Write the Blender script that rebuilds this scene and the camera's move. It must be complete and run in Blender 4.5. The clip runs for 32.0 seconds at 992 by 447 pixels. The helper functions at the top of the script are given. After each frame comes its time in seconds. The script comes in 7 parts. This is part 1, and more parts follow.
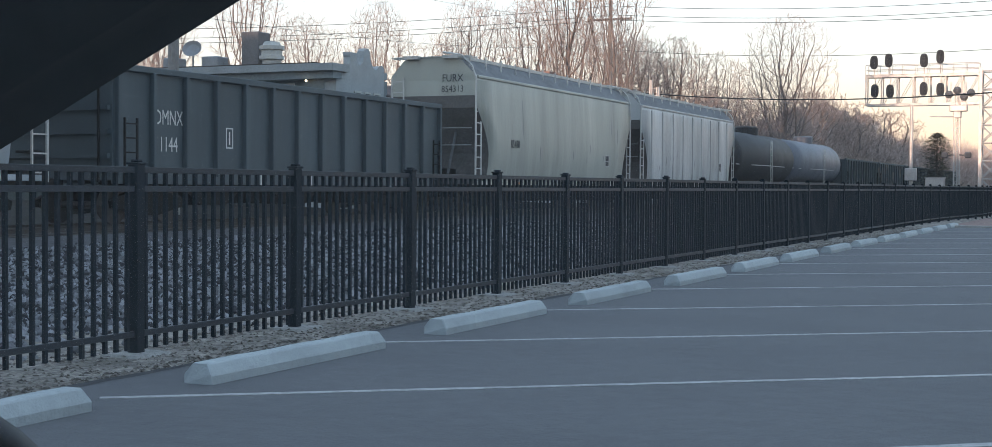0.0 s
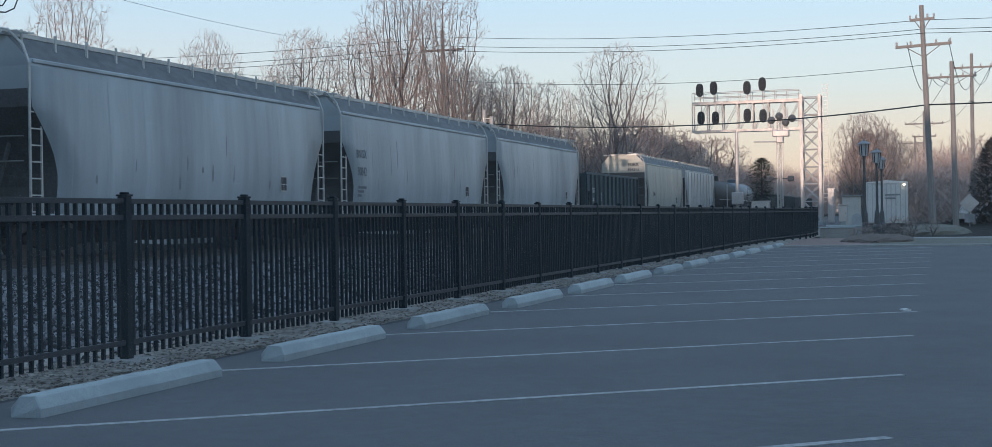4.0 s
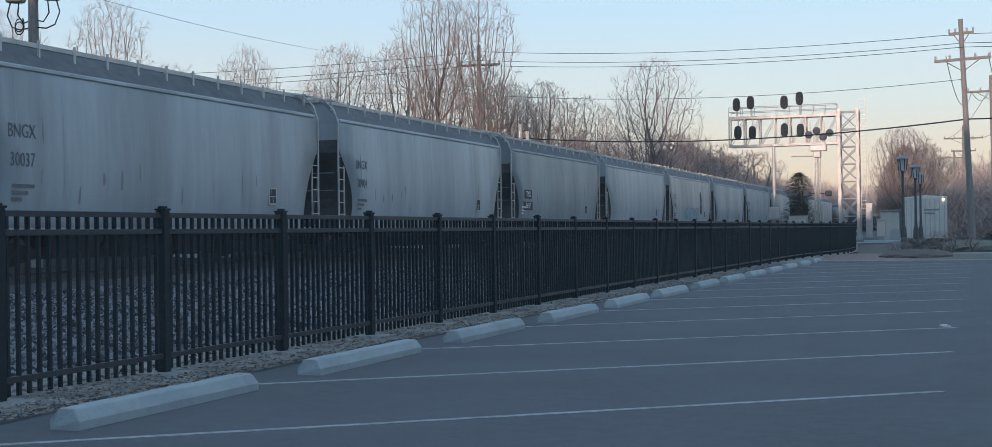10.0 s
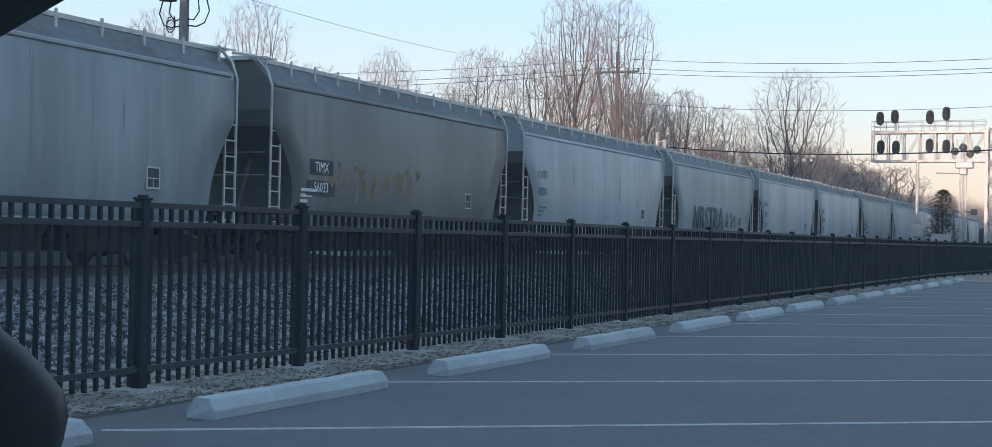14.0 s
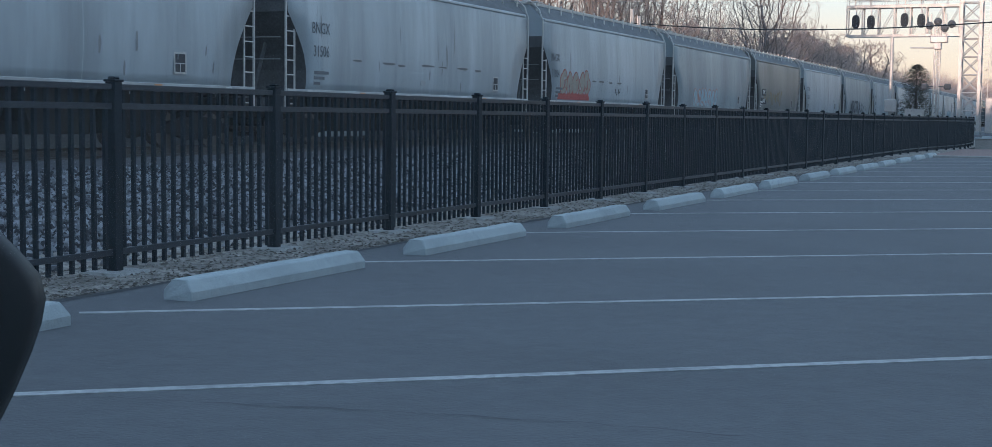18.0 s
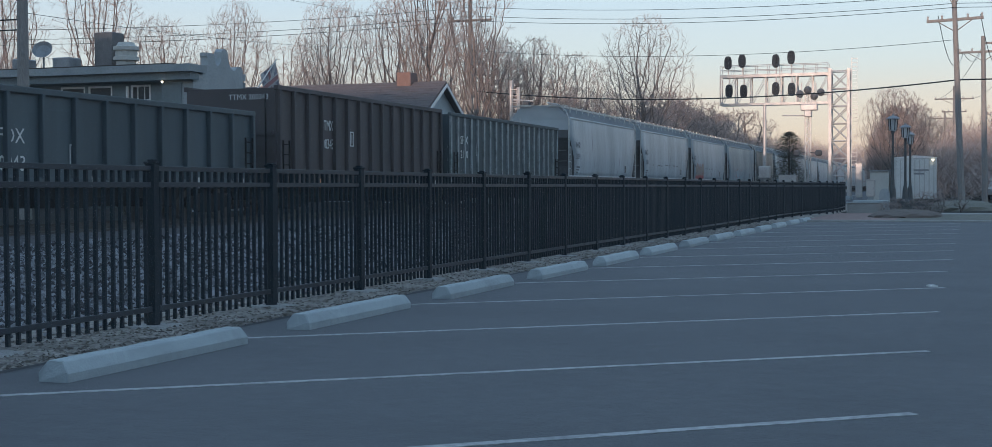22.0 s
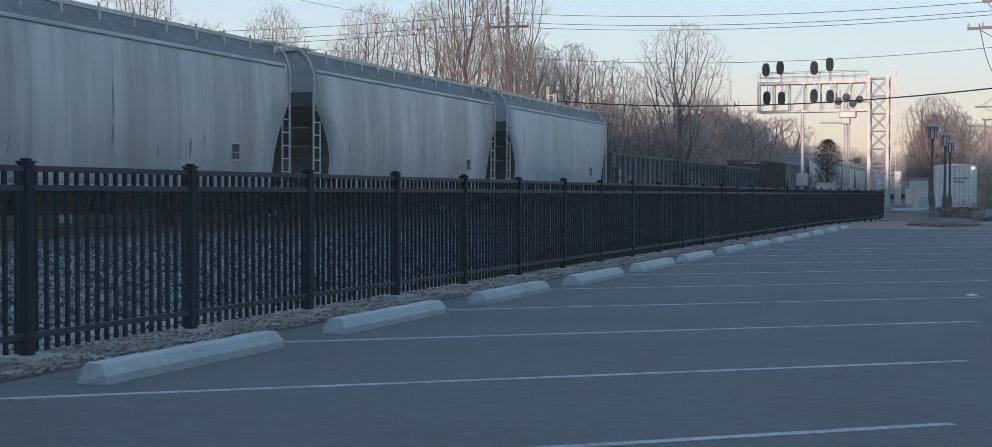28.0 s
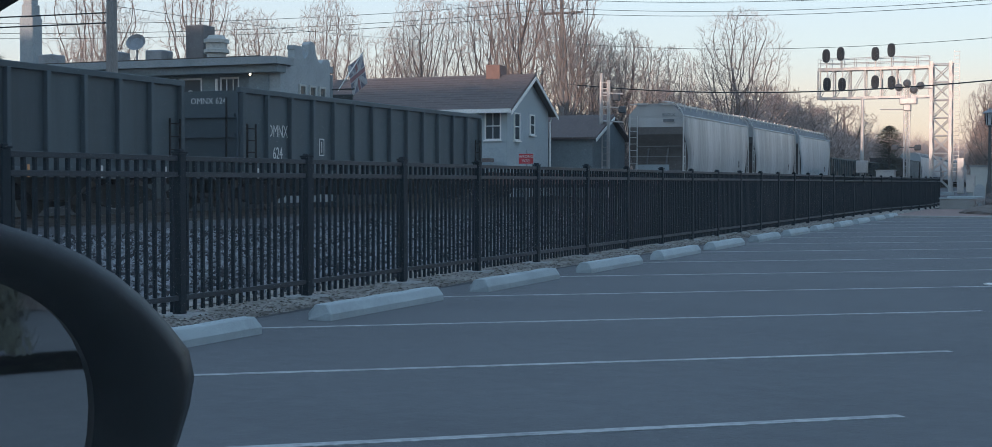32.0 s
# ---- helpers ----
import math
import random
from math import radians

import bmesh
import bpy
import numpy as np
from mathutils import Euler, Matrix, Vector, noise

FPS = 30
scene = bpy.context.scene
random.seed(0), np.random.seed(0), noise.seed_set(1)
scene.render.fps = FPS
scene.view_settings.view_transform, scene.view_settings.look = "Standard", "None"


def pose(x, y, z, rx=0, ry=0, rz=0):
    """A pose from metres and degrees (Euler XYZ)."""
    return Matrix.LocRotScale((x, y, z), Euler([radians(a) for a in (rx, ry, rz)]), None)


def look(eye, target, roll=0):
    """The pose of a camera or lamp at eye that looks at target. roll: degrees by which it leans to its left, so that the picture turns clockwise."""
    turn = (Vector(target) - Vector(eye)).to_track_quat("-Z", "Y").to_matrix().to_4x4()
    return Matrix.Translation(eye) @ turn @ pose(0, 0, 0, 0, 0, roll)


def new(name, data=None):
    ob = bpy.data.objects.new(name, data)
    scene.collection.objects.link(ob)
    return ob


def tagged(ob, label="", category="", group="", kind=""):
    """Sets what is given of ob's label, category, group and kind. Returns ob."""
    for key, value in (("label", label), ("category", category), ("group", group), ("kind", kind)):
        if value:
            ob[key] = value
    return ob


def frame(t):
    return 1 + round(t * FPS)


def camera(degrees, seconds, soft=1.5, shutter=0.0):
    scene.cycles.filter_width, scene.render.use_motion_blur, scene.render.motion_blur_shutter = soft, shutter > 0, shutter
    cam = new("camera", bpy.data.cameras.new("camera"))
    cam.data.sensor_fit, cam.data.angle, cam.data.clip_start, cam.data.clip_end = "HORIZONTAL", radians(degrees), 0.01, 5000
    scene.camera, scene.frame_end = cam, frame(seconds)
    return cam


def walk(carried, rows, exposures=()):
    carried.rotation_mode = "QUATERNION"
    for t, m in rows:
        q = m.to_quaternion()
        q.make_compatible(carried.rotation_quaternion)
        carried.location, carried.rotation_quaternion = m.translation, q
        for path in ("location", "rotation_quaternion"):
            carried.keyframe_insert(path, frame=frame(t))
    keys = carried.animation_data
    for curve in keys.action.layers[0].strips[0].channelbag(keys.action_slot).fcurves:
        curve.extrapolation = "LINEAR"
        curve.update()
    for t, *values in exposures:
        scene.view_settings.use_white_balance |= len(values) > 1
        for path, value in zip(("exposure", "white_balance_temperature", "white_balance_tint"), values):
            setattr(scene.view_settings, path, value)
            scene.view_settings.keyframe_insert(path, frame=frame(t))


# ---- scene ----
import itertools
import colorsys

# camera: seconds, eye x y z, turn to the left of the fence line, tilt up, roll
PATH = [
    (0.0, 5.700, 0.020, 1.075, 24.287, -1.520, 0.371),
    (0.5, 5.700, 0.020, 1.050, 19.343, -0.349, 0.086),
    (1.0, 5.700, 0.020, 1.025, 17.202, 0.501, -0.481),
    (1.5, 5.700, 0.020, 1.005, 17.385, -0.681, -0.788),
    (2.0, 5.700, 0.020, 1.005, 17.462, -0.620, -1.053),
    (2.5, 5.700, 0.020, 1.005, 17.258, -0.041, -1.120),
    (3.0, 5.700, 0.020, 1.005, 17.054, -0.467, -1.204),
    (3.5, 5.700, 0.020, 1.005, 17.272, -0.332, -1.067),
    (5.5, 5.700, 0.020, 1.005, 18.400, -0.209, -0.651),
    (6.0, 5.700, 0.020, 1.005, 18.507, -0.348, -0.710),
    (6.5, 5.700, 0.020, 1.005, 18.561, -0.464, -0.717),
    (7.0, 5.700, 0.020, 1.005, 18.613, -0.586, -0.697),
    (7.5, 5.700, 0.020, 1.005, 18.535, -0.870, -0.755),
    (8.0, 5.700, 0.020, 1.005, 18.275, -0.986, -0.699),
    (8.5, 5.700, 0.020, 1.005, 18.165, -0.398, -0.711),
    (9.0, 5.700, 0.020, 1.005, 18.269, 0.133, -0.734),
    (9.5, 5.700, 0.020, 1.005, 18.618, 0.295, -0.770),
    (10.0, 5.700, 0.020, 1.005, 19.071, 0.359, -0.803),
    (10.5, 5.700, 0.020, 1.005, 19.667, 0.364, -0.793),
    (11.0, 5.700, 0.020, 1.005, 20.252, 0.372, -0.620),
    (11.5, 5.700, 0.020, 1.005, 20.643, 0.423, -0.273),
    (12.0, 5.700, 0.020, 1.005, 21.247, 0.469, 0.023),
    (12.5, 5.700, 0.020, 1.005, 21.899, 0.490, 0.542),
    (13.0, 5.700, 0.020, 1.005, 24.754, 1.313, 1.086),
    (13.5, 5.700, 0.020, 1.005, 24.677, 0.936, 1.112),
    (15.5, 5.700, 0.020, 1.005, 24.245, -0.549, 1.149),
    (16.0, 5.700, 0.020, 1.005, 24.519, -1.562, 1.193),
    (16.5, 5.700, 0.020, 1.005, 24.767, -2.762, 1.266),
    (17.0, 5.700, 0.020, 1.005, 24.540, -3.584, 1.236),
    (17.5, 5.700, 0.020, 1.005, 23.931, -4.223, 1.022),
    (18.0, 5.700, 0.020, 1.005, 23.425, -4.354, 0.641),
    (18.5, 5.700, 0.020, 1.005, 23.181, -4.489, 0.584),
    (19.0, 5.700, 0.020, 1.005, 22.808, -4.534, 0.458),
    (19.5, 5.700, 0.020, 1.005, 20.671, -3.115, 0.316),
    (20.0, 5.700, 0.020, 1.005, 18.661, -1.695, 0.067),
    (20.5, 5.700, 0.020, 1.005, 18.490, -1.396, -0.222),
    (21.0, 5.700, 0.020, 1.005, 18.436, -1.349, -0.267),
    (21.5, 5.700, 0.020, 1.005, 18.664, -1.373, -0.218),
    (22.0, 5.700, 0.020, 1.005, 18.674, -1.429, -0.268),
    (22.5, 5.700, 0.020, 1.005, 18.767, -1.428, -0.264),
    (23.0, 5.700, 0.020, 1.005, 18.939, -1.384, -0.266),
    (23.5, 5.700, 0.020, 1.005, 19.136, -1.384, -0.270),
    (24.0, 5.700, 0.020, 1.005, 19.356, -1.350, -0.212),
    (24.5, 5.700, 0.020, 1.005, 19.509, -1.290, -0.176),
    (25.0, 5.700, 0.020, 1.005, 19.665, -1.214, -0.151),
    (25.5, 5.700, 0.020, 1.005, 19.819, -1.181, -0.124),
    (27.5, 5.700, 0.020, 1.005, 20.107, -1.193, 0.006),
    (28.0, 5.700, 0.020, 1.005, 20.145, -1.181, 0.040),
    (28.5, 5.700, 0.020, 1.005, 20.412, -0.681, 0.029),
    (29.0, 5.700, 0.020, 1.005, 20.806, -0.487, 0.073),
    (29.5, 5.700, 0.020, 1.005, 24.323, -0.621, 0.294),
    (30.0, 5.700, 0.020, 1.005, 24.271, -1.408, -0.014),
    (30.5, 5.700, 0.020, 1.005, 24.210, -1.634, -0.329),
    (31.0, 5.691, 0.100, 0.997, 24.270, -1.911, -0.317),
    (31.5, 5.854, 0.171, 0.992, 24.359, -1.863, -0.191),
    (32.0, 6.169, 0.311, 0.995, 22.688, -1.704, 0.104),
]


def aim(t, x, y, z, yaw, pitch, roll):
    a, b = radians(yaw), radians(pitch)
    ahead = Vector((-math.sin(a) * math.cos(b), math.cos(a) * math.cos(b), math.sin(b)))
    return t, look((x, y, z), Vector((x, y, z)) + 10 * ahead, roll)


cam = camera(39.0, 32.0, soft=0.6)
EXPOSURE = [(0.0, 2.7, 7200, 15), (0.5, 2.4, 6700, 13), (1.0, 2.15, 6500, 12), (2.0, 2.12, 6350, 10), (11.0, 2.12, 6350, 10), (12.0, 2.22, 6280, 10), (13.0, 2.28, 6280, 11), (14.5, 2.42, 6280, 11), (16.0, 2.5, 6280, 11), (18.0, 2.38, 6300, 11), (19.0, 2.45, 6300, 11), (20.0, 1.95, 6300, 10), (21.0, 2.06, 6280, 10), (26.0, 2.1, 6300, 10), (28.0, 2.12, 6300, 10), (29.0, 2.1, 6300, 10), (30.0, 2.25, 6300, 10), (32.0, 2.25, 6300, 10)]
walk(cam, [aim(*row) for row in PATH], EXPOSURE)

# ---- light ----
SUN_EL, SUN_AZ = radians(3.2), radians(188.0)
world = bpy.data.worlds.new("dusk_sky")
scene.world = world
world.use_nodes = True
wn = world.node_tree
sky = wn.nodes.new("ShaderNodeTexSky")
sky.sky_type = "NISHITA"
sky.sun_disc = False
sky.sun_elevation = SUN_EL
sky.sun_rotation = SUN_AZ
sky.altitude = 150
sky.air_density = 1.0
sky.dust_density = 0.6
sky.ozone_density = 3.0
# pale blue overhead, a band of peach low down, and the sky model's glow behind
tc = wn.nodes.new("ShaderNodeTexCoord")
sep = wn.nodes.new("ShaderNodeSeparateXYZ")
band = wn.nodes.new("ShaderNodeValToRGB")
wn.links.new(tc.outputs["Generated"], sep.inputs[0])
wn.links.new(sep.outputs["Z"], band.inputs[0])
stops = [(0.0, (1.20, 0.88, 0.76)), (0.05, (1.24, 1.0, 0.90)), (0.10, (1.10, 1.10, 1.10)), (0.17, (0.92, 1.12, 1.28)), (0.35, (0.72, 1.03, 1.38)), (1.0, (0.72, 1.10, 1.58))]
ramp = band.color_ramp
ramp.interpolation = "EASE"
while len(ramp.elements) < len(stops):
    ramp.elements.new(0.5)
for el, (at, col) in zip(ramp.elements, stops):
    el.position = at
    el.color = (*col, 1)
mixer = wn.nodes.new("ShaderNodeMix")
mixer.data_type = "RGBA"
mixer.inputs["Factor"].default_value = 0.8
wn.links.new(sky.outputs[0], mixer.inputs["A"])
wn.links.new(band.outputs[0], mixer.inputs["B"])
wn.links.new(mixer.outputs["Result"], wn.nodes["Background"].inputs[0])
wn.nodes["Background"].inputs[1].default_value = 0.15

sun = bpy.data.lights.new("sun", "SUN")
sun.energy, sun.angle, sun.color = 0.8, radians(0.6), (1.0, 0.72, 0.58)
sun_ob = new("sun", sun)
SUN_DIR = Vector((math.sin(SUN_AZ) * math.cos(SUN_EL), math.cos(SUN_AZ) * math.cos(SUN_EL), math.sin(SUN_EL)))
sun_ob.matrix_world = Matrix.Translation((0, 0, 30)) @ (-SUN_DIR).to_track_quat("-Z", "Y").to_matrix().to_4x4()


# ---- materials ----
def mat(name, base, rough=0.7, metal=0.0, vary=0.15, scale=4.0, bump=0.0, bscale=40.0, stretch=(1, 1, 1), tint=None,
        amount=0.5, edge=(0.45, 0.7), emit=None, rnd=0.0, spec=0.5, coords="Object"):
    """A surface with variation at two scales: a fine grain and larger stains of the colour tint."""
    m = bpy.data.materials.new(name)
    m.use_nodes = True
    nt = m.node_tree
    n, l = nt.nodes, nt.links
    b = n["Principled BSDF"]
    b.inputs["Roughness"].default_value, b.inputs["Metallic"].default_value = rough, metal
    b.inputs["Specular IOR Level"].default_value = spec
    tc, info = n.new("ShaderNodeTexCoord"), n.new("ShaderNodeObjectInfo")
    mp = n.new("ShaderNodeMapping")
    mp.inputs["Scale"].default_value = stretch
    l.new(tc.outputs[coords], mp.inputs[0])
    off = n.new("ShaderNodeVectorMath")
    off.operation = "MULTIPLY_ADD"
    l.new(info.outputs["Random"], off.inputs[0])
    off.inputs[1].default_value = (37.0, 53.0, 71.0)
    l.new(mp.outputs[0], off.inputs[2])
    big, fine = n.new("ShaderNodeTexNoise"), n.new("ShaderNodeTexNoise")
    big.inputs["Scale"].default_value, big.inputs["Detail"].default_value = scale, 6
    fine.inputs["Scale"].default_value, fine.inputs["Detail"].default_value = scale * 9, 4
    l.new(off.outputs[0], big.inputs[0])
    l.new(off.outputs[0], fine.inputs[0])
    ramp = n.new("ShaderNodeMapRange")
    ramp.inputs[1].default_value, ramp.inputs[2].default_value = edge
    ramp.inputs[4].default_value = amount
    l.new(big.outputs["Fac"], ramp.inputs[0])
    mix = n.new("ShaderNodeMix")
    mix.data_type = "RGBA"
    l.new(ramp.outputs[0], mix.inputs["Factor"])
    mix.inputs["A"].default_value = (*base, 1)
    mix.inputs["B"].default_value = (*(tint or [c * 0.55 for c in base]), 1)
    grain = n.new("ShaderNodeMapRange")
    grain.inputs[3].default_value, grain.inputs[4].default_value = 1 - vary, 1 + vary
    grain.inputs[1].default_value, grain.inputs[2].default_value = 0.3, 0.7
    l.new(fine.outputs["Fac"], grain.inputs[0])
    mul = n.new("ShaderNodeVectorMath")
    mul.operation = "SCALE"
    l.new(mix.outputs["Result"], mul.inputs[0])
    l.new(grain.outputs[0], mul.inputs["Scale"])
    last = mul
    if rnd:
        rr = n.new("ShaderNodeMapRange")
        rr.inputs[3].default_value, rr.inputs[4].default_value = 1 - rnd, 1 + rnd
        l.new(info.outputs["Random"], rr.inputs[0])
        m2 = n.new("ShaderNodeVectorMath")
        m2.operation = "SCALE"
        l.new(last.outputs[0], m2.inputs[0])
        l.new(rr.outputs[0], m2.inputs["Scale"])
        last = m2
    l.new(last.outputs[0], b.inputs["Base Color"])
    rg = n.new("ShaderNodeMapRange")
    rg.inputs[3].default_value, rg.inputs[4].default_value = max(0.05, rough - 0.12), min(1, rough + 0.12)
    l.new(big.outputs["Fac"], rg.inputs[0])
    l.new(rg.outputs[0], b.inputs["Roughness"])
    if bump:
        bt, bn = n.new("ShaderNodeTexNoise"), n.new("ShaderNodeBump")
        bt.inputs["Scale"].default_value, bt.inputs["Detail"].default_value = bscale, 5
        l.new(off.outputs[0], bt.inputs[0])
        l.new(bt.outputs["Fac"], bn.inputs["Height"])
        bn.inputs["Strength"].default_value, bn.inputs["Distance"].default_value = bump, 0.02
        l.new(bn.outputs[0], b.inputs["Normal"])
    if emit:
        b.inputs["Emission Color"].default_value = (*emit[0], 1)
        b.inputs["Emission Strength"].default_value = emit[1]
    return m


ASPHALT = mat("asphalt", (0.079, 0.081, 0.086), 0.85, vary=0.1, scale=0.9, bump=0.5, bscale=60, tint=(0.074, 0.076, 0.08), amount=0.6)
STRIPE = mat("stripe_paint", (0.28, 0.285, 0.28), 0.7, vary=0.3, scale=3, tint=(0.14, 0.145, 0.147), amount=0.7, edge=(0.5, 0.75))
CRACK = mat("crack_dark", (0.025, 0.025, 0.027), 0.95)
CONCRETE = mat("concrete", (0.325, 0.365, 0.368), 0.85, vary=0.07, scale=2.0, bump=0.3, bscale=60, tint=(0.25, 0.28, 0.285), amount=0.6, rnd=0.06)
SOIL = mat("gravel_soil", (0.25, 0.225, 0.195), 0.95, vary=0.55, scale=2.2, bump=1.0, bscale=35, tint=(0.13, 0.112, 0.095), amount=0.8, edge=(0.42, 0.62))
EARTH = mat("earth", (0.026, 0.025, 0.022), 0.95, vary=0.3, scale=0.4, bump=0.6, bscale=8, tint=(0.018, 0.018, 0.016), spec=0.05)
BALLAST = mat("ballast", (0.06, 0.061, 0.066), 0.9, vary=0.5, scale=5, bump=1.0, bscale=25, tint=(0.025, 0.026, 0.029))
FENCE = mat("black_fence_paint", (0.006, 0.013, 0.019), 0.6, vary=0.2, scale=6, tint=(0.011, 0.02, 0.028), spec=0.12)
# same black paint made lighter for the skylight that rails catch
FENCE_RAIL_SKYLIT = mat("black_fence_rail_skylit", (0.012, 0.021, 0.03), 0.45, vary=0.2, scale=6, tint=(0.02, 0.03, 0.04), spec=0.25)
STEEL = mat("weathered_steel", (0.055, 0.048, 0.044), 0.7, 0.3, vary=0.2, scale=6, tint=(0.035, 0.027, 0.022))
UNDER = mat("underframe_black", (0.012, 0.012, 0.0125), 0.85, vary=0.3, scale=5, tint=(0.026, 0.021, 0.018), spec=0.2)
FOOTING = mat("footing_concrete", (0.27, 0.265, 0.25), 0.9, vary=0.2, scale=3, tint=(0.2, 0.19, 0.17))
WOOD = mat("pole_wood", (0.22, 0.205, 0.192), 0.85, vary=0.25, scale=2, bump=0.4, bscale=30, stretch=(4, 4, 0.4), tint=(0.17, 0.155, 0.145))
GALV = mat("aluminium_grey_paint", (0.44, 0.42, 0.40), 0.5, 0.2, vary=0.1, scale=2, tint=(0.34, 0.32, 0.30))
WHITE = mat("white_paint", (0.74, 0.73, 0.70), 0.6, vary=0.08, scale=1.5, tint=(0.6, 0.58, 0.55))
SIGNAL_BLACK = mat("signal_black", (0.028, 0.034, 0.04), 0.7, vary=0.1, scale=4, tint=(0.02, 0.025, 0.03), spec=0.2)
BLACK = mat("black_plastic", (0.007, 0.011, 0.014), 0.5, vary=0.2, scale=8, spec=0.22)
BARK = mat("bark", (0.155, 0.13, 0.12), 0.9, vary=0.3, scale=3, bump=0.5, bscale=20, tint=(0.10, 0.085, 0.078))
TWIG = mat("twigs", (0.31, 0.25, 0.225), 0.9, vary=0.25, scale=0.6, tint=(0.235, 0.19, 0.17), rnd=0.12)
# paler than near twigs: distance haze is put into this colour
THICKET = mat("thicket_twigs_hazed", (0.42, 0.33, 0.29), 0.95, vary=0.3, scale=0.15, tint=(0.32, 0.25, 0.225))
NEEDLE = mat("evergreen", (0.085, 0.09, 0.065), 0.8, vary=0.4, scale=3, tint=(0.085, 0.08, 0.055))
YEW = mat("dark_evergreen", (0.055, 0.05, 0.045), 0.85, vary=0.3, scale=3, tint=(0.035, 0.034, 0.03))
MULCH = mat("brown_mulch", (0.10, 0.075, 0.06), 0.95, vary=0.4, scale=5, bump=0.8, bscale=20, tint=(0.06, 0.046, 0.04))
DRY_GRASS = mat("dry_winter_grass", (0.12, 0.115, 0.09), 0.95, vary=0.35, scale=2, bump=0.8, bscale=30, tint=(0.07, 0.07, 0.052))
TIE = mat("tie_wood", (0.06, 0.05, 0.043), 0.9, vary=0.3, scale=6, tint=(0.10, 0.09, 0.08), rnd=0.25)
LETTER = mat("white_lettering", (0.62, 0.62, 0.60), 0.7, vary=0.2, scale=8, tint=(0.35, 0.35, 0.34))
HOPPER_LETTER = mat("faded_dark_lettering", (0.11, 0.12, 0.13), 0.7, vary=0.3, scale=4, tint=(0.17, 0.18, 0.185))
BRIGHT_LETTER = mat("fresh_white_lettering", (0.8, 0.8, 0.78), 0.7, vary=0.1, scale=8)
DARKLET = mat("dark_lettering", (0.04, 0.04, 0.045), 0.7, vary=0.2, scale=8)


def glass(name, color=(0.045, 0.055, 0.062), rough=0.12):
    m = bpy.data.materials.new(name)
    m.use_nodes = True
    b = m.node_tree.nodes["Principled BSDF"]
    b.inputs["Base Color"].default_value = (*color, 1)
    b.inputs["Roughness"].default_value = rough
    b.inputs["IOR"].default_value = 1.3
    return m


PANE = glass("window_glass")

# ---- mesh helpers ----
CACHE = {}


def link(name, me, parent=None, m=None, label=""):
    ob = new(name, me)
    if parent is not None:
        ob.parent = parent
    if m is not None:
        ob.matrix_basis = m
    return tagged(ob, label)


def to_mesh(name, bm, material, smooth=False):
    me = bpy.data.meshes.new(name)
    bm.normal_update()
    bm.to_mesh(me)
    bm.free()
    for mt in (material if isinstance(material, (list, tuple)) else (material,)):
        me.materials.append(mt)
    if smooth:
        for p in me.polygons:
            p.use_smooth = True
    return me


def part(name, bm, material, parent=None, label="", smooth=False, m=None):
    return link(name, to_mesh(name, bm, material, smooth), parent, m, label)


def shared(key, name, make, material, parent=None, m=None, label="", smooth=False):
    """One mesh for many alike parts."""
    k = (key, material.name)
    if k not in CACHE:
        bm = bmesh.new()
        make(bm)
        CACHE[k] = to_mesh(name, bm, material, smooth)
    return link(name, CACHE[k], parent, m, label)


def box(bm, x0, x1, y0, y1, z0, z1, bevel=0.0, m=None):
    made = bmesh.ops.create_cube(bm, size=1.0, matrix=Matrix.Translation(((x0 + x1) / 2, (y0 + y1) / 2, (z0 + z1) / 2))
                                 @ Matrix.Diagonal((x1 - x0, y1 - y0, z1 - z0, 1)))["verts"]
    if bevel:
        edges = list({e for v in made for e in v.link_edges})
        made = bmesh.ops.bevel(bm, geom=edges, offset=bevel, segments=1, affect="EDGES")["verts"]
    if m is not None:
        bmesh.ops.transform(bm, matrix=m, verts=list({v for v in made}))
    return bm


def rod(bm, a, b, r0, r1=None, n=8, cap=True):
    """A straight tapered rod from a to b."""
    a, b = Vector(a), Vector(b)
    d = b - a
    r1 = r0 if r1 is None else r1
    q = d.to_track_quat("Z", "Y")
    rings = []
    for c, r in ((a, r0), (b, r1)):
        rings.append([bm.verts.new(c + q @ Vector((r * math.cos(2 * math.pi * k / n), r * math.sin(2 * math.pi * k / n), 0))) for k in range(n)])
    for k in range(n):
        bm.faces.new((rings[0][k], rings[0][(k + 1) % n], rings[1][(k + 1) % n], rings[1][k]))
    if cap:
        bm.faces.new(rings[0][::-1])
        bm.faces.new(rings[1])
    return bm


def tube(bm, pts, r, n=6):
    """One bent tube through the points."""
    pts = [Vector(p) for p in pts]
    rings = []
    for k, p in enumerate(pts):
        d = (pts[min(k + 1, len(pts) - 1)] - pts[max(k - 1, 0)]).normalized()
        side = d.cross(Vector((0.31, 0.17, 0.94)))
        side = (side if side.length > 1e-3 else d.cross(Vector((1, 0, 0)))).normalized()
        up = side.cross(d).normalized()
        rings.append([bm.verts.new(p + (side * math.cos(2 * math.pi * j / n) + up * math.sin(2 * math.pi * j / n)) * r) for j in range(n)])
    for a, b in zip(rings, rings[1:]):
        for j in range(n):
            bm.faces.new((a[j], a[(j + 1) % n], b[(j + 1) % n], b[j]))
    bm.faces.new(rings[0])
    bm.faces.new(rings[-1][::-1])
    bmesh.ops.recalc_face_normals(bm, faces=bm.faces[:])
    return bm


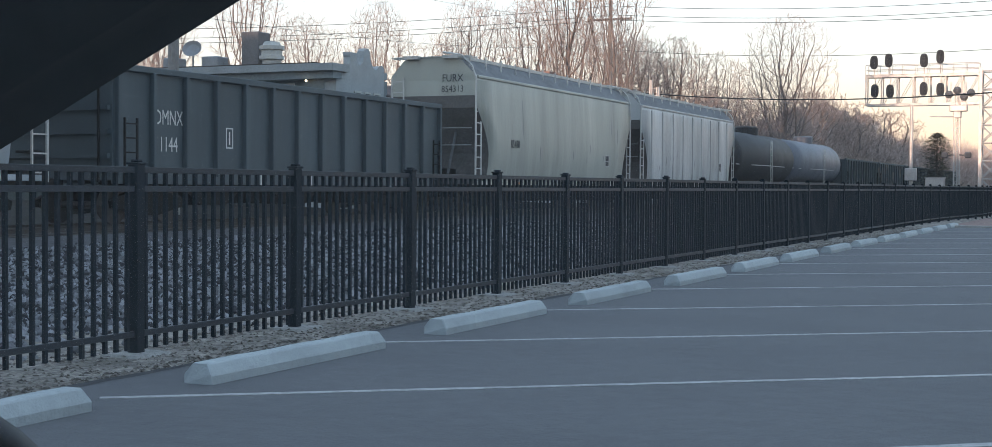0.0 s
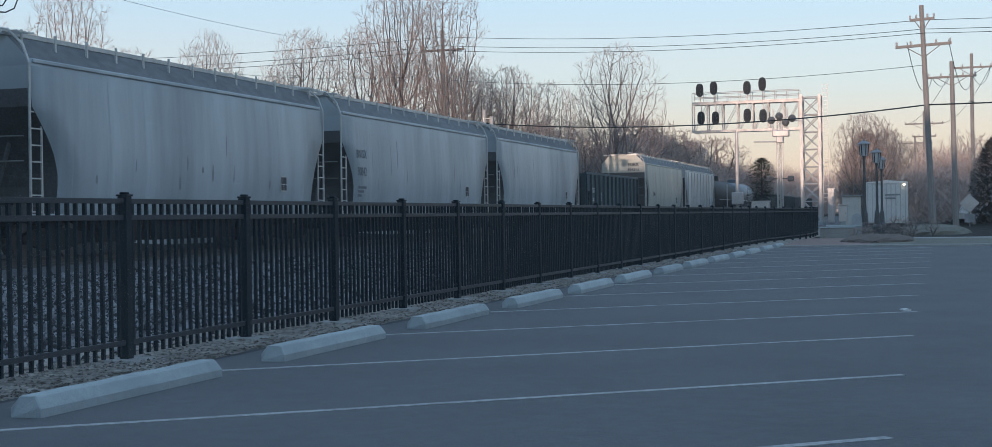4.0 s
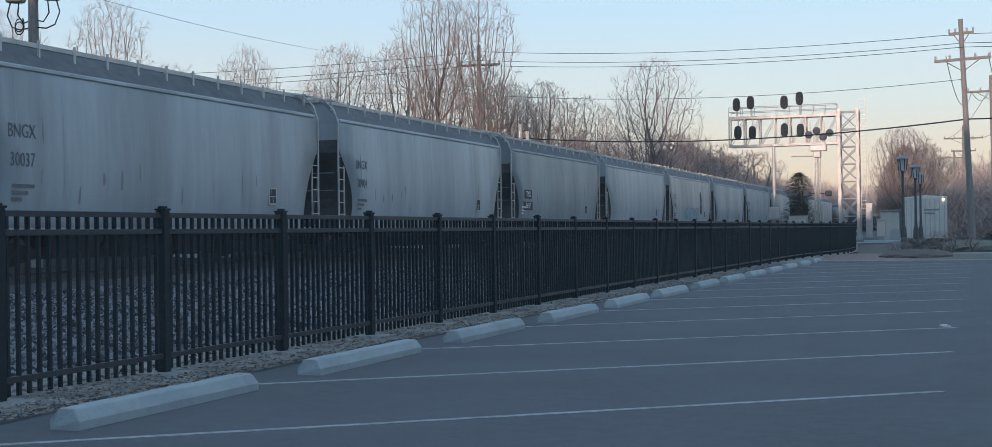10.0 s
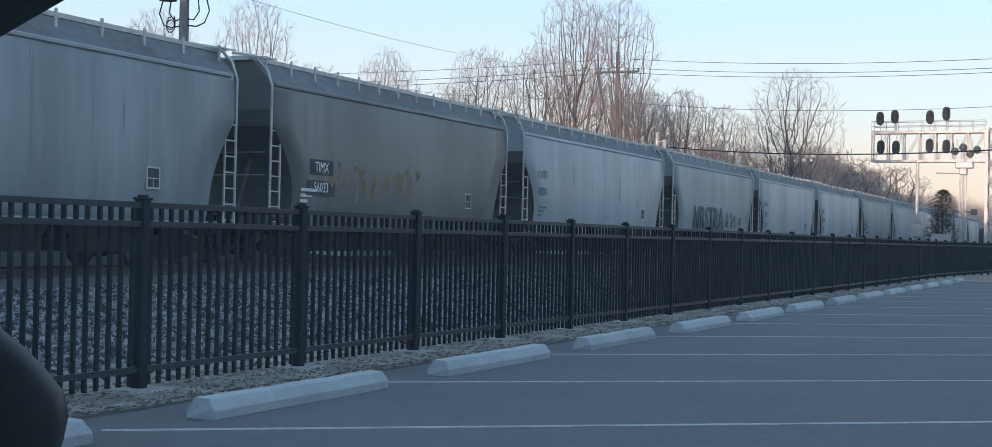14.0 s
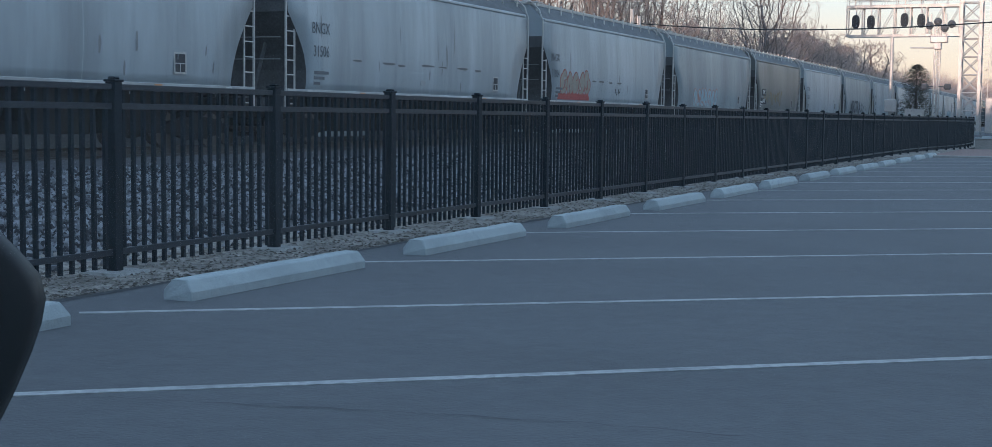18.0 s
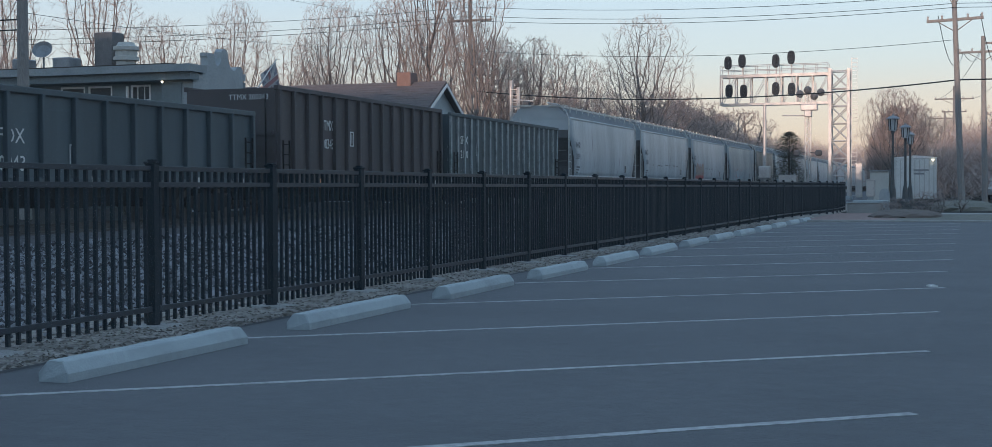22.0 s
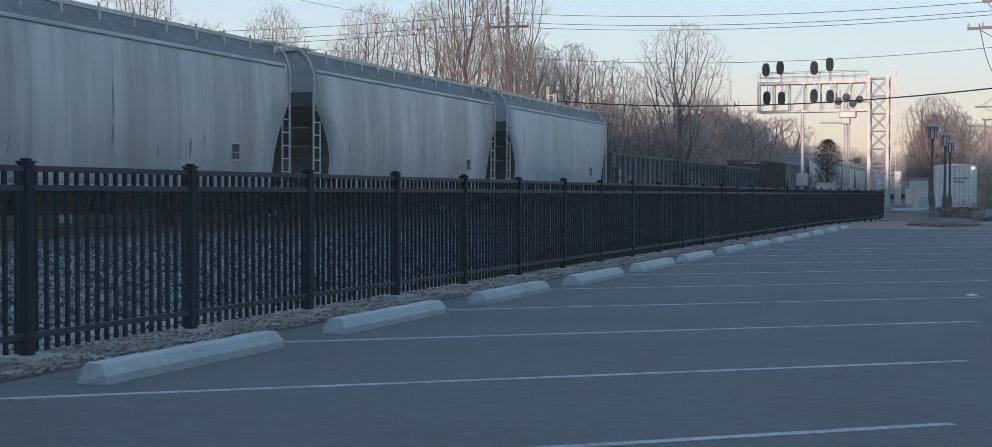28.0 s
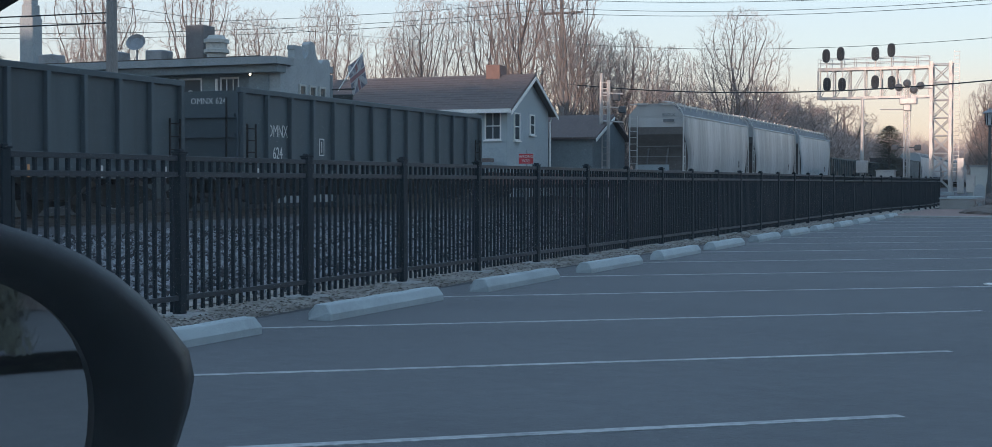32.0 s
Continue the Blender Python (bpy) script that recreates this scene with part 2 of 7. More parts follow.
def prism(bm, outline, x0, x1, axis="x"):
    """An outline in two coordinates drawn out along the third."""
    def at(u, v, w):
        return {"x": (w, u, v), "y": (u, w, v), "z": (u, v, w)}[axis]
    a = [bm.verts.new(at(u, v, x0)) for u, v in outline]
    b = [bm.verts.new(at(u, v, x1)) for u, v in outline]
    n = len(outline)
    for k in range(n):
        bm.faces.new((a[k], a[(k + 1) % n], b[(k + 1) % n], b[k]))
    bm.faces.new(a[::-1])
    bm.faces.new(b)
    bmesh.ops.recalc_face_normals(bm, faces=bm.faces[:])
    return bm


def lathe(bm, profile, n=16, center=(0, 0)):
    rings = [[bm.verts.new((center[0] + r * math.cos(2 * math.pi * k / n), center[1] + r * math.sin(2 * math.pi * k / n), z)) for k in range(n)]
             for r, z in profile]
    for a, b in zip(rings, rings[1:]):
        for k in range(n):
            bm.faces.new((a[k], a[(k + 1) % n], b[(k + 1) % n], b[k]))
    bm.faces.new(rings[0][::-1])
    bm.faces.new(rings[-1])
    return bm


def thing(name, m, label, category, group="", kind=""):
    ob = new(name)
    ob.empty_display_size = 0.2
    ob.matrix_basis = m
    return tagged(ob, label, category, group, kind)


def writing(name, text, size, parent, m, material, label="", squeeze=1.0):
    c = bpy.data.curves.new(name, "FONT")
    c.body, c.size, c.align_x, c.align_y = text, size, "CENTER", "CENTER"
    c.extrude = 0.002
    c.resolution_u = 2
    c.materials.append(material)
    ob = new(name, c)
    ob.parent = parent
    ob.matrix_basis = m @ Matrix.Diagonal((squeeze, 1, 1, 1))
    return tagged(ob, label)


FACE_X = Matrix(((0, 0, 1, 0), (1, 0, 0, 0), (0, 1, 0, 0), (0, 0, 0, 1)))   # lettering that faces +x and reads along +y
FACE_Y = Matrix(((1, 0, 0, 0), (0, 0, -1, 0), (0, 1, 0, 0), (0, 0, 0, 1)))  # lettering that faces -y

# ---- ground, lot, tracks ----
RAIL_Z, TRACK_X, TRACK_SLOPE = 0.20, -14.55, -0.0105
TRACK_TURN = math.degrees(math.atan(-TRACK_SLOPE))


def track_x(y):
    return TRACK_X + TRACK_SLOPE * y


def ground_z(x, y):
    near = [(-400, 0.5), (-60, 0.5), (-24, 0.35), (-19, 0.1), (-16.6, 0.04), (-12.4, 0.04), (-10.5, -0.12), (-6, -0.2), (-1.2, -0.14), (-0.25, 0.0), (0.45, -0.01), (0.62, -0.06), (400, -0.06)]
    for (xa, za), (xb, zb) in zip(near, near[1:]):
        if xa <= x <= xb:
            return za + (zb - za) * (x - xa) / (xb - xa)
    return -0.06


def build_ground():
    xs = [-1500, -700, -400, -200, -100, -60, -40, -30, -24, -21, -19, -17.6, -16.6, -14.5, -12.4, -11.4, -10.5, -9, -7.5, -6, -4.5, -3, -2.2, -1.2, -0.7, -0.25, 0.1, 0.45, 0.62, 3, 8, 20, 60, 200, 700, 1500]
    ys = [-600, -200, -60, -20, 0, 4, 8, 12, 16, 20, 26, 34, 44, 60, 90, 140, 220, 400, 800, 1600, 3000]
    bm = bmesh.new()
    grid = [[bm.verts.new((x + (TRACK_SLOPE * y if -19.5 < x < -10 else 0), y, ground_z(max(min(x, 399), -399), y) + (0.015 * math.sin(3.1 * x + y) if -9 < x < -0.5 else 0))) for x in xs] for y in ys]
    for j in range(len(ys) - 1):
        for i in range(len(xs) - 1):
            f = bm.faces.new((grid[j][i], grid[j][i + 1], grid[j + 1][i + 1], grid[j + 1][i]))
            xm = (xs[i] + xs[i + 1]) / 2
            f.material_index = 1 if -16.7 < xm < -2.25 else 2 if -2.25 < xm < 0.62 else 0
    ob = part("ground", bm, (EARTH, BALLAST, SOIL))
    tagged(ob, "brown winter earth with a grey ballast bed and gravel verge", "ground", kind="structure")


LOT_END = 41.3


def build_lot():
    bm = bmesh.new()
    box(bm, 0.62, 40, -30, LOT_END, -0.3, 0.0)
    lot = part("pavement", bm, ASPHALT)
    tagged(lot, "dark grey asphalt parking lot with fine cracks", "parking lot", kind="structure")
    slant = math.atan2(3.33, 4.42)

    def stripe(b):
        L = math.hypot(4.45, 3.35)
        for j in range(8):
            f0, f1 = j / 8, (j + 1) / 8
            box(b, L * f0, L * f1, -0.033, 0.033, -0.01, 0.004)
    for k in range(-4, 12):
        y, turn = (3.0, 38.3) if k == -2 else (8.40 + k * 2.82, math.degrees(slant))
        shared("stripe", "stripe", stripe, STRIPE, lot, pose(1.1 if k == -2 else 1.02, y, 0, 0, 0, turn), "white painted bay line" if k == 0 else "")
    for k, (x, y, n, turn) in enumerate(((2.5, 3.95, 26, 8), (3.2, 3.5, 16, -14))):
        b = bmesh.new()
        rr = random.Random(k)
        prev, py, yy = None, 0.0, 0.0
        for j in range(n):
            yy += rr.uniform(-0.03, 0.03)
            w = rr.uniform(0.0008, 0.003)
            pair = (b.verts.new((j * 0.09, yy - w, 0.003)), b.verts.new((j * 0.09, yy + w, 0.003)))
            if prev:
                b.faces.new((prev[0], pair[0], pair[1], prev[1]))
            prev = pair
        part("crack", b, CRACK, lot, "thin dark crack in the asphalt", m=pose(x, y, 0, 0, 0, turn))
    # broken dark edge of the asphalt along the verge
    b = bmesh.new()
    rr = random.Random(4)
    prev = None
    for j in range(150):
        y = 3.0 + 38.0 * j / 149
        pair = (b.verts.new((0.615 - rr.uniform(0.0, 0.05), y, 0.0025)), b.verts.new((0.65 + rr.uniform(0.0, 0.035), y, 0.0025)))
        if prev:
            b.faces.new((prev[0], prev[1], pair[1], pair[0]))
        prev = pair
    part("ragged_edge", b, CRACK, lot, "dark ragged asphalt edge")
    # low concrete edge at the far end of the lot
    bm = bmesh.new()
    box(bm, 1.2, 40, LOT_END, LOT_END + 0.16, -0.2, 0.06, 0.02)
    tagged(part("kerb", bm, FOOTING), "pale concrete kerb at the end of the asphalt lot", "kerb", kind="structure")
    bm = bmesh.new()
    box(bm, 9.0, 60, 74, 92, -0.2, 0.0)
    tagged(part("road", bm, ASPHALT), "grey asphalt street crossing beyond the lot", "road", kind="structure")


def build_stops():
    def stop(b):
        w, h, L = 0.185, 0.112, 1.93
        prof = [(-w / 2, 0), (w / 2, 0), (w / 2, 0.046), (w / 2 - 0.006, 0.056), (0.056, h - 0.008), (0.044, h), (-0.044, h), (-0.056, h - 0.008), (-w / 2 + 0.006, 0.056), (-w / 2, 0.046)]
        cuts = [(-L / 2, 0.96), (-L / 2 + 0.006, 1.0)] + [(-L / 2 + L * k / 10, 1.0) for k in range(1, 10)] + [(L / 2 - 0.006, 1.0), (L / 2, 0.96)]
        rows = []
        for y, f in cuts:
            dent = 0.0 if abs(y) > L / 2 - 0.02 else 0.0025 * math.sin(9 * y + 1)
            rows.append([b.verts.new((x * f, y * (0.978 if z > 0.08 else 1.0), max(0.0, z * f + (dent if z > 0.05 else 0)))) for x, z in prof])
        n = len(prof)
        for p, q in zip(rows, rows[1:]):
            for k in range(n):
                b.faces.new((p[k], p[(k + 1) % n], q[(k + 1) % n], q[k]))
        b.faces.new(rows[0][::-1])
        b.faces.new(rows[-1])
        bmesh.ops.recalc_face_normals(b, faces=b.faces[:])
    for k in range(-3, 13):
        y = 7.15 + k * 2.855
        ob = shared("stop", "wheel_stop", stop, CONCRETE, None, pose(1.15 + random.uniform(-0.02, 0.02), y + random.uniform(-0.03, 0.03), 0.0, 0, 0, random.uniform(-0.5, 0.5)))
        tagged(ob, "pale precast concrete wheel stop lying on the asphalt", "wheel stop", "wheel stops along the fence")


def build_fence():
    fence = thing("fence", pose(0, 0, 0), "black painted metal picket fence along the verge", "fence")
    P, y0, H = 1.845, 8.98, 1.17

    def post(b):
        box(b, -0.038, 0.038, -0.038, 0.038, -0.3, 1.2, 0.004)
        box(b, -0.046, 0.046, -0.046, 0.046, 1.2, 1.215, 0.004)
        box(b, -0.03, 0.03, -0.03, 0.03, 1.215, 1.232, 0.008)

    def foot(b):
        box(b, -0.16, 0.16, -0.18, 0.18, -0.08, 0.012, 0.02)

    def rail(b):
        box(b, -0.019, 0.019, 0.036, P - 0.036, -0.019, 0.019, 0.003)

    def picket(b):
        box(b, -0.0125, 0.0125, -0.0115, 0.0115, 0.03, H, 0.0)

    pts = [(0.0, y0 + k * P) for k in range(-7, 21)]
    x, y = pts[-1]
    bend = [2, 3, 4, 4, 3, 2, 0, -1, -2, -2]
    for a in bend:
        x, y = x + P * math.sin(radians(a)), y + P * math.cos(radians(a))
        pts.append((x, y))
    count = 0
    rest = bmesh.new()
    for k, (x, y) in enumerate(pts):
        shared("fpost", "post", post, FENCE, fence, pose(x, y, random.uniform(-0.006, 0.006), random.uniform(-0.4, 0.4), random.uniform(-0.4, 0.4), 0))
        if k < 18:
            shared("ffoot", "footing", foot, FOOTING, fence, pose(x, y, 0, 0, 0, random.uniform(-6, 6)), "pale concrete post footing")
        if k + 1 == len(pts):
            break
        xn, yn = pts[k + 1]
        turn = -math.degrees(math.atan2(xn - x, yn - y))
        for z in (1.165, 1.045, 0.13):
            shared("frail", "rail", rail, FENCE_RAIL_SKYLIT, fence, pose(x, y, z, 0, 0, turn))
        for j in range(17):
            s = (j + 0.5) / 17 * (P - 0.076) / P + 0.038 / P
            m = pose(x + (xn - x) * s, y + (yn - y) * s, random.uniform(-0.004, 0.004), 0, random.uniform(-0.25, 0.25), turn)
            if 4.5 < y < 36 and count < 300:
                shared("fpicket", "picket", picket, FENCE, fence, m)
                count += 1
            else:
                box(rest, -0.0125, 0.0125, -0.0115, 0.0115, 0.03, H, m=m)
    ob = part("picket_row", rest, FENCE, fence, "row of thin black pickets")
    tagged(ob, kind="stuff")


def build_track():
    track = thing("railway_track", pose(TRACK_X, 0, 0, 0, 0, TRACK_TURN), "steel railway track on wooden ties in grey ballast", "railway track", kind="structure")
    for sx in (-0.75, 0.75):
        bm = bmesh.new()
        prism(bm, [(sx - 0.07, 0.05), (sx + 0.07, 0.05), (sx + 0.07, 0.07), (sx + 0.012, 0.085), (sx + 0.012, 0.16), (sx + 0.036, 0.17), (sx + 0.036, 0.2), (sx - 0.036, 0.2), (sx - 0.036, 0.17), (sx - 0.012, 0.16), (sx - 0.012, 0.085), (sx - 0.07, 0.07)], -120, 900, "y")
        part("rail", bm, STEEL, track, "rusty steel rail with a worn top")
    for k in range(120):
        shared("tie", "tie", lambda b: box(b, -1.28, 1.28, -0.11, 0.11, -0.1, 0.055, 0.01), TIE, track, pose(random.uniform(-0.04, 0.04), 8 + k * 0.55, 0, 0, 0, random.uniform(-1, 1)))
    rng = random.Random(5)
    bm_v, bm_f = [], []
    shape = [(1, 0, 0), (-1, 0, 0), (0, 1, 0), (0, -1, 0), (0, 0, 1), (0, 0, -1)]
    tri = [(0, 2, 4), (2, 1, 4), (1, 3, 4), (3, 0, 4), (2, 0, 5), (1, 2, 5), (3, 1, 5), (0, 3, 5)]
    for k in range(46000):
        y = 4 + 46 * rng.random() ** 1.4
        x = -11.6 + 9.9 * rng.random() + 0.9 * rng.random() ** 4
        s = rng.uniform(0.018, 0.046)
        q = Euler((rng.uniform(0, 6), rng.uniform(0, 6), rng.uniform(0, 6))).to_matrix()
        base = len(bm_v)
        for v in shape:
            p = q @ (Vector(v) * s * rng.uniform(0.7, 1.4))
            bm_v.append((x + p.x, y + p.y, ground_z(x, y) + 0.012 + p.z))
        bm_f += [tuple(base + i for i in t) for t in tri]
    me = bpy.data.meshes.new("ballast_stones")
    me.from_pydata(bm_v, [], bm_f)
    me.materials.append(STONE)
    tagged(new("ballast_stones", me), "loose pale grey crushed stone ballast beside the track", "ballast", kind="stuff")


def build_verge_litter():
    """Grit, dead leaves and straw along the strip under the fence."""
    rng = random.Random(21)
    vs, fs = [], []
    for k in range(15000):
        y = 4.5 + 36 * rng.random() ** 1.6
        x = rng.uniform(-0.6, 0.64) if k % 4 else 0.45 + 0.16 * rng.random() ** 2
        long, wide = (rng.uniform(0.007, 0.02), rng.uniform(0.005, 0.010)) if k % 3 else (rng.uniform(0.015, 0.04), 0.002)
        a = rng.uniform(0, math.pi)
        d, e = Vector((math.cos(a), math.sin(a), 0)) * long, Vector((-math.sin(a), math.cos(a), 0)) * wide
        p = Vector((x, y, ground_z(x, y) + 0.008))
        base = len(vs)
        vs += [p - d, p - e + Vector((0, 0, rng.uniform(0, 0.014))), p + d, p + e + Vector((0, 0, rng.uniform(0, 0.014)))]
        fs += [(base, base + 1, base + 2), (base, base + 2, base + 3)]
    me = bpy.data.meshes.new("verge_litter")
    me.from_pydata(vs, [], fs)
    me.materials.append(LITTER)
    tagged(new("verge_litter", me), "brown leaf litter, straw and grit along the fence foot", "litter", kind="stuff")


def island_mat(name, a, b, rough=0.9):
    m = bpy.data.materials.new(name)
    m.use_nodes = True
    n, l = m.node_tree.nodes, m.node_tree.links
    g, r = n.new("ShaderNodeNewGeometry"), n.new("ShaderNodeValToRGB")
    r.color_ramp.elements[0].color, r.color_ramp.elements[1].color = (*a, 1), (*b, 1)
    r.color_ramp.elements[0].position = 0.35
    tx = n.new("ShaderNodeTexNoise")
    tx.inputs["Scale"].default_value = 60
    mx = n.new("ShaderNodeMath")
    mx.operation = "MULTIPLY_ADD"
    mx.inputs[1].default_value = 0.15
    l.new(tx.outputs["Fac"], mx.inputs[0])
    l.new(g.outputs["Random Per Island"], mx.inputs[2])
    l.new(mx.outputs[0], r.inputs[0])
    l.new(r.outputs[0], n["Principled BSDF"].inputs["Base Color"])
    n["Principled BSDF"].inputs["Roughness"].default_value = rough
    return m


STONE = island_mat("ballast_stone", (0.016, 0.017, 0.02), (0.26, 0.268, 0.285))
LITTER = island_mat("verge_litter", (0.12, 0.107, 0.094), (0.31, 0.285, 0.255))

build_ground()
build_lot()
build_stops()
build_fence()
build_track()
build_verge_litter()

MIDS = {}


# ---- rolling stock: local y along the track, +x towards the lot, z from the rail top ----
def wheelset(b):
    for sx in (-0.75, 0.75):
        rod(b, (sx - 0.065, 0, 0.42), (sx + 0.065, 0, 0.42), 0.42, n=18)
    rod(b, (-0.95, 0, 0.42), (0.95, 0, 0.42), 0.08, n=8)


def sideframe(b):
    prism(b, [(-1.25, 0.52), (-1.05, 0.62), (-0.5, 0.72), (0.5, 0.72), (1.05, 0.62), (1.25, 0.52), (1.2, 0.36), (0.95, 0.34), (0.55, 0.24), (0.3, 0.2), (-0.3, 0.2), (-0.55, 0.24), (-0.95, 0.34), (-1.2, 0.36)], -0.06, 0.06)


def bolster(b):
    box(b, -1.0, 1.0, -0.2, 0.2, 0.5, 0.85, 0.03)


def coupler(b):
    box(b, -0.12, 0.12, 0.0, 0.75, 0.75, 0.98, 0.03)
    box(b, -0.2, 0.2, 0.6, 0.86, 0.72, 1.0, 0.05)


def bogie(car, y):
    t = link("truck", None, car, pose(0, y, 0))
    t.empty_display_size = 0.1
    for dy in (-0.88, 0.88):
        shared("wheelset", "wheelset", wheelset, STEEL, t, pose(0, dy, 0), smooth=False)
    for sx in (-1.0, 1.0):
        shared("sideframe", "side_frame", sideframe, UNDER, t, pose(sx, 0, 0))
    shared("bolster", "bolster", bolster, UNDER, t)


def running_gear(car, L, inset):
    bogie(car, L / 2 - inset)
    bogie(car, -L / 2 + inset)
    shared("coupler", "coupler", coupler, UNDER, car, pose(0, L / 2 - 0.25, 0))
    shared("coupler", "coupler", coupler, UNDER, car, pose(0, -L / 2 + 0.25, 0, 0, 0, 180))


def ladder(b, h, w=0.42, n=7):
    for dy in (0, w):
        box(b, -0.02, 0.02, dy - 0.02, dy + 0.02, 0, h)
    for k in range(n):
        z = 0.18 + (h - 0.3) * k / (n - 1)
        box(b, -0.015, 0.015, 0, w, z - 0.015, z + 0.015)


def hopper_ring(kind, foot):
    """Half section of a covered hopper: x, z and how far its ends draw in at that height."""
    rows = []
    steps = [(1.46, 1.0), (1.505, 1.2), (1.545, 1.42), (1.575, 1.66), (1.60, 1.95), (1.615, 2.35), (1.612, 2.6), (1.61, 2.8), (1.60, 3.05), (1.59, 3.3), (1.585, 3.4), (1.56, 3.8), (1.535, 4.3)]
    if kind == "ribbed":
        steps = [(1.50, 1.0), (1.53, 1.2), (1.55, 1.42), (1.565, 1.66), (1.58, 2.0), (1.58, 2.4), (1.58, 2.6), (1.58, 2.8), (1.58, 3.05), (1.58, 3.3), (1.58, 3.4), (1.57, 3.8), (1.56, 4.25)]
    for x, z in [q for q in steps if q[1] >= foot - 0.01]:
        u = min(1.0, max(0.0, (3.4 - z) / 1.75))
        dip = 0.92 * math.sin(math.pi / 2 * u)
        rows.append((x, z, 0.12 + dip))
    rows += [(1.50, 4.47, 0.1), (1.02, 4.97, 0.06), (0.5, 5.06, 0.05)]
    return rows


def hopper_body(b, L, kind, foot):
    """Curved side sheets and roof, with drawn-in slope ends."""
    half = hopper_ring(kind, foot)
    ring = [(-x, z, d) for x, z, d in half] + [(x, z, d) for x, z, d in reversed(half)]
    N = 14
    cols = []
    for u in range(N + 1):
        f = u / N
        cols.append([b.verts.new((x, -L / 2 + d + f * (L - 2 * d), z)) for x, z, d in ring])
    for a, c in zip(cols, cols[1:]):
        for k in range(len(ring) - 1):
            f = b.faces.new((a[k], a[k + 1], c[k + 1], c[k]))
            f.material_index = 2 if min(ring[k][1], ring[k + 1][1]) > 4.4 else 0
            f.smooth = max(ring[k][1], ring[k + 1][1]) < 4.4
        b.faces.new((a[-1], a[0], c[0], c[-1]))
    n = len(half)
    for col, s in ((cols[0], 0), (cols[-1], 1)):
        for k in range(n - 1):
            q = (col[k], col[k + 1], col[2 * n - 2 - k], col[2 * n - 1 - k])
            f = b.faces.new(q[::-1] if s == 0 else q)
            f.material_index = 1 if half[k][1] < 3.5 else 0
    bmesh.ops.recalc_face_normals(b, faces=b.faces[:])


def eave(b, L):
    for sx in (-1, 1):
        box(b, sx * 1.535 - 0.03, sx * 1.535 + 0.03, -L / 2 + 0.25, L / 2 - 0.25, 4.36, 4.46, 0.02)


def side_sill(b, L, out, foot):
    for sx in (-1, 1):
        box(b, sx * (1.45 + out) - 0.04, sx * (1.45 + out) + 0.04, -L / 2 + 0.1, L / 2 - 0.1, foot - 0.08, foot + 0.04, 0.015)


def chute(b, w, top):
    prism(b, [(-w, top), (w, top), (w * 0.72, 0.62), (w * 0.72, 0.36), (-w * 0.72, 0.36), (-w * 0.72, 0.62)], -1.25, 1.25)


def end_frame(b, s, L):
    y = s * (L / 2 - 0.06)
    box(b, -1.5, 1.5, y - 0.06, y + 0.06, 0.95, 1.2)
    for sx in (-0.55, 0.55):
        rod(b, (sx, y, 1.15), (sx, s * (L / 2 - 0.75), 2.7), 0.05, n=6)
    box(b, -1.45, 1.45, s * (L / 2 - 0.45) - 0.4, s * (L / 2 - 0.45) + 0.4, 1.2, 1.24)


def run_board(b, L):
    for sx in (-1, 1):
        box(b, sx * 0.72 - 0.28, sx * 0.72 + 0.28, -L / 2 - 0.1, L / 2 + 0.1, 4.99, 5.095)
    for s in (-1, 1):
        for k in range(5):
            y = s * (L / 2 - 0.2) - 0.28 + 0.14 * k
            box(b, -1.4, 1.4, y - 0.02, y + 0.02, 5.045, 5.065)
        for x in (-1.4, -0.45, 0.45, 1.4):
            box(b, x - 0.015, x + 0.015, s * (L / 2 - 0.2) - 0.3, s * (L / 2 - 0.2) + 0.3, 5.02, 5.045)


def stanchion(b):
    prism(b, [(1.20, 4.66), (1.24, 4.66), (1.24, 5.12), (1.20, 5.12)], -0.03, 0.03, "y")


def hatch(b):
    box(b, -0.32, 0.32, -0.6, 0.6, 5.0, 5.08, 0.03)


def grab_rail(b, s, L):
    """Corner pipe that bends over the roof end."""
    y = s * (L / 2 - 0.06)
    tube(b, [(1.56, y, 1.1), (1.57, y, 4.35), (1.42, y, 4.75), (1.05, y, 5.1), (0.4, y, 5.2)], 0.035, 6)


def rib(b):
    box(b, -0.03, 0.05, -0.035, 0.035, 1.05, 4.28, 0.01)


def seam(b):
    zs = [(1.51, 1.2), (1.55, 1.42), (1.58, 1.66), (1.605, 1.95), (1.62, 2.35), (1.615, 2.8), (1.595, 3.3), (1.565, 3.8), (1.54, 4.28)]
    for (xa, za), (xb, zb) in zip(zs, zs[1:]):
        q = [b.verts.new(p) for p in ((xa + 0.001, -0.009, za), (xa + 0.001, 0.009, za), (xb + 0.001, 0.009, zb), (xb + 0.001, -0.009, zb))]
        b.faces.new(q)


def stroke_tag(rng, width, height):
    """Loose looping strokes as spray paint leaves them."""
    strokes = []
    x = 0.0
    while x < width:
        w = rng.uniform(0.35, 0.7) * height
        pts = [(x + w * rng.uniform(0, 1), height * rng.uniform(0, 1)) for _ in range(rng.randint(4, 6))]
        path = []
        for k in range(len(pts) - 1):
            for j in range(6):
                f = j / 6
                f = f * f * (3 - 2 * f)
                bend = math.sin(math.pi * j / 6) * 0.12 * height
                path.append((pts[k][0] * (1 - f) + pts[k + 1][0] * f + bend, pts[k][1] * (1 - f) + pts[k + 1][1] * f))
        strokes.append(path)
        x += w * 0.95
    return strokes


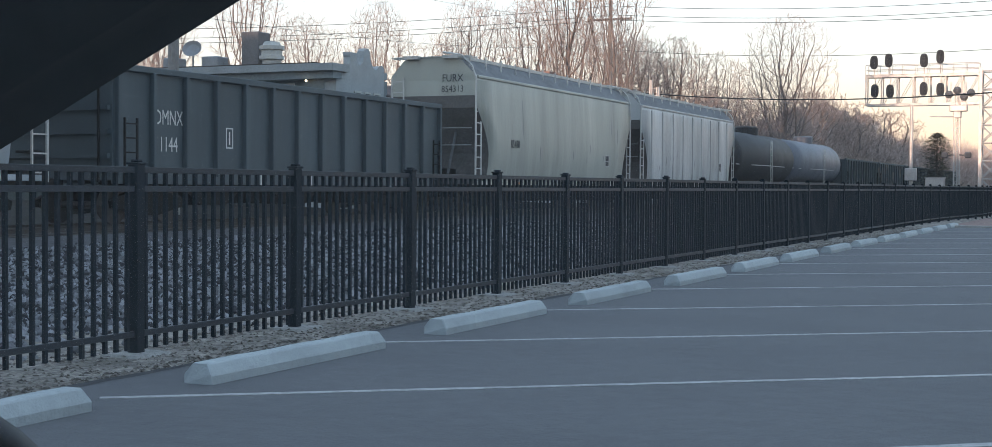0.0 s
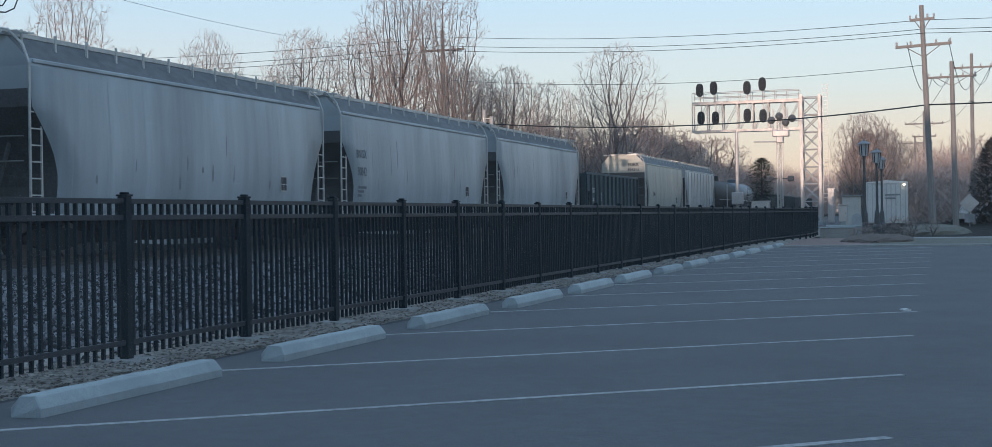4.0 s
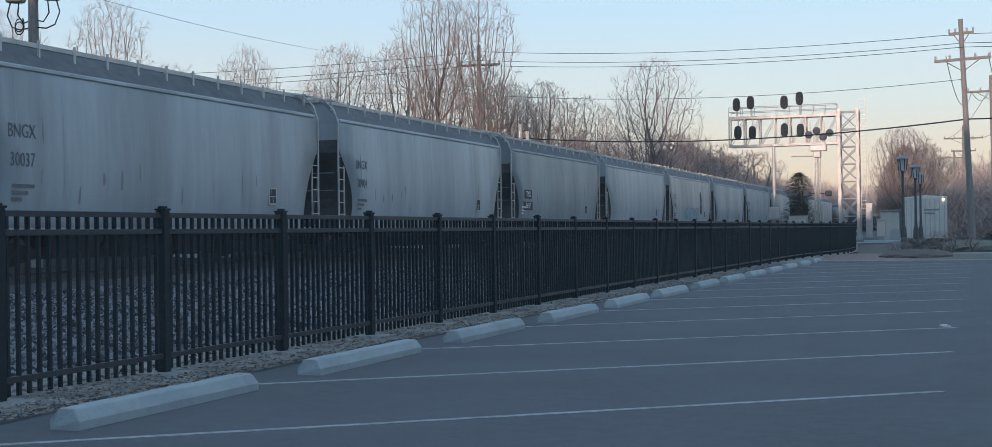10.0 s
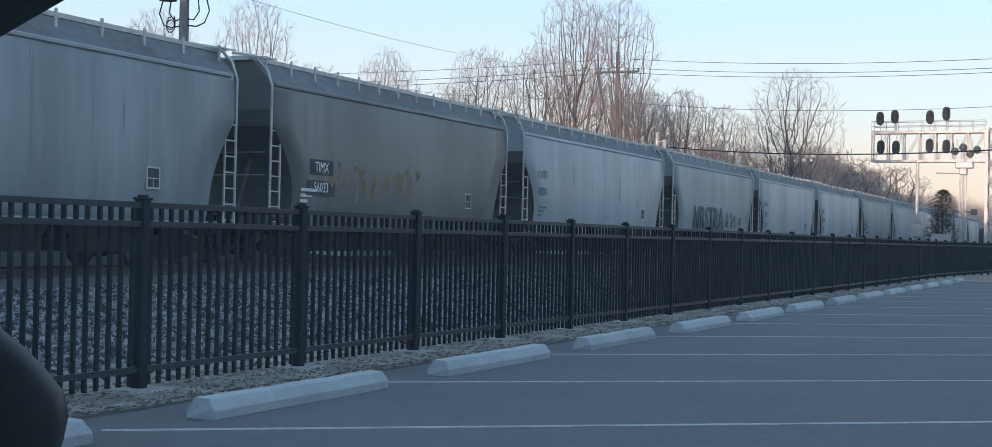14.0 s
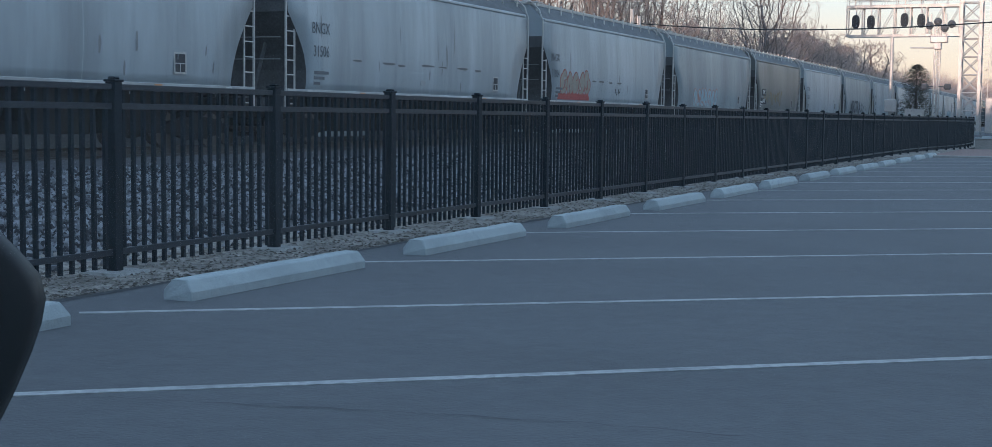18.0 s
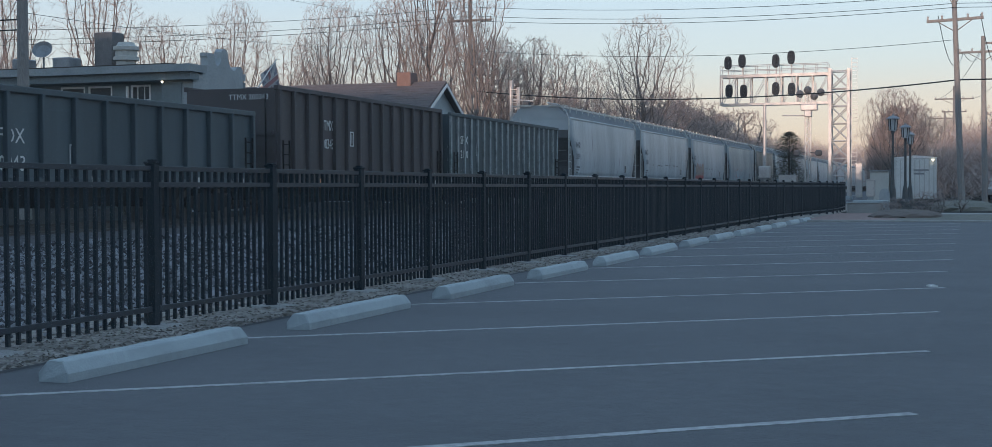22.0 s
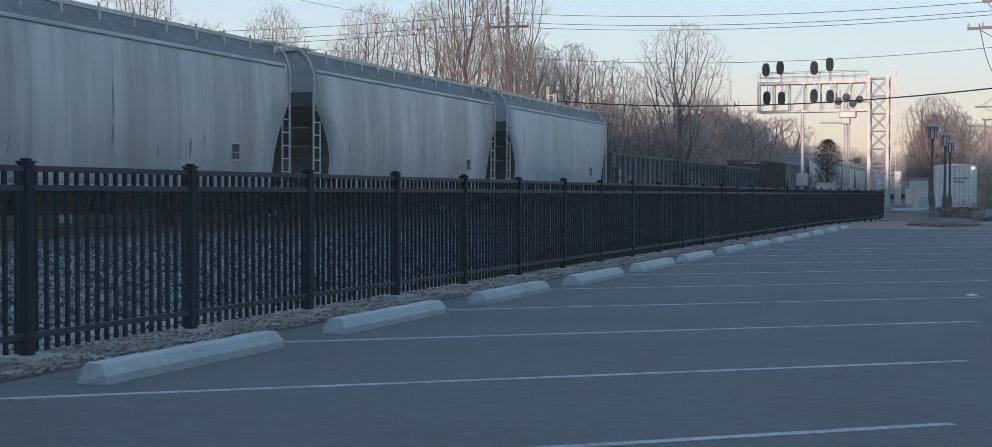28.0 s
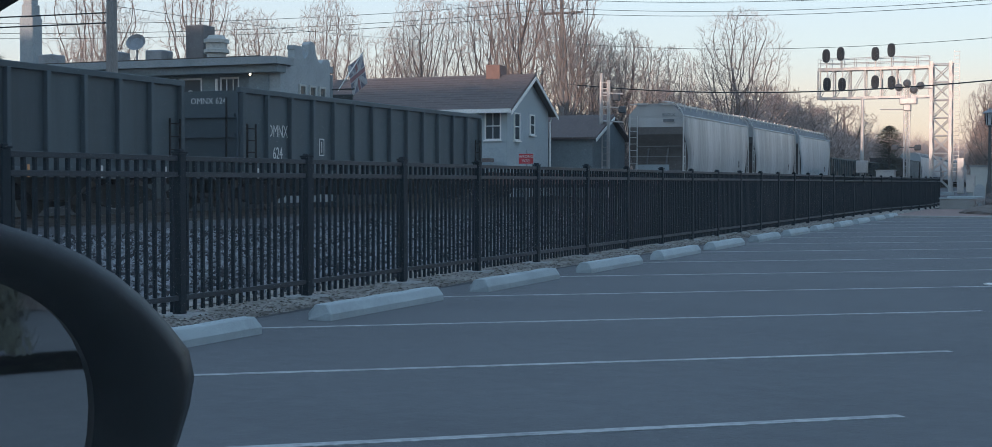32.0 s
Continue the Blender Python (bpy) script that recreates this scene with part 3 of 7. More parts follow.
def side_x(z):
    prof = [(1.0, 1.46), (1.2, 1.505), (1.42, 1.545), (1.66, 1.575), (1.95, 1.60), (2.35, 1.615), (2.8, 1.61), (3.3, 1.59), (3.8, 1.56), (4.3, 1.535)]
    for (za, xa), (zb, xb) in zip(prof, prof[1:]):
        if za <= z <= zb:
            return xa + (xb - xa) * (z - za) / (zb - za)
    return 1.5


def spray(car, rng, y0, z0, width, height, material, thick, flat_x=None, label="sprayed graffiti in loose strokes"):
    for path in stroke_tag(rng, width, height):
        b = bmesh.new()
        row = []
        for k, (u, v) in enumerate(path):
            a, c = path[max(k - 1, 0)], path[min(k + 1, len(path) - 1)]
            d = Vector((c[0] - a[0], c[1] - a[1]))
            d = d.normalized() if d.length > 1e-6 else Vector((1, 0))
            nrm = Vector((-d.y, d.x)) * thick / 2
            pair = []
            for s in (1, -1):
                yy, zz = y0 + u + nrm.x * s, z0 + v + nrm.y * s
                pair.append(b.verts.new(((flat_x if flat_x else side_x(zz)) + 0.006, yy, zz)))
            row.append(pair)
        for p, q in zip(row, row[1:]):
            b.faces.new((p[0], p[1], q[1], q[0]))
        part("graffiti_stroke", b, material, car, label)


def spray_block(car, seed, y0, z0, width, height, colors, label):
    """Fat sprayed letters: filled blobs with a dark rim and loose inner strokes."""
    n = max(3, int(width / (height * 0.7)))
    r2 = random.Random(seed)
    for k in range(n):
        cx, cz = y0 + (k + 0.5) * width / n, z0 + height / 2 + r2.uniform(-0.06, 0.06)
        tilt = r2.uniform(-0.25, 0.25)
        shape = [r2.uniform(0.72, 1.2) for _ in range(9)]
        for layer, (grow, material) in enumerate(((0.06, colors[1]), (0.0, colors[0]))):
            b = bmesh.new()
            ring = []
            for j in range(27):
                a = 2 * math.pi * j / 27
                f = j / 3
                i0 = int(f) % 9
                rr = shape[i0] * (1 - f % 1) + shape[(i0 + 1) % 9] * (f % 1)
                v = (height * 0.5 * rr + grow) * math.sin(a)
                yy = cx + (width / n * 0.5 * rr + grow) * math.cos(a) + tilt * v
                zz = max(1.5, cz + v)
                ring.append(b.verts.new((side_x(zz) + 0.006 + 0.004 * layer + 0.0006 * k, yy, zz)))
            b.faces.new(ring)
            part("graffiti_letter", b, material, car, label)
    spray(car, r2, y0 + 0.1, z0 + 0.1, width - 0.4, height * 0.75, colors[1], 0.045, label=label)


def scrapes(car, seed, spots, z, size=1.0):
    """Level scuffs where the paint has chipped to bare primer, with a pale rim."""
    r2 = random.Random(seed)
    for y, w in spots:
        zc = z + r2.uniform(-0.04, 0.05)
        hh = r2.uniform(0.02, 0.04) * size
        for layer, (grow, material, label) in enumerate(((0.02, SCUFF_PALE, "pale rim of a scuff"), (0.0, SCUFF_DARK, "dark level paint scuff"))):
            b = bmesh.new()
            ring = []
            for j in range(18):
                a = 2 * math.pi * j / 18
                rr = 1 + 0.22 * math.sin(3 * a + seed + y) + r2.uniform(-0.12, 0.12)
                zz = zc + (hh + grow) * rr * math.sin(a)
                ring.append(b.verts.new((side_x(zz) + 0.006 + 0.004 * layer, y + (w / 2 + grow) * math.copysign(abs(math.cos(a)) ** 0.6, math.cos(a)) * (0.9 + 0.1 * rr), zz)))
            b.faces.new(ring)
            part("paint_scuff", b, material, car, label)


def paint(name, base, grime, amount, rough=0.42, streak=0.15):
    """Weathered car paint: large stains, rain streaks that run down the sheets, and level scratches."""
    m = mat(name, base, rough, 0.0, vary=0.045, scale=1.0, stretch=(0.3, 0.42, 0.12), tint=grime, amount=amount, edge=(0.36, 0.74), bump=0.10, bscale=1.2, rnd=0.05)
    n, l = m.node_tree.nodes, m.node_tree.links
    shade = n["Principled BSDF"].inputs["Base Color"]
    last = shade.links[0].from_socket
    tc, info = n.new("ShaderNodeTexCoord"), n.new("ShaderNodeObjectInfo")
    for size, scale, low, high, dark, light in (((0.0, 1.0, 0.05), 1.1, 0.3, 0.7, 1 - streak, 1 + streak), ((0.0, 5.0, 0.35), 1.0, 0.35, 0.75, 1 - 0.4 * streak, 1 + 0.4 * streak), ((0.0, 0.25, 9.0), 1.3, 0.66, 0.78, 1.0, 1.22)):
        mp, off, tx, mr, mul = n.new("ShaderNodeMapping"), n.new("ShaderNodeVectorMath"), n.new("ShaderNodeTexNoise"), n.new("ShaderNodeMapRange"), n.new("ShaderNodeVectorMath")
        mp.inputs["Scale"].default_value = size
        l.new(tc.outputs["Object"], mp.inputs[0])
        off.operation, mul.operation = "MULTIPLY_ADD", "SCALE"
        l.new(info.outputs["Random"], off.inputs[0])
        off.inputs[1].default_value = (61.0, 17.0, 43.0)
        l.new(mp.outputs[0], off.inputs[2])
        l.new(off.outputs[0], tx.inputs[0])
        tx.inputs["Scale"].default_value, tx.inputs["Detail"].default_value = scale, 4
        mr.inputs[1].default_value, mr.inputs[2].default_value, mr.inputs[3].default_value, mr.inputs[4].default_value = low, high, dark, light
        l.new(tx.outputs["Fac"], mr.inputs[0])
        l.new(last, mul.inputs[0])
        l.new(mr.outputs[0], mul.inputs["Scale"])
        last = mul.outputs[0]
    l.new(last, shade)
    return m


PAINTS = {
    "light": paint("hopper_light_grey", (0.375, 0.425, 0.45), (0.245, 0.272, 0.286), 0.8),
    "pale": paint("hopper_pale_grey", (0.44, 0.452, 0.448), (0.26, 0.258, 0.25), 0.85, 0.42, 0.24),
    "mid": paint("hopper_mid_grey", (0.255, 0.302, 0.32), (0.172, 0.196, 0.206), 0.75),
    "dark": paint("hopper_dark_grey", (0.175, 0.192, 0.20), (0.12, 0.124, 0.126), 0.7),
    "brown": paint("hopper_tan_brown", (0.15, 0.157, 0.15), (0.085, 0.085, 0.078), 0.85),
    "cream": paint("hopper_cream", (0.36, 0.375, 0.33), (0.25, 0.255, 0.225), 0.75),
}
ROOF_GRIME = mat("dusty_roof_sheet", (0.13, 0.135, 0.138), 0.8, vary=0.2, scale=1.0, stretch=(0.5, 0.3, 0.5), tint=(0.085, 0.086, 0.088), rnd=0.12)
# darker colours of the drawn-in end sheets below 3.5 m and end frames
END_DARK = mat("slope_sheet_dark", (0.08, 0.082, 0.084), 0.85, vary=0.25, scale=2, tint=(0.05, 0.05, 0.05))
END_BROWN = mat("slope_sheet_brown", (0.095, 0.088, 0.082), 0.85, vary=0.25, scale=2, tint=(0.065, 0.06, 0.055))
METAL_RAIL = mat("grey_grab_bar", (0.22, 0.22, 0.215), 0.6, 0.2, vary=0.15, scale=5)
RAILS = mat("galvanised_rails", (0.48, 0.48, 0.46), 0.5, 0.3, vary=0.1, scale=5)
REFLECT = (mat("reflector_white", (0.55, 0.55, 0.52), 0.4, vary=0.1, scale=6), mat("reflector_amber", (0.55, 0.25, 0.10), 0.4, vary=0.1, scale=6))
SPRAY_SLATE = mat("spray_slate", (0.075, 0.086, 0.093), 0.7, vary=0.2, scale=3, tint=(0.13, 0.14, 0.15))
RUST = mat("rust_streak", (0.225, 0.23, 0.232), 0.8, vary=0.3, scale=4, tint=(0.28, 0.29, 0.295))
SCUFF_PALE = mat("scuff_pale", (0.36, 0.37, 0.37), 0.7, vary=0.2, scale=5, tint=(0.26, 0.265, 0.265))
SCUFF_DARK = mat("scuff_primer", (0.13, 0.135, 0.135), 0.75, vary=0.25, scale=6, tint=(0.2, 0.2, 0.2))
SPRAYS = {
    "blue": mat("spray_blue", (0.10, 0.22, 0.30), 0.7, vary=0.2, scale=5),
    "teal": mat("spray_pale_blue", (0.32, 0.42, 0.46), 0.7, vary=0.2, scale=5),
    "red": mat("spray_red", (0.42, 0.085, 0.075), 0.6, vary=0.2, scale=5),
    "tan": mat("spray_tan", (0.31, 0.275, 0.225), 0.7, vary=0.15, scale=4, tint=(0.30, 0.21, 0.16)),
    "rust": mat("spray_dull_red", (0.34, 0.10, 0.075), 0.7, vary=0.25, scale=4, tint=(0.16, 0.075, 0.06)),
    "gold": mat("spray_ochre", (0.24, 0.185, 0.10), 0.7, vary=0.2, scale=5),
    "black": mat("spray_black", (0.025, 0.025, 0.03), 0.7, vary=0.2, scale=5),
    "white": mat("spray_white", (0.33, 0.34, 0.34), 0.7, vary=0.2, scale=5),
    "pink": mat("spray_dusty_red", (0.42, 0.22, 0.18), 0.7, vary=0.2, scale=5),
}


def hopper(q_rear, q_front, tone, label, marks=("", ""), letter=None, kind="smooth", pale_sill=False):
    L = q_front - q_rear - 1.35
    foot = 1.42 if pale_sill else 1.0
    key = f"h{kind}{tone}{L:.2f}{foot}"
    car = thing("covered_hopper", pose(0, 0, 0), label, "railway wagon", "wagons of the freight train")
    MIDS[car.name] = (q_front + q_rear) / 2
    p = PAINTS[tone]
    k = (key, "body")
    if k not in CACHE:
        b = bmesh.new()
        hopper_body(b, L, kind, foot)
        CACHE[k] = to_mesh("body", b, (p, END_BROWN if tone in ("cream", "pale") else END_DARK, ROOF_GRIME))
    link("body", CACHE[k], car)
    shared(key + "eave", "eave_rail", lambda b: eave(b, L), p, car)
    shared(f"{key}sill{pale_sill}", "side_sill", lambda b: side_sill(b, L, 0.11 if pale_sill else -0.01, foot), PAINTS["pale"] if pale_sill else p, car)
    for j in range(4):
        shared(f"chute{L:.2f}{foot}", "discharge_chute", lambda b: chute(b, (L - 6.0) / 8, foot), UNDER, car, pose(0, (j - 1.5) * (L - 5.6) / 4, 0))
    for s in (-1, 1):
        shared(f"endf{L:.2f}{s}", "end_frame", lambda b: end_frame(b, s, L), END_DARK, car)
        shared(f"grab{L:.2f}{s}", "corner_rail", lambda b: grab_rail(b, s, L), RAILS, car)
    shared(key + "rb", "running_board", lambda b: run_board(b, L), RAILS, car, label="galvanised roof walkway")
    for j in range(13):
        y = -L / 2 + 0.3 + j * (L - 0.6) / 12
        shared("stanchion", "stanchion", stanchion, RAILS, car, pose(0, y, 0))
    for j in range(5):
        shared("hatch", "hatch", hatch, p, car, pose(0, (j - 2) * L / 5.4, 0))
    for s in (1, -1):
        shared("ladder", "ladder", lambda b: ladder(b, 2.55), RAILS, car, pose(1.56, s * (L / 2 - 0.27) - 0.21, 0.9), "pale metal ladder")
    for j in range(9):
        shared(kind + "seam", "seam", rib if kind == "ribbed" else seam, p, car, pose(1.56 if kind == "ribbed" else 0, -L / 2 + 1.6 + j * (L - 3.2) / 8, 0))
    shared("endladder", "ladder", lambda b: ladder(b, 3.1, 0.42, 9), RAILS, car, pose(-1.0, -L / 2 - 0.03, 1.3, 0, 0, 90), "pale metal end ladder")
    for z in (2.2, 2.75):
        shared(f"bar{z}", "grab_bar", lambda b: tube(b, [(-1.0, 0, z), (1.45, 0, z)], 0.016), METAL_RAIL, car, pose(0, -L / 2 - 0.02, 0))
    shared(f"csill{L:.2f}", "centre_sill", lambda b: box(b, -0.4, 0.4, -L / 2 + 0.05, L / 2 - 0.05, 0.7, 1.45, 0.03), UNDER, car)
    running_gear(car, L + 0.6, 2.0)
    if marks[0]:
        lm = letter or HOPPER_LETTER
        low = letter is not None
        mark_y = -L / 2 + (2.35 if low else 1.75) + (marks[2] if len(marks) > 2 else 0.0)
        for text, z, size in ((marks[0], 2.5 if low else 3.05, 0.36 if low else 0.42), (marks[1], 1.98 if low else 2.45, 0.36 if low else 0.42)):
            if low:
                b = bmesh.new()
                x = side_x(z) + 0.007
                w = 0.13 * len(text) + 0.06
                b.faces.new([b.verts.new((x, mark_y + yy, z + zz)) for yy, zz in ((-w, -0.2), (w, -0.2), (w, 0.2), (-w, 0.2))])
                part("mark_plate", b, DARKLET, car, "black patch behind the mark")
            writing("reporting_mark", text, size, car, Matrix.Translation((side_x(z) + (0.022 if low else 0.012), mark_y, z)) @ FACE_X, BRIGHT_LETTER if low else lm, squeeze=0.8)
        b = bmesh.new()
        for r in range(3):
            x = side_x(1.95 - 0.14 * r) + 0.012
            q = [b.verts.new((x, yy, zz)) for yy, zz in ((-L / 2 + 1.4, 1.95 - 0.14 * r), (-L / 2 + 2.15 - 0.2 * r, 1.95 - 0.14 * r), (-L / 2 + 2.15 - 0.2 * r, 1.87 - 0.14 * r), (-L / 2 + 1.4, 1.87 - 0.14 * r))]
            b.faces.new(q)
        part("data_lines", b, lm, car)
    for j in range(6):
        shared(f"reflector{j % 3 == 1}", "reflector", lambda b: box(b, 0, 0.012, -0.13, 0.13, -0.035, 0.035), REFLECT[j % 3 == 1], car, pose(1.602 if pale_sill else 1.484, -L / 2 + 1.2 + j * (L - 2.4) / 5, foot - 0.02))
    # short rust runs and chipped spots on the side sheets
    RR = random.Random(int(-q_rear * 10) % 1000)
    for j in range(9):
        b = bmesh.new()
        low = RR.random() < 0.75
        h, w = (RR.uniform(0.15, 0.5), RR.uniform(0.02, 0.06)) if low else (RR.uniform(0.5, 1.2), RR.uniform(0.02, 0.05))
        z0, y = (RR.uniform(1.55, 2.2) if low else RR.uniform(2.2, 3.0)), RR.uniform(-L / 2 + 1.7, L / 2 - 1.7)
        prev = None
        for k in range(5):
            z = z0 + h * k / 4
            ww = w * (0.25 + 0.75 * math.sin(math.pi * (0.15 + 0.7 * k / 4))) * RR.uniform(0.7, 1.2)
            y += RR.uniform(-0.012, 0.012)
            pair = [b.verts.new((side_x(z) + 0.005, y - ww, z)), b.verts.new((side_x(z) + 0.005, y + ww, z))]
            if prev:
                b.faces.new((prev[0], prev[1], pair[1], pair[0]))
            prev = pair
        part("rust_streak", b, RUST, car, "thin dark rust run")
    b = bmesh.new()
    x = side_x(1.9) + 0.012
    b.faces.new([b.verts.new((x, yy, zz)) for yy, zz in ((L / 2 - 3.3, 1.72), (L / 2 - 2.92, 1.72), (L / 2 - 2.92, 2.12), (L / 2 - 3.3, 2.12))])
    plate = part("stencil_plate", b, DARKLET, car, "small dark stencil panel")
    b = bmesh.new()
    for y0, y1, z0, z1 in ((-3.34, -3.3, 1.68, 2.16), (-2.92, -2.88, 1.68, 2.16), (-3.3, -2.92, 2.12, 2.16), (-3.3, -2.92, 1.68, 1.72), (-3.3, -2.92, 1.9, 1.92), (-3.12, -3.1, 1.72, 1.9)):
        box(b, x - 0.004, x + 0.004, L / 2 + y0, L / 2 + y1, z0, z1)
    part("stencil_frame", b, RAILS, plate)
    return car, L


GON_PAINT = {
    "blue": paint("gondola_blue_black", (0.046, 0.068, 0.078), (0.031, 0.044, 0.051), 0.7, 0.6),
    "black": paint("gondola_black", (0.034, 0.05, 0.056), (0.055, 0.066, 0.07), 0.6, 0.65),
    "brown": paint("gondola_oxide_brown", (0.07, 0.056, 0.054), (0.042, 0.04, 0.041), 0.7, 0.7),
    "grey": paint("gondola_grey", (0.095, 0.098, 0.10), (0.06, 0.06, 0.06), 0.7, 0.7),
    "olive": mat("gondola_dull_brown", (0.052, 0.068, 0.072), 0.7, vary=0.10, scale=1.6, stretch=(1, 1.0, 0.8), tint=(0.17, 0.145, 0.13), amount=0.85, edge=(0.5, 0.66), bump=0.1, bscale=2),
}
# pale rib colour stands in for light caught on the rib edges
RIB_CATCHLIGHT = mat("rib_catchlight_grey", (0.24, 0.26, 0.265), 0.6, 0.1, vary=0.25, scale=3, tint=(0.10, 0.11, 0.115), amount=0.8)


def gondola(q_rear, q_front, tone, top, label, marks=("", ""), ribs=13, rib_mat=None, mark_bay=1.5):
    L = q_front - q_rear - 1.0
    p = GON_PAINT[tone]
    car = thing("gondola_wagon", pose(0, 0, 0), label, "railway wagon", "wagons of the freight train")
    MIDS[car.name] = (q_front + q_rear) / 2
    bot = 0.95
    t = 0.05
    for sx in (-1, 1):
        b = bmesh.new()
        box(b, min(sx * 1.46, sx * (1.46 - t)), max(sx * 1.46, sx * (1.46 - t)), -L / 2, L / 2, bot, top)
        part("side_wall", b, p, car)
    for s in (-1, 1):
        b = bmesh.new()
        box(b, -1.41, 1.41, s * (L / 2 - 0.03) - 0.03, s * (L / 2 - 0.03) + 0.03, bot, top - 0.02)
        for z in (1.4, 1.9, 2.4):
            if z < top - 0.2:
                box(b, -1.4, 1.4, s * (L / 2 + 0.04) - 0.04, s * (L / 2 + 0.04) + 0.04, z, z + 0.1)
        part("end_wall", b, p, car)
    b = bmesh.new()
    box(b, -1.41, 1.41, -L / 2 + 0.06, L / 2 - 0.06, bot, bot + 0.08)
    part("floor", b, UNDER, car)
    b = bmesh.new()
    prism(b, [(-1.4, top - 0.45), (-0.5, top - 0.15), (0.5, top - 0.2), (1.4, top - 0.5), (1.4, bot + 0.1), (-1.4, bot + 0.1)], -L / 2 + 0.4, L / 2 - 0.4, "y")
    part("load", b, COAL, car, "dark coal load below the rim")
    for sx in (-1, 1):
        b = bmesh.new()
        box(b, sx * 1.48 - 0.07, sx * 1.48 + 0.07, -L / 2 - 0.02, L / 2 + 0.02, top - 0.08, top + 0.06, 0.015)
        part("top_chord", b, p, car)
        b = bmesh.new()
        box(b, sx * 1.48 - 0.06, sx * 1.48 + 0.07, -L / 2, L / 2, bot - 0.08, bot + 0.14, 0.015)
        part("bottom_chord", b, p, car)
    for j in range(ribs + 1):
        y = -L / 2 + 0.12 + j * (L - 0.24) / ribs
        if rib_mat:
            shared(f"wrib{top:.2f}", "rib", lambda b: prism(b, [(-0.055, bot + 0.1), (0.055, bot + 0.1), (0.11, top - 0.06), (-0.11, top - 0.06)], 0, 0.07), rib_mat, car, pose(1.455, y, 0))
        else:
            shared(f"grib{top:.2f}", "rib", lambda b: box(b, 0, 0.13, -0.06, 0.06, bot + 0.1, top - 0.06, 0.015), p, car, pose(1.455, y, 0))
    for s in (-1, 1):
        shared("gladder", "ladder", lambda b: ladder(b, 1.5, 0.4, 5), UNDER, car, pose(1.58, s * (L / 2 - 0.45) - 0.2, 0.75))
        b = bmesh.new()
        rod(b, (1.2, s * (L / 2 + 0.12), 0.9), (1.2, s * (L / 2 + 0.12), top - 0.2), 0.03, n=6)
        lathe(b, [(0.05, 1.5), (0.28, 1.52), (0.28, 1.56), (0.05, 1.58)], 12, (-0.6, s * (L / 2 + 0.14)))
        part("brake_gear", b, UNDER, car)
    for k in (-1, 0, 1):
        shared("gchute", "discharge_chute", lambda b: prism(b, [(-1.5, 0.95), (1.5, 0.95), (0.5, 0.4), (-0.5, 0.4)], -1.1, 1.1), UNDER, car, pose(0, k * 3.6, 0))
    for j in range(7):
        shared(f"upright{j % 3 == 1}", "reflector", lambda b: box(b, 0, 0.012, -0.035, 0.035, -0.13, 0.13), REFLECT[j % 3 == 1], car, pose(1.553, -L / 2 + 0.8 + j * (L - 1.6) / 6, bot + 0.05))
    running_gear(car, L + 0.3, 1.9)
    lz = top - 1.0
    if marks[0]:
        y = -L / 2 + 0.12 + mark_bay * (L - 0.24) / ribs
        for text, z in ((marks[0], lz), (marks[1], lz - 0.58)):
            writing("reporting_mark", text, 0.46, car, Matrix.Translation((1.475, y, z)) @ FACE_X, LETTER, squeeze=1.0 if mark_bay % 1 == 0 else 0.72)
        b = bmesh.new()
        yy, zz = -L / 2 + 0.12 + (mark_bay + 2) * (L - 0.24) / ribs, lz - 0.35
        for a0, a1, c0, c1 in ((-0.14, -0.11, -0.24, 0.24), (0.11, 0.14, -0.24, 0.24), (-0.11, 0.11, 0.21, 0.24), (-0.11, 0.11, -0.24, -0.21), (-0.02, 0.02, -0.15, 0.15)):
            box(b, 1.462, 1.468, yy + a0, yy + a1, zz + c0, zz + c1)
        part("stencil_frame", b, LETTER, car, "small white stencilled box")
        writing("reporting_mark", marks[0] + " " + marks[1], 0.22, car, Matrix.Translation((0.6, -L / 2 - 0.012, top - 0.28)) @ FACE_Y, LETTER)
    return car, L


COAL = mat("coal", (0.02, 0.02, 0.021), 0.8, vary=0.5, scale=6, bump=1.0, bscale=14)


def tank_car(q_rear, q_front, material, label):
    L = q_front - q_rear - 1.0
    car = thing("tank_wagon", pose(0, 0, 0), label, "railway wagon", "wagons of the freight train")
    MIDS[car.name] = (q_front + q_rear) / 2
    b = bmesh.new()
    prof = [(0.2, -L / 2 + 0.5), (0.9, -L / 2 + 0.6), (1.35, -L / 2 + 0.85), (1.5, -L / 2 + 1.2), (1.5, L / 2 - 1.2), (1.35, L / 2 - 0.85), (0.9, L / 2 - 0.6), (0.2, L / 2 - 0.5)]
    lathe(b, prof, 28)
    bmesh.ops.transform(b, matrix=Matrix.Translation((0, 0, 2.65)) @ pose(0, 0, 0, -90, 0, 0), verts=b.verts[:])
    part("tank", b, material, car, smooth=True)
    b = bmesh.new()
    lathe(b, [(0.7, 4.05), (0.7, 4.5), (0.6, 4.58)], 16)
    part("dome", b, material, car)
    b = bmesh.new()
    box(b, -1.2, 1.2, -L / 2, L / 2, 0.9, 1.15, 0.02)
    part("underframe", b, UNDER, car)
    shared("ladder", "ladder", lambda b: ladder(b, 2.5), RAILS, car, pose(1.52, 0, 1.2))
    b = bmesh.new()
    for sx in (-1, 1):
        tube(b, [(sx * 1.3, -L / 2 + 0.4, 2.2), (sx * 1.55, 0, 2.2), (sx * 1.3, L / 2 - 0.4, 2.2)], 0.025)
    part("hand_rail", b, RAILS, car)
    running_gear(car, L + 0.3, 1.9)
    return car, L


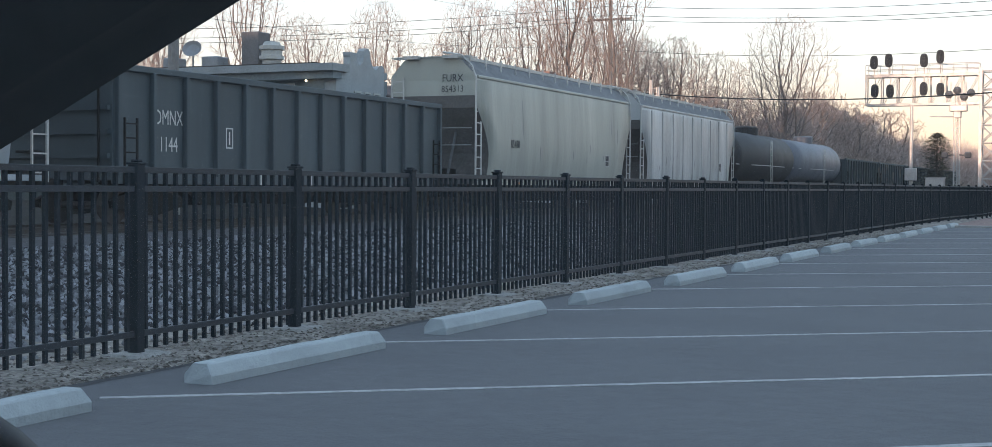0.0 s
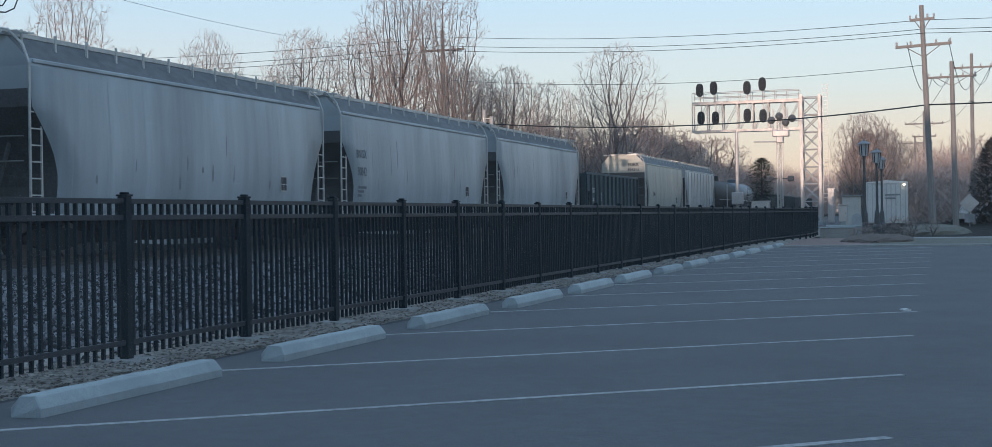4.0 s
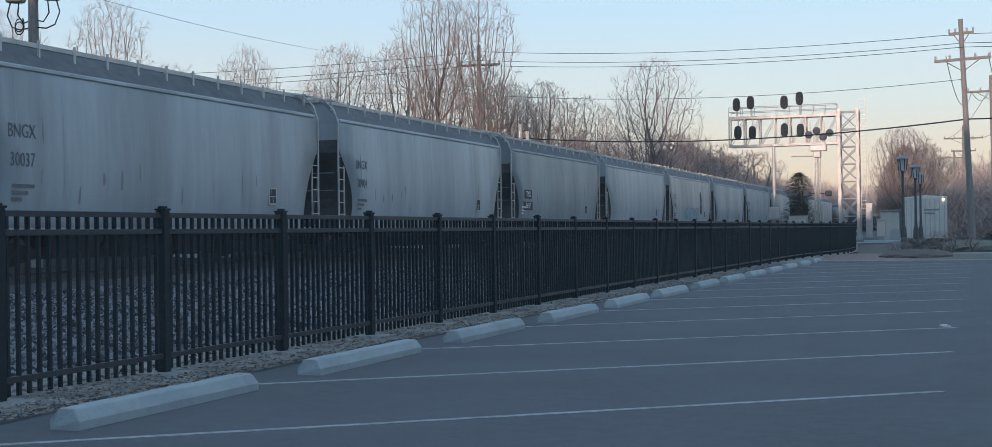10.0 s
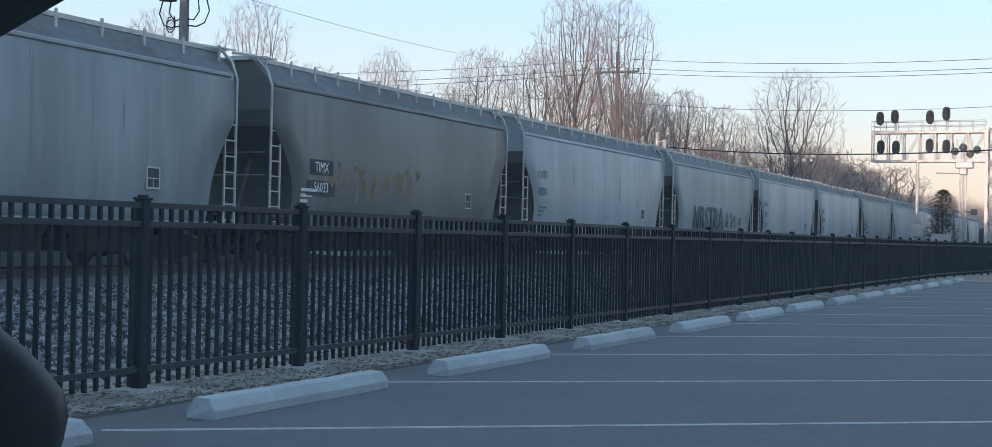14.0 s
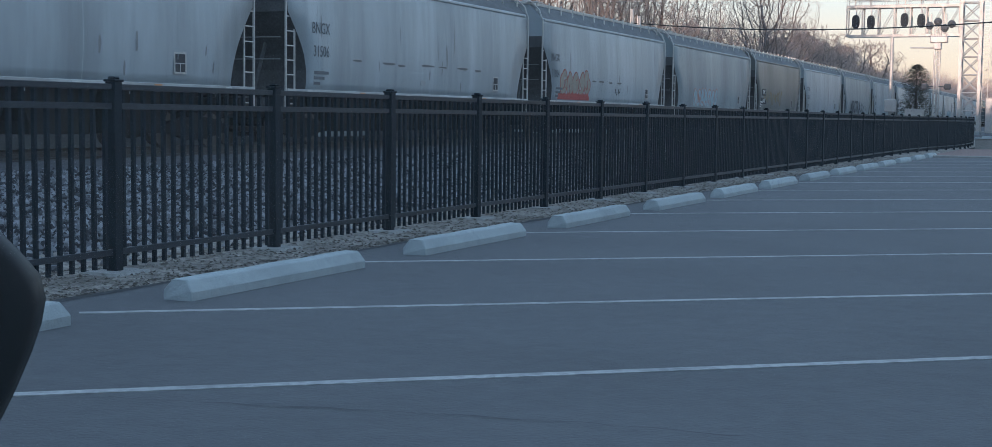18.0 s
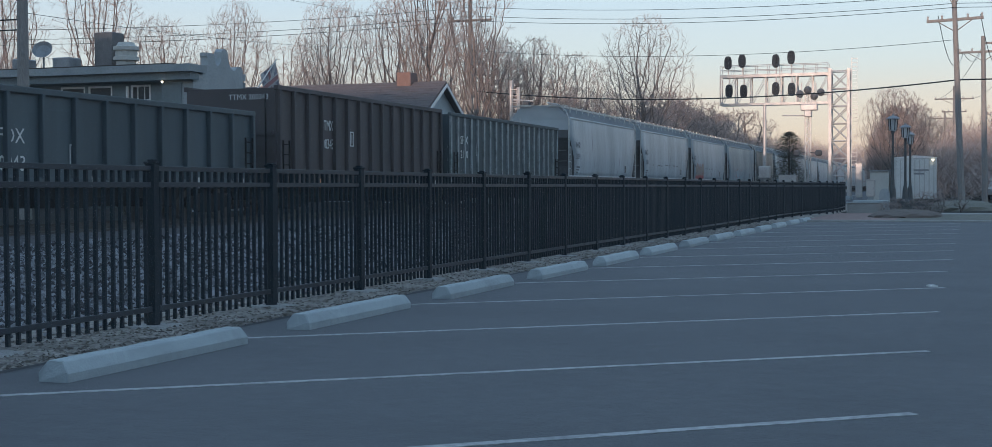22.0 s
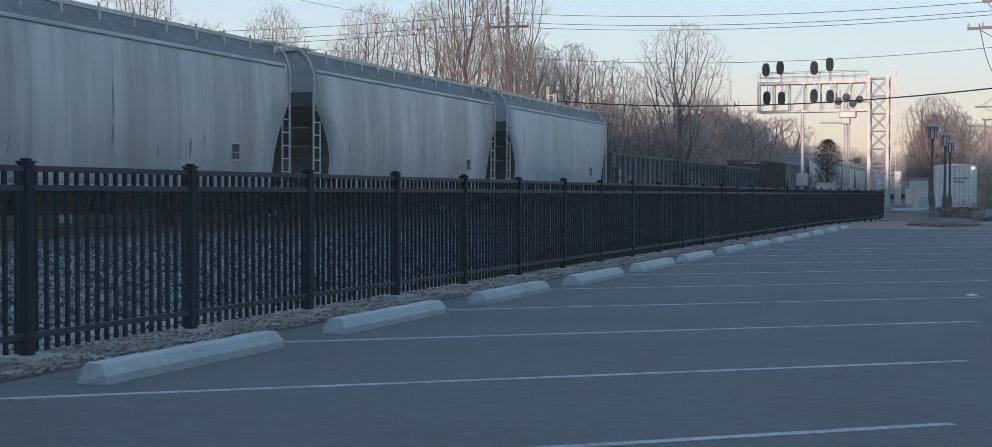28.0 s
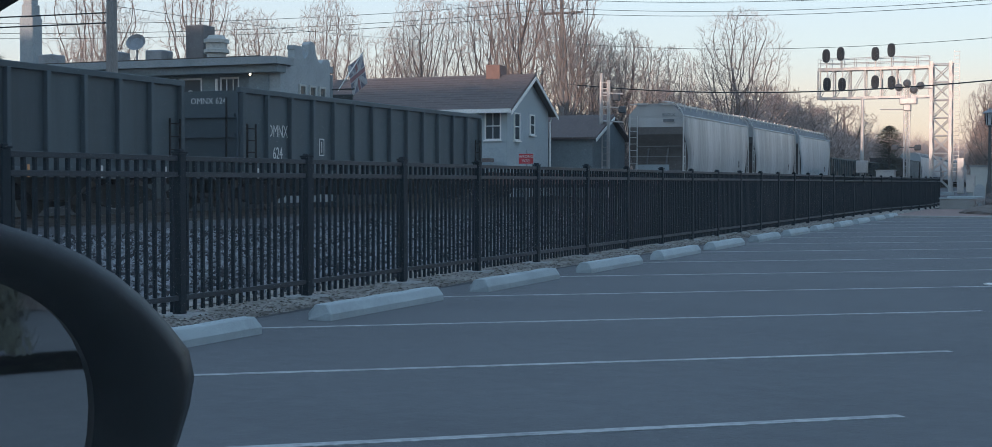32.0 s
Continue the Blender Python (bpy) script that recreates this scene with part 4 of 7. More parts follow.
FLAT_RED = mat("flat_wagon_red", (0.10, 0.045, 0.042), 0.75, vary=0.2, scale=1.5, stretch=(1, 1.5, 0.4), tint=(0.06, 0.04, 0.037), amount=0.7)


def flat_car(q_rear, q_front, label):
    L = q_front - q_rear - 1.0
    car = thing("flat_wagon", pose(0, 0, 0), label, "railway wagon", "wagons of the freight train")
    MIDS[car.name] = (q_front + q_rear) / 2
    b = bmesh.new()
    box(b, -1.4, 1.4, -L / 2, L / 2, 1.02, 1.12)
    part("deck", b, TIE, car)
    for sx in (-1, 1):
        b = bmesh.new()
        box(b, sx * 1.42 - 0.03, sx * 1.42 + 0.03, -L / 2, L / 2, 0.72, 1.14, 0.01)
        for z in (0.72, 1.1):
            box(b, sx * 1.46 - 0.05, sx * 1.46 + 0.05, -L / 2, L / 2, z - 0.02, z + 0.03)
        part("side_sill", b, FLAT_RED, car)
    for j in range(24):
        shared("pocket", "stake_pocket", lambda b: box(b, 0, 0.07, -0.07, 0.07, 0.78, 1.07, 0.01), FLAT_RED, car, pose(1.45, -L / 2 + 0.6 + j * (L - 1.2) / 23, 0))
    b = bmesh.new()
    prism(b, [(-L / 2 + 3, 0.9), (-L / 2 + 5, 0.55), (L / 2 - 5, 0.55), (L / 2 - 3, 0.9)], -0.3, 0.3)
    part("centre_sill", b, UNDER, car)
    for k in range(9):
        y = -L / 2 + 2 + k * 3
        b = bmesh.new()
        box(b, 1.4605, 1.468, y, y + 0.35, 0.86, 0.98)
        part("stencil", b, LETTER, car)
    running_gear(car, L + 0.3, 2.2)
    return car, L


TRAIN = []


def build_train():
    R = random.Random(11)
    hop = "covered hopper wagon"
    for a, b_, tone, mk in ((109, 126, "black", ("", "")), (126, 143, "olive", ("", "")), (143, 160, "black", ("", "")), (160, 177, "grey", ("", "")), (177, 194, "black", ("", ""))):
        TRAIN.append(gondola(a, b_, tone, 3.15, "dark weathered open hopper wagon loaded with coal"))
    TRAIN.append(tank_car(92, 109, mat("tank_blue_grey", (0.12, 0.13, 0.15), 0.5, vary=0.1, scale=1, tint=(0.10, 0.11, 0.12)), "blue-grey tank wagon with a low dome"))
    TRAIN.append(tank_car(75, 92, mat("tank_black", (0.03, 0.03, 0.031), 0.6, vary=0.2, scale=1, tint=(0.05, 0.048, 0.045), spec=0.25), "dull black tank wagon with a low dome"))
    TRAIN.append(hopper(57.2, 75, "pale", "pale grey " + hop + " streaked by rain", kind="ribbed"))
    c, L = hopper(40, 57.2, "cream", "dull cream " + hop + " and lettered end")
    writing("reporting_mark", "FURX", 0.34, c, Matrix.Translation((0.75, -L / 2 + 0.02, 4.35)) @ FACE_Y, DARKLET, squeeze=0.9)
    writing("reporting_mark", "854313", 0.3, c, Matrix.Translation((0.75, -L / 2 + 0.02, 4.0)) @ FACE_Y, DARKLET, squeeze=0.9)
    writing("reporting_mark", "85480", 0.4, c, Matrix.Translation((side_x(2.3) + 0.012, -L / 2 + 3.2, 2.3)) @ FACE_X, DARKLET, squeeze=0.8)
    TRAIN.append((c, L))
    TRAIN.append(gondola(22.5, 38.8, "blue", 3.3, "blue-black ribbed coal gondola with white reporting marks", ("OMNX", "1144")))
    TRAIN.append(hopper(4.4, 21.7, "light", "light grey " + hop + " with clean upper sheets"))
    TRAIN.append(hopper(-13.5, 4.4, "light", "light grey " + hop + " and dark slope ends", ("BNGX", "30842")))
    TRAIN.append(hopper(-30.6, -13.5, "light", "light grey " + hop + " and dusty sills"))
    c, L = hopper(-48.2, -30.6, "pale", "pale grey " + hop + " sprayed with pale blue graffiti", ("CRYX", "1002"))
    spray_block(c, 3, -3.2, 1.4, 5.6, 0.95, (SPRAYS["teal"], SPRAYS["blue"]), "pale blue sprayed graffiti letters")
    b = bmesh.new()
    for zc, r in ((3.1, 0.5), (2.35, 0.5)):
        b.faces.new([b.verts.new((side_x(zc + r * math.sin(a * math.pi / 7)) + 0.012, 3.4 + r * 0.75 * math.cos(a * math.pi / 7), zc + r * math.sin(a * math.pi / 7))) for a in range(14)])
    part("emblem", b, DARKLET, c, "dark painted double oval emblem")
    TRAIN.append((c, L))
    TRAIN.append(hopper(-65.8, -48.2, "light", "light grey " + hop + " with rust-tinted streaks"))
    c, L = hopper(-82.8, -65.8, "mid", "plain mid grey " + hop + " with white reporting marks", ("TIMX", "56117"), LETTER)
    spray(c, R, -2, 1.5, 4.5, 0.7, SPRAYS["white"], 0.06)
    TRAIN.append((c, L))
    TRAIN.append(hopper(-100.6, -82.8, "light", "light grey " + hop + " and a raised eave rail", ("BNGX", "30904")))
    TRAIN.append(hopper(-118, -100.6, "light", "light grey " + hop + " and a pale sill", ("BNGX", "30037")))
    c, L = hopper(-134.9, -118, "mid", "mid grey " + hop + " with dark sprayed letters")
    for text_mat, lift, up in ((SPRAYS["white"], 0.012, 0.05), (SPRAY_SLATE, 0.03, 0.0)):
        writing("graffiti_letters", "MRSTRA", 1.5, c, Matrix.Translation((side_x(2.1) + lift, -1.6 + up, 1.93 + up)) @ FACE_X, text_mat, "dark block letters sprayed with a pale rim", squeeze=1.0).data.offset = 0.035
    spray(c, R, 1.6, 1.6, 1.8, 0.8, SPRAY_SLATE, 0.12, label="dark sprayed letters fading out")
    TRAIN.append((c, L))
    c, L = hopper(-152.6, -134.9, "light", "light grey " + hop + " brushed with pale streaks", ("CUTX", "83276"))
    TRAIN.append((c, L))
    c, L = hopper(-168.3, -152.6, "brown", "brown-grey hopper wagon with faded ochre graffiti", ("TIMX", "56033"), LETTER)
    spray(c, R, -5.0, 1.75, 5.5, 1.0, SPRAYS["gold"], 0.11)
    TRAIN.append((c, L))
    c, L = hopper(-186.6, -168.3, "mid", "mid grey " + hop + " with pale and ochre graffiti")
    spray_block(c, 21, -4.6, 1.4, 5.0, 1.0, (SPRAYS["teal"], SPRAYS["pink"]), "pale graffiti letters with dusty red rims")
    TRAIN.append((c, L))
    c, L = hopper(-204.3, -186.6, "light", "light grey " + hop + " with red graffiti by the sill", ("BNGX", "31804", -0.4), pale_sill=True)
    spray_block(c, 34, -6.25, 1.62, 3.4, 0.95, (SPRAYS["tan"], SPRAYS["rust"]), "tan sprayed graffiti letters with a dull red rim")
    spray_block(c, 35, -6.4, 1.5, 3.5, 0.2, (SPRAYS["red"], SPRAYS["red"]), "red sprayed shadow under the graffiti letters")
    spray(c, R, 0.4, 1.75, 0.6, 0.35, SPRAYS["black"], 0.04)
    scrapes(c, 5, ((-2.3, 0.5), (-1.4, 0.7), (-0.2, 0.5), (1.0, 0.6)), 2.27, 0.8)
    TRAIN.append((c, L))
    c, L = hopper(-222.3, -204.3, "light", "light grey " + hop + " with chipped paint patches", ("BNGX", "31506"), pale_sill=True)
    scrapes(c, 9, ((-4.6, 0.5), (-2.7, 0.8), (-1.9, 0.5), (-0.1, 0.95), (0.95, 0.6), (2.45, 0.8), (3.7, 0.5)), 2.3)
    b = bmesh.new()
    box(b, side_x(1.8), side_x(1.8) + 0.012, -0.55, -0.25, 1.72, 1.88)
    part("data_plate", b, SCUFF_PALE, c)
    TRAIN.append((c, L))
    TRAIN.append(hopper(-239.6, -222.3, "light", "light grey " + hop + " and dark numbers", ("BNGX", "30093"), pale_sill=True))
    TRAIN.append(gondola(-257, -240.25, "black", 3.75, "dark open hopper wagon with ribs coloured pale as if catching light", ("SRIX", "2110"), 19, RIB_CATCHLIGHT, mark_bay=2.0))
    TRAIN.append(gondola(-271.8, -257, "brown", 3.8, "oxide brown open hopper wagon with tall sides", ("TTMX", "200343"), 14, mark_bay=3.5))
    TRAIN.append(gondola(-289, -272.2, "blue", 2.95, "dark coal gondola with white reporting marks", ("OFOX", "200043"), mark_bay=4.0))
    c, L = gondola(-305.6, -289, "black", 2.95, "black coal gondola with scrawled white graffiti", ("OFOX", "200055"), mark_bay=4.0)
    spray(c, R, -5.5, 1.4, 10, 0.9, SPRAYS["white"], 0.04, 1.475, "thin white sprayed scrawl")
    TRAIN.append((c, L))
    TRAIN.append(gondola(-322, -305.6, "olive", 2.95, "dull brown-black coal gondola", ("AEX", "2379")))
    c, L = hopper(-339, -322, "light", "light grey " + hop + " with pale sprayed scribble near the sill")
    spray(c, R, -3, 1.45, 5, 0.5, SPRAYS["teal"], 0.09)
    TRAIN.append((c, L))
    TRAIN.append(hopper(-356.2, -339, "pale", "pale grey " + hop + " with brown streaks", ("", "")))
    c, L = hopper(-374.5, -356.2, "pale", "pale grey " + hop + " and brown slope sheet")
    writing("reporting_mark", "BNGLX", 0.24, c, Matrix.Translation((0.75, -L / 2 + 0.02, 4.45)) @ FACE_Y, HOPPER_LETTER, squeeze=0.9)
    b = bmesh.new()
    box(b, -1.1, 0.8, -L / 2 - 0.004, -L / 2 + 0.03, 1.25, 1.75, 0.01)
    part("end_plate", b, PAINTS["mid"], c, "pale plate below the slope sheet")
    b = bmesh.new()
    box(b, 0.45, 1.05, -L / 2 + 0.012, -L / 2 + 0.02, 4.08, 4.22)
    part("number_bar", b, HOPPER_LETTER, c)
    TRAIN.append((c, L))
    TRAIN.append(flat_car(-401.5, -374.5, "long empty red flat wagon with stake pockets"))
    TRAIN.append(gondola(-418.2, -401.5, "blue", 3.1, "blue-black ribbed coal gondola with white reporting marks", ("OMNX", "624")))
    TRAIN.append(gondola(-436, -419.6, "blue", 3.1, "blue-black ribbed coal gondola following the others"))
    for car, L in TRAIN:
        car.matrix_basis = train_pose(MIDS[car.name], 0.0)


SPEED = 14.0


def train_pose(mid, t):
    y = mid + SPEED * t
    return pose(track_x(y), y, RAIL_Z, 0, 0, TRACK_TURN)


build_train()

# ---- signals and poles ----
LAMP_POST = mat("lamp_post_paint", (0.045, 0.05, 0.052), 0.5, vary=0.15, scale=5)
LANTERN = mat("frosted_lantern_glass", (0.46, 0.48, 0.49), 0.25, vary=0.05, scale=4)
LAMP_GLOW = mat("lamp_glow", (0.45, 0.38, 0.28), 0.5, vary=0.05, emit=((1.0, 0.55, 0.25), 0.09))
SPOT_GLOW = mat("spot_glow", (0.9, 0.9, 0.85), 0.5, vary=0.05, emit=((1.0, 0.85, 0.6), 1.2))


FLASHER = mat("flasher_dark_grey", (0.09, 0.095, 0.1), 0.7, vary=0.1, scale=4, spec=0.2)


def build_gantry():
    Y = 136.5
    g = thing("signal_gantry", pose(0, Y, 0), "aluminium-grey lattice signal gantry over the railway track", "signal gantry")
    x0, x1 = -17.2, -7.0
    for z in (9.0, 11.7):
        for y in (-0.6, 0.6):
            b = bmesh.new()
            box(b, x0, x1 + 0.3, y - 0.11, y + 0.11, z - 0.11, z + 0.11)
            part("chord", b, GALV, g)
    n = 7
    for k in range(n + 1):
        x = x0 + (x1 - x0) * k / n
        b = bmesh.new()
        for y in (-0.6, 0.6):
            rod(b, (x, y, 9), (x, y, 11.7), 0.07, n=6)
            if k < n:
                xn = x0 + (x1 - x0) * (k + 1) / n
                rod(b, (x, y, 9), (xn, y, 11.7), 0.035, n=6)
        rod(b, (x, -0.6, 9), (x, 0.6, 9), 0.06, n=6)
        part("lattice_bay", b, GALV, g)
    b = bmesh.new()
    for z in (12.3, 12.75):
        for y in (-0.7, 0.7):
            rod(b, (x0, y, z), (x1, y, z), 0.035, n=6)
    for k in range(10):
        x = x0 + (x1 - x0) * k / 9
        for y in (-0.7, 0.7):
            rod(b, (x, y, 11.7), (x, y, 12.75), 0.03, n=5)
    part("walkway_railing", b, GALV, g)
    b = bmesh.new()
    box(b, x0, x1, -0.55, 0.55, 11.82, 11.88)
    part("walkway", b, GALV, g)
    # lattice tower
    tx0, tx1 = -6.8, -5.1
    for x in (tx0, tx1):
        for y in (-0.8, 0.8):
            b = bmesh.new()
            box(b, x - 0.13, x + 0.13, y - 0.13, y + 0.13, 0, 12.2)
            part("tower_leg", b, GALV, g)
    for k in range(7):
        z0, z1 = 0.4 + k * 1.65, 0.4 + (k + 1) * 1.65
        for y in (-0.8, 0.8):
            for a, c, r in (((tx0, y, z0), (tx1, y, z1), 0.055), ((tx1, y, z0), (tx0, y, z1), 0.055), ((tx0, y, z1), (tx1, y, z1), 0.06)):
                b = bmesh.new()
                rod(b, a, c, r, n=6)
                part("tower_brace", b, GALV, g)
        for x in (tx0, tx1):
            b = bmesh.new()
            rod(b, (x, -0.8, z0), (x, 0.8, z1), 0.05, n=6)
            part("tower_brace", b, GALV, g)
    b = bmesh.new()
    ladder(b, 13.2, 0.5, 36)
    part("ladder", b, GALV, g, m=pose(tx1 + 0.75, -0.4, 0, 0, 0, 90))
    b = bmesh.new()
    box(b, tx0 - 0.25, tx1 + 0.25, -1.05, 1.05, -0.3, 0.15, 0.05)
    part("footing", b, CONCRETE, g)

    def head(bb):
        prism(bb, [(0.36 * math.copysign(abs(math.cos(a)) ** 0.7, math.cos(a)), 0.64 * math.copysign(abs(math.sin(a)) ** 0.8, math.sin(a))) for a in [math.pi * k / 12 for k in range(24)]], -0.05, 0.05, "y")
        for z in (-0.35, 0.0, 0.35):
            rod(bb, (0, -0.05, z), (0, -0.28, z), 0.12, n=10)
    for x, z in ((-16.4, 13.0), (-15.05, 13.15), (-11.85, 13.05), (-10.4, 13.35), (-16.3, 10.3), (-14.9, 10.25), (-11.85, 10.4), (-10.35, 10.3)):
        b = bmesh.new()
        rod(b, (x, 0.1 - 0.75, min(z, 11.7)), (x, 0.1 - 0.75, max(z, 11.7)), 0.06, n=6)
        part("signal_mast", b, GALV, g)
        shared("sighead", "signal_head", head, SIGNAL_BLACK, g, pose(x, -0.95, z), "black oval colour-light signal head")


def build_crossing_masts():
    m = thing("crossing_signal", pose(-6.3, 112, 0), "silver road crossing signal mast with cantilever arm and box", "crossing signal")
    b = bmesh.new()
    for dx, dy in ((-0.2, 0), (0.2, 0), (0, 0.3)):
        rod(b, (dx, dy, -0.1), (dx, dy, 8.6), 0.06, n=6)
    for k in range(14):
        z = 0.4 + k * 0.58
        rod(b, (-0.2, 0, z), (0.2, 0, z + 0.29), 0.03, n=5)
        rod(b, (0.2, 0, z + 0.29), (-0.2, 0, z + 0.58), 0.03, n=5)
    part("mast", b, GALV, m)
    b = bmesh.new()
    box(b, -0.55, 0.75, -0.3, 0.3, 7.0, 7.5, 0.06)
    box(b, -0.25, 0.3, -0.3, 0.3, 6.5, 7.0, 0.05)
    part("platform", b, GALV, m)
    b = bmesh.new()
    for a in ((-0.5, 7.5), (0.6, 7.5)):
        rod(b, (a[0], 0, a[1]), (a[0], 0, 9.2), 0.05, n=6)
    rod(b, (-0.5, 0, 8.3), (1.9, 0, 8.2), 0.06, n=6)
    rod(b, (-2.0, 0, 6.65), (0.2, 0, 6.6), 0.06, n=6)
    part("arm", b, GALV, m)
    for x, z in ((-0.6, 8.3), (0.0, 8.6), (0.5, 8.1), (1.0, 8.4)):
        b = bmesh.new()
        lathe(b, [(0.1, 0), (0.3, 0.02), (0.3, 0.1), (0.12, 0.25)], 14)
        bmesh.ops.transform(b, matrix=Matrix.Translation((x, -0.15, z)) @ pose(0, 0, 0, 90, 0, 0), verts=b.verts[:])
        part("flasher", b, FLASHER, m, "dark grey round flasher with hood")
    for s in (-1, 1):
        b = bmesh.new()
        rod(b, (s * 0.2, -0.2, 3.7), (s * 0.75, -0.2, 3.65), 0.05, n=6)
        box(b, s * 0.85 - 0.25, s * 0.85 + 0.25, -0.4, -0.1, 3.45, 3.9, 0.08)
        part("gate_light", b, FLASHER, m)
    p = thing("signal_pole", pose(-10.2, 115.9, 0), "grey steel pole with an equipment box", "signal pole")
    b = bmesh.new()
    rod(b, (0, 0, -0.1), (0, 0, 7.7), 0.16, 0.13, n=10)
    part("pole", b, GALV, p)
    b = bmesh.new()
    box(b, -0.45, 0.45, -0.3, 0.3, 1.75, 2.75, 0.05)
    part("equipment_box", b, GALV, p)
    c = thing("relay_cabinet", pose(-7.9, 112.5, 0), "silver railway relay cabinet on a base", "cabinet")
    b = bmesh.new()
    box(b, -0.7, 0.7, -0.4, 0.4, 0, 1.9, 0.04)
    part("body", b, GALV, c)
    b = bmesh.new()
    box(b, -0.75, 0.75, -0.45, 0.45, 1.9, 1.98)
    part("roof", b, GALV, c)
    # nearer mast beyond the track
    m = thing("crossing_signal", pose(-18.9, 76.7, 0.1), "silver crossing signal mast with ladder frame beside the house", "crossing signal")
    b = bmesh.new()
    rod(b, (-0.35, 0, 0), (-0.35, 0, 7.1), 0.11, n=8)
    rod(b, (0.1, 0, 0), (0.1, 0, 6.7), 0.09, n=8)
    part("mast", b, GALV, m)
    b = bmesh.new()
    ladder(b, 6.6, 0.4, 18)
    part("ladder", b, GALV, m, m=pose(-0.35, -0.15, 0.1, 0, 0, -90))
    b = bmesh.new()
    for z in (4.4, 5.2, 6.0):
        rod(b, (-0.35, 0, z), (0.95, 0, z - 0.1), 0.05, n=6)
    part("arm", b, GALV, m)
    for x, z in ((0.6, 5.7), (0.95, 5.0)):
        b = bmesh.new()
        box(b, x - 0.2, x + 0.2, -0.3, 0.0, z - 0.2, z + 0.2, 0.06)
        part("flasher", b, FLASHER, m, "black flasher box")


def insulator(b):
    lathe(b, [(0.03, 0), (0.06, 0.05), (0.045, 0.1), (0.06, 0.14), (0.02, 0.2)], 8)


def utility_pole(x, y, z0, h, lean, arms, label, r=0.17, cans=0):
    p = thing("utility_pole", pose(x, y, z0, 0, lean, 0), label, "utility pole", "utility poles")
    b = bmesh.new()
    rod(b, (0, 0, -0.5), (0, 0, h), r, r * 0.65, n=10)
    part("pole", b, WOOD, p)
    for z, w in arms:
        b = bmesh.new()
        box(b, -w, w, -0.06, 0.06, z - 0.07, z + 0.07, 0.01)
        rod(b, (-w * 0.6, 0.05, z - 0.05), (0, 0.05, z - 0.6), 0.025, n=5)
        rod(b, (w * 0.6, 0.05, z - 0.05), (0, 0.05, z - 0.6), 0.025, n=5)
        part("crossarm", b, WOOD, p)
        for f in (-0.95, -0.45, 0.45, 0.95):
            shared("insul", "insulator", insulator, GALV, p, pose(w * f, 0, z + 0.07))
    for k in range(cans):
        b = bmesh.new()
        s = -1 if k % 2 else 1
        lathe(b, [(0.05, 7.75), (0.27, 7.78), (0.3, 7.85), (0.3, 8.75), (0.27, 8.8), (0.05, 8.85)], 16, (s * 0.62, 0))
        part("transformer", b, GALV, p, "grey cylindrical transformer", smooth=False)
        b = bmesh.new()
        tube(b, [(s * 0.8, 0, 7.8), (s * 0.92, 0, 7.4), (s * 0.75, 0, 7.05), (s * 0.45, 0, 6.95), (s * 0.12, 0, 7.0)], 0.022)
        tube(b, [(s * 0.5, 0, 7.8), (s * 0.55, 0, 7.4), (s * 0.35, 0, 7.15), (s * 0.12, 0, 7.2)], 0.022)
        if s < 0:
            tube(b, [(-0.45 + 0.16 * math.cos(q * 0.7), -0.05, 6.95 + 0.22 * math.sin(q * 0.7) + 0.01 * q) for q in range(20)], 0.02)
        part("cable_loop", b, BLACK, p)
        b = bmesh.new()
        box(b, min(0, s * 0.35), max(0, s * 0.35), -0.06, 0.06, 7.95, 8.05)
        box(b, min(0, s * 0.35), max(0, s * 0.35), -0.06, 0.06, 8.5, 8.6)
        part("bracket", b, GALV, p)
    return p


def wire(a, c, sag, r, label="thin black overhead wire", name="overhead_wire"):
    b = bmesh.new()
    a, c = Vector(a), Vector(c)
    pts = []
    for k in range(25):
        f = k / 24
        q = a.lerp(c, f)
        q.z -= sag * 4 * f * (1 - f)
        pts.append(q)
    tube(b, pts, r * 0.75, 5)
    tagged(part(name, b, BLACK), label, "wire", "overhead wires")


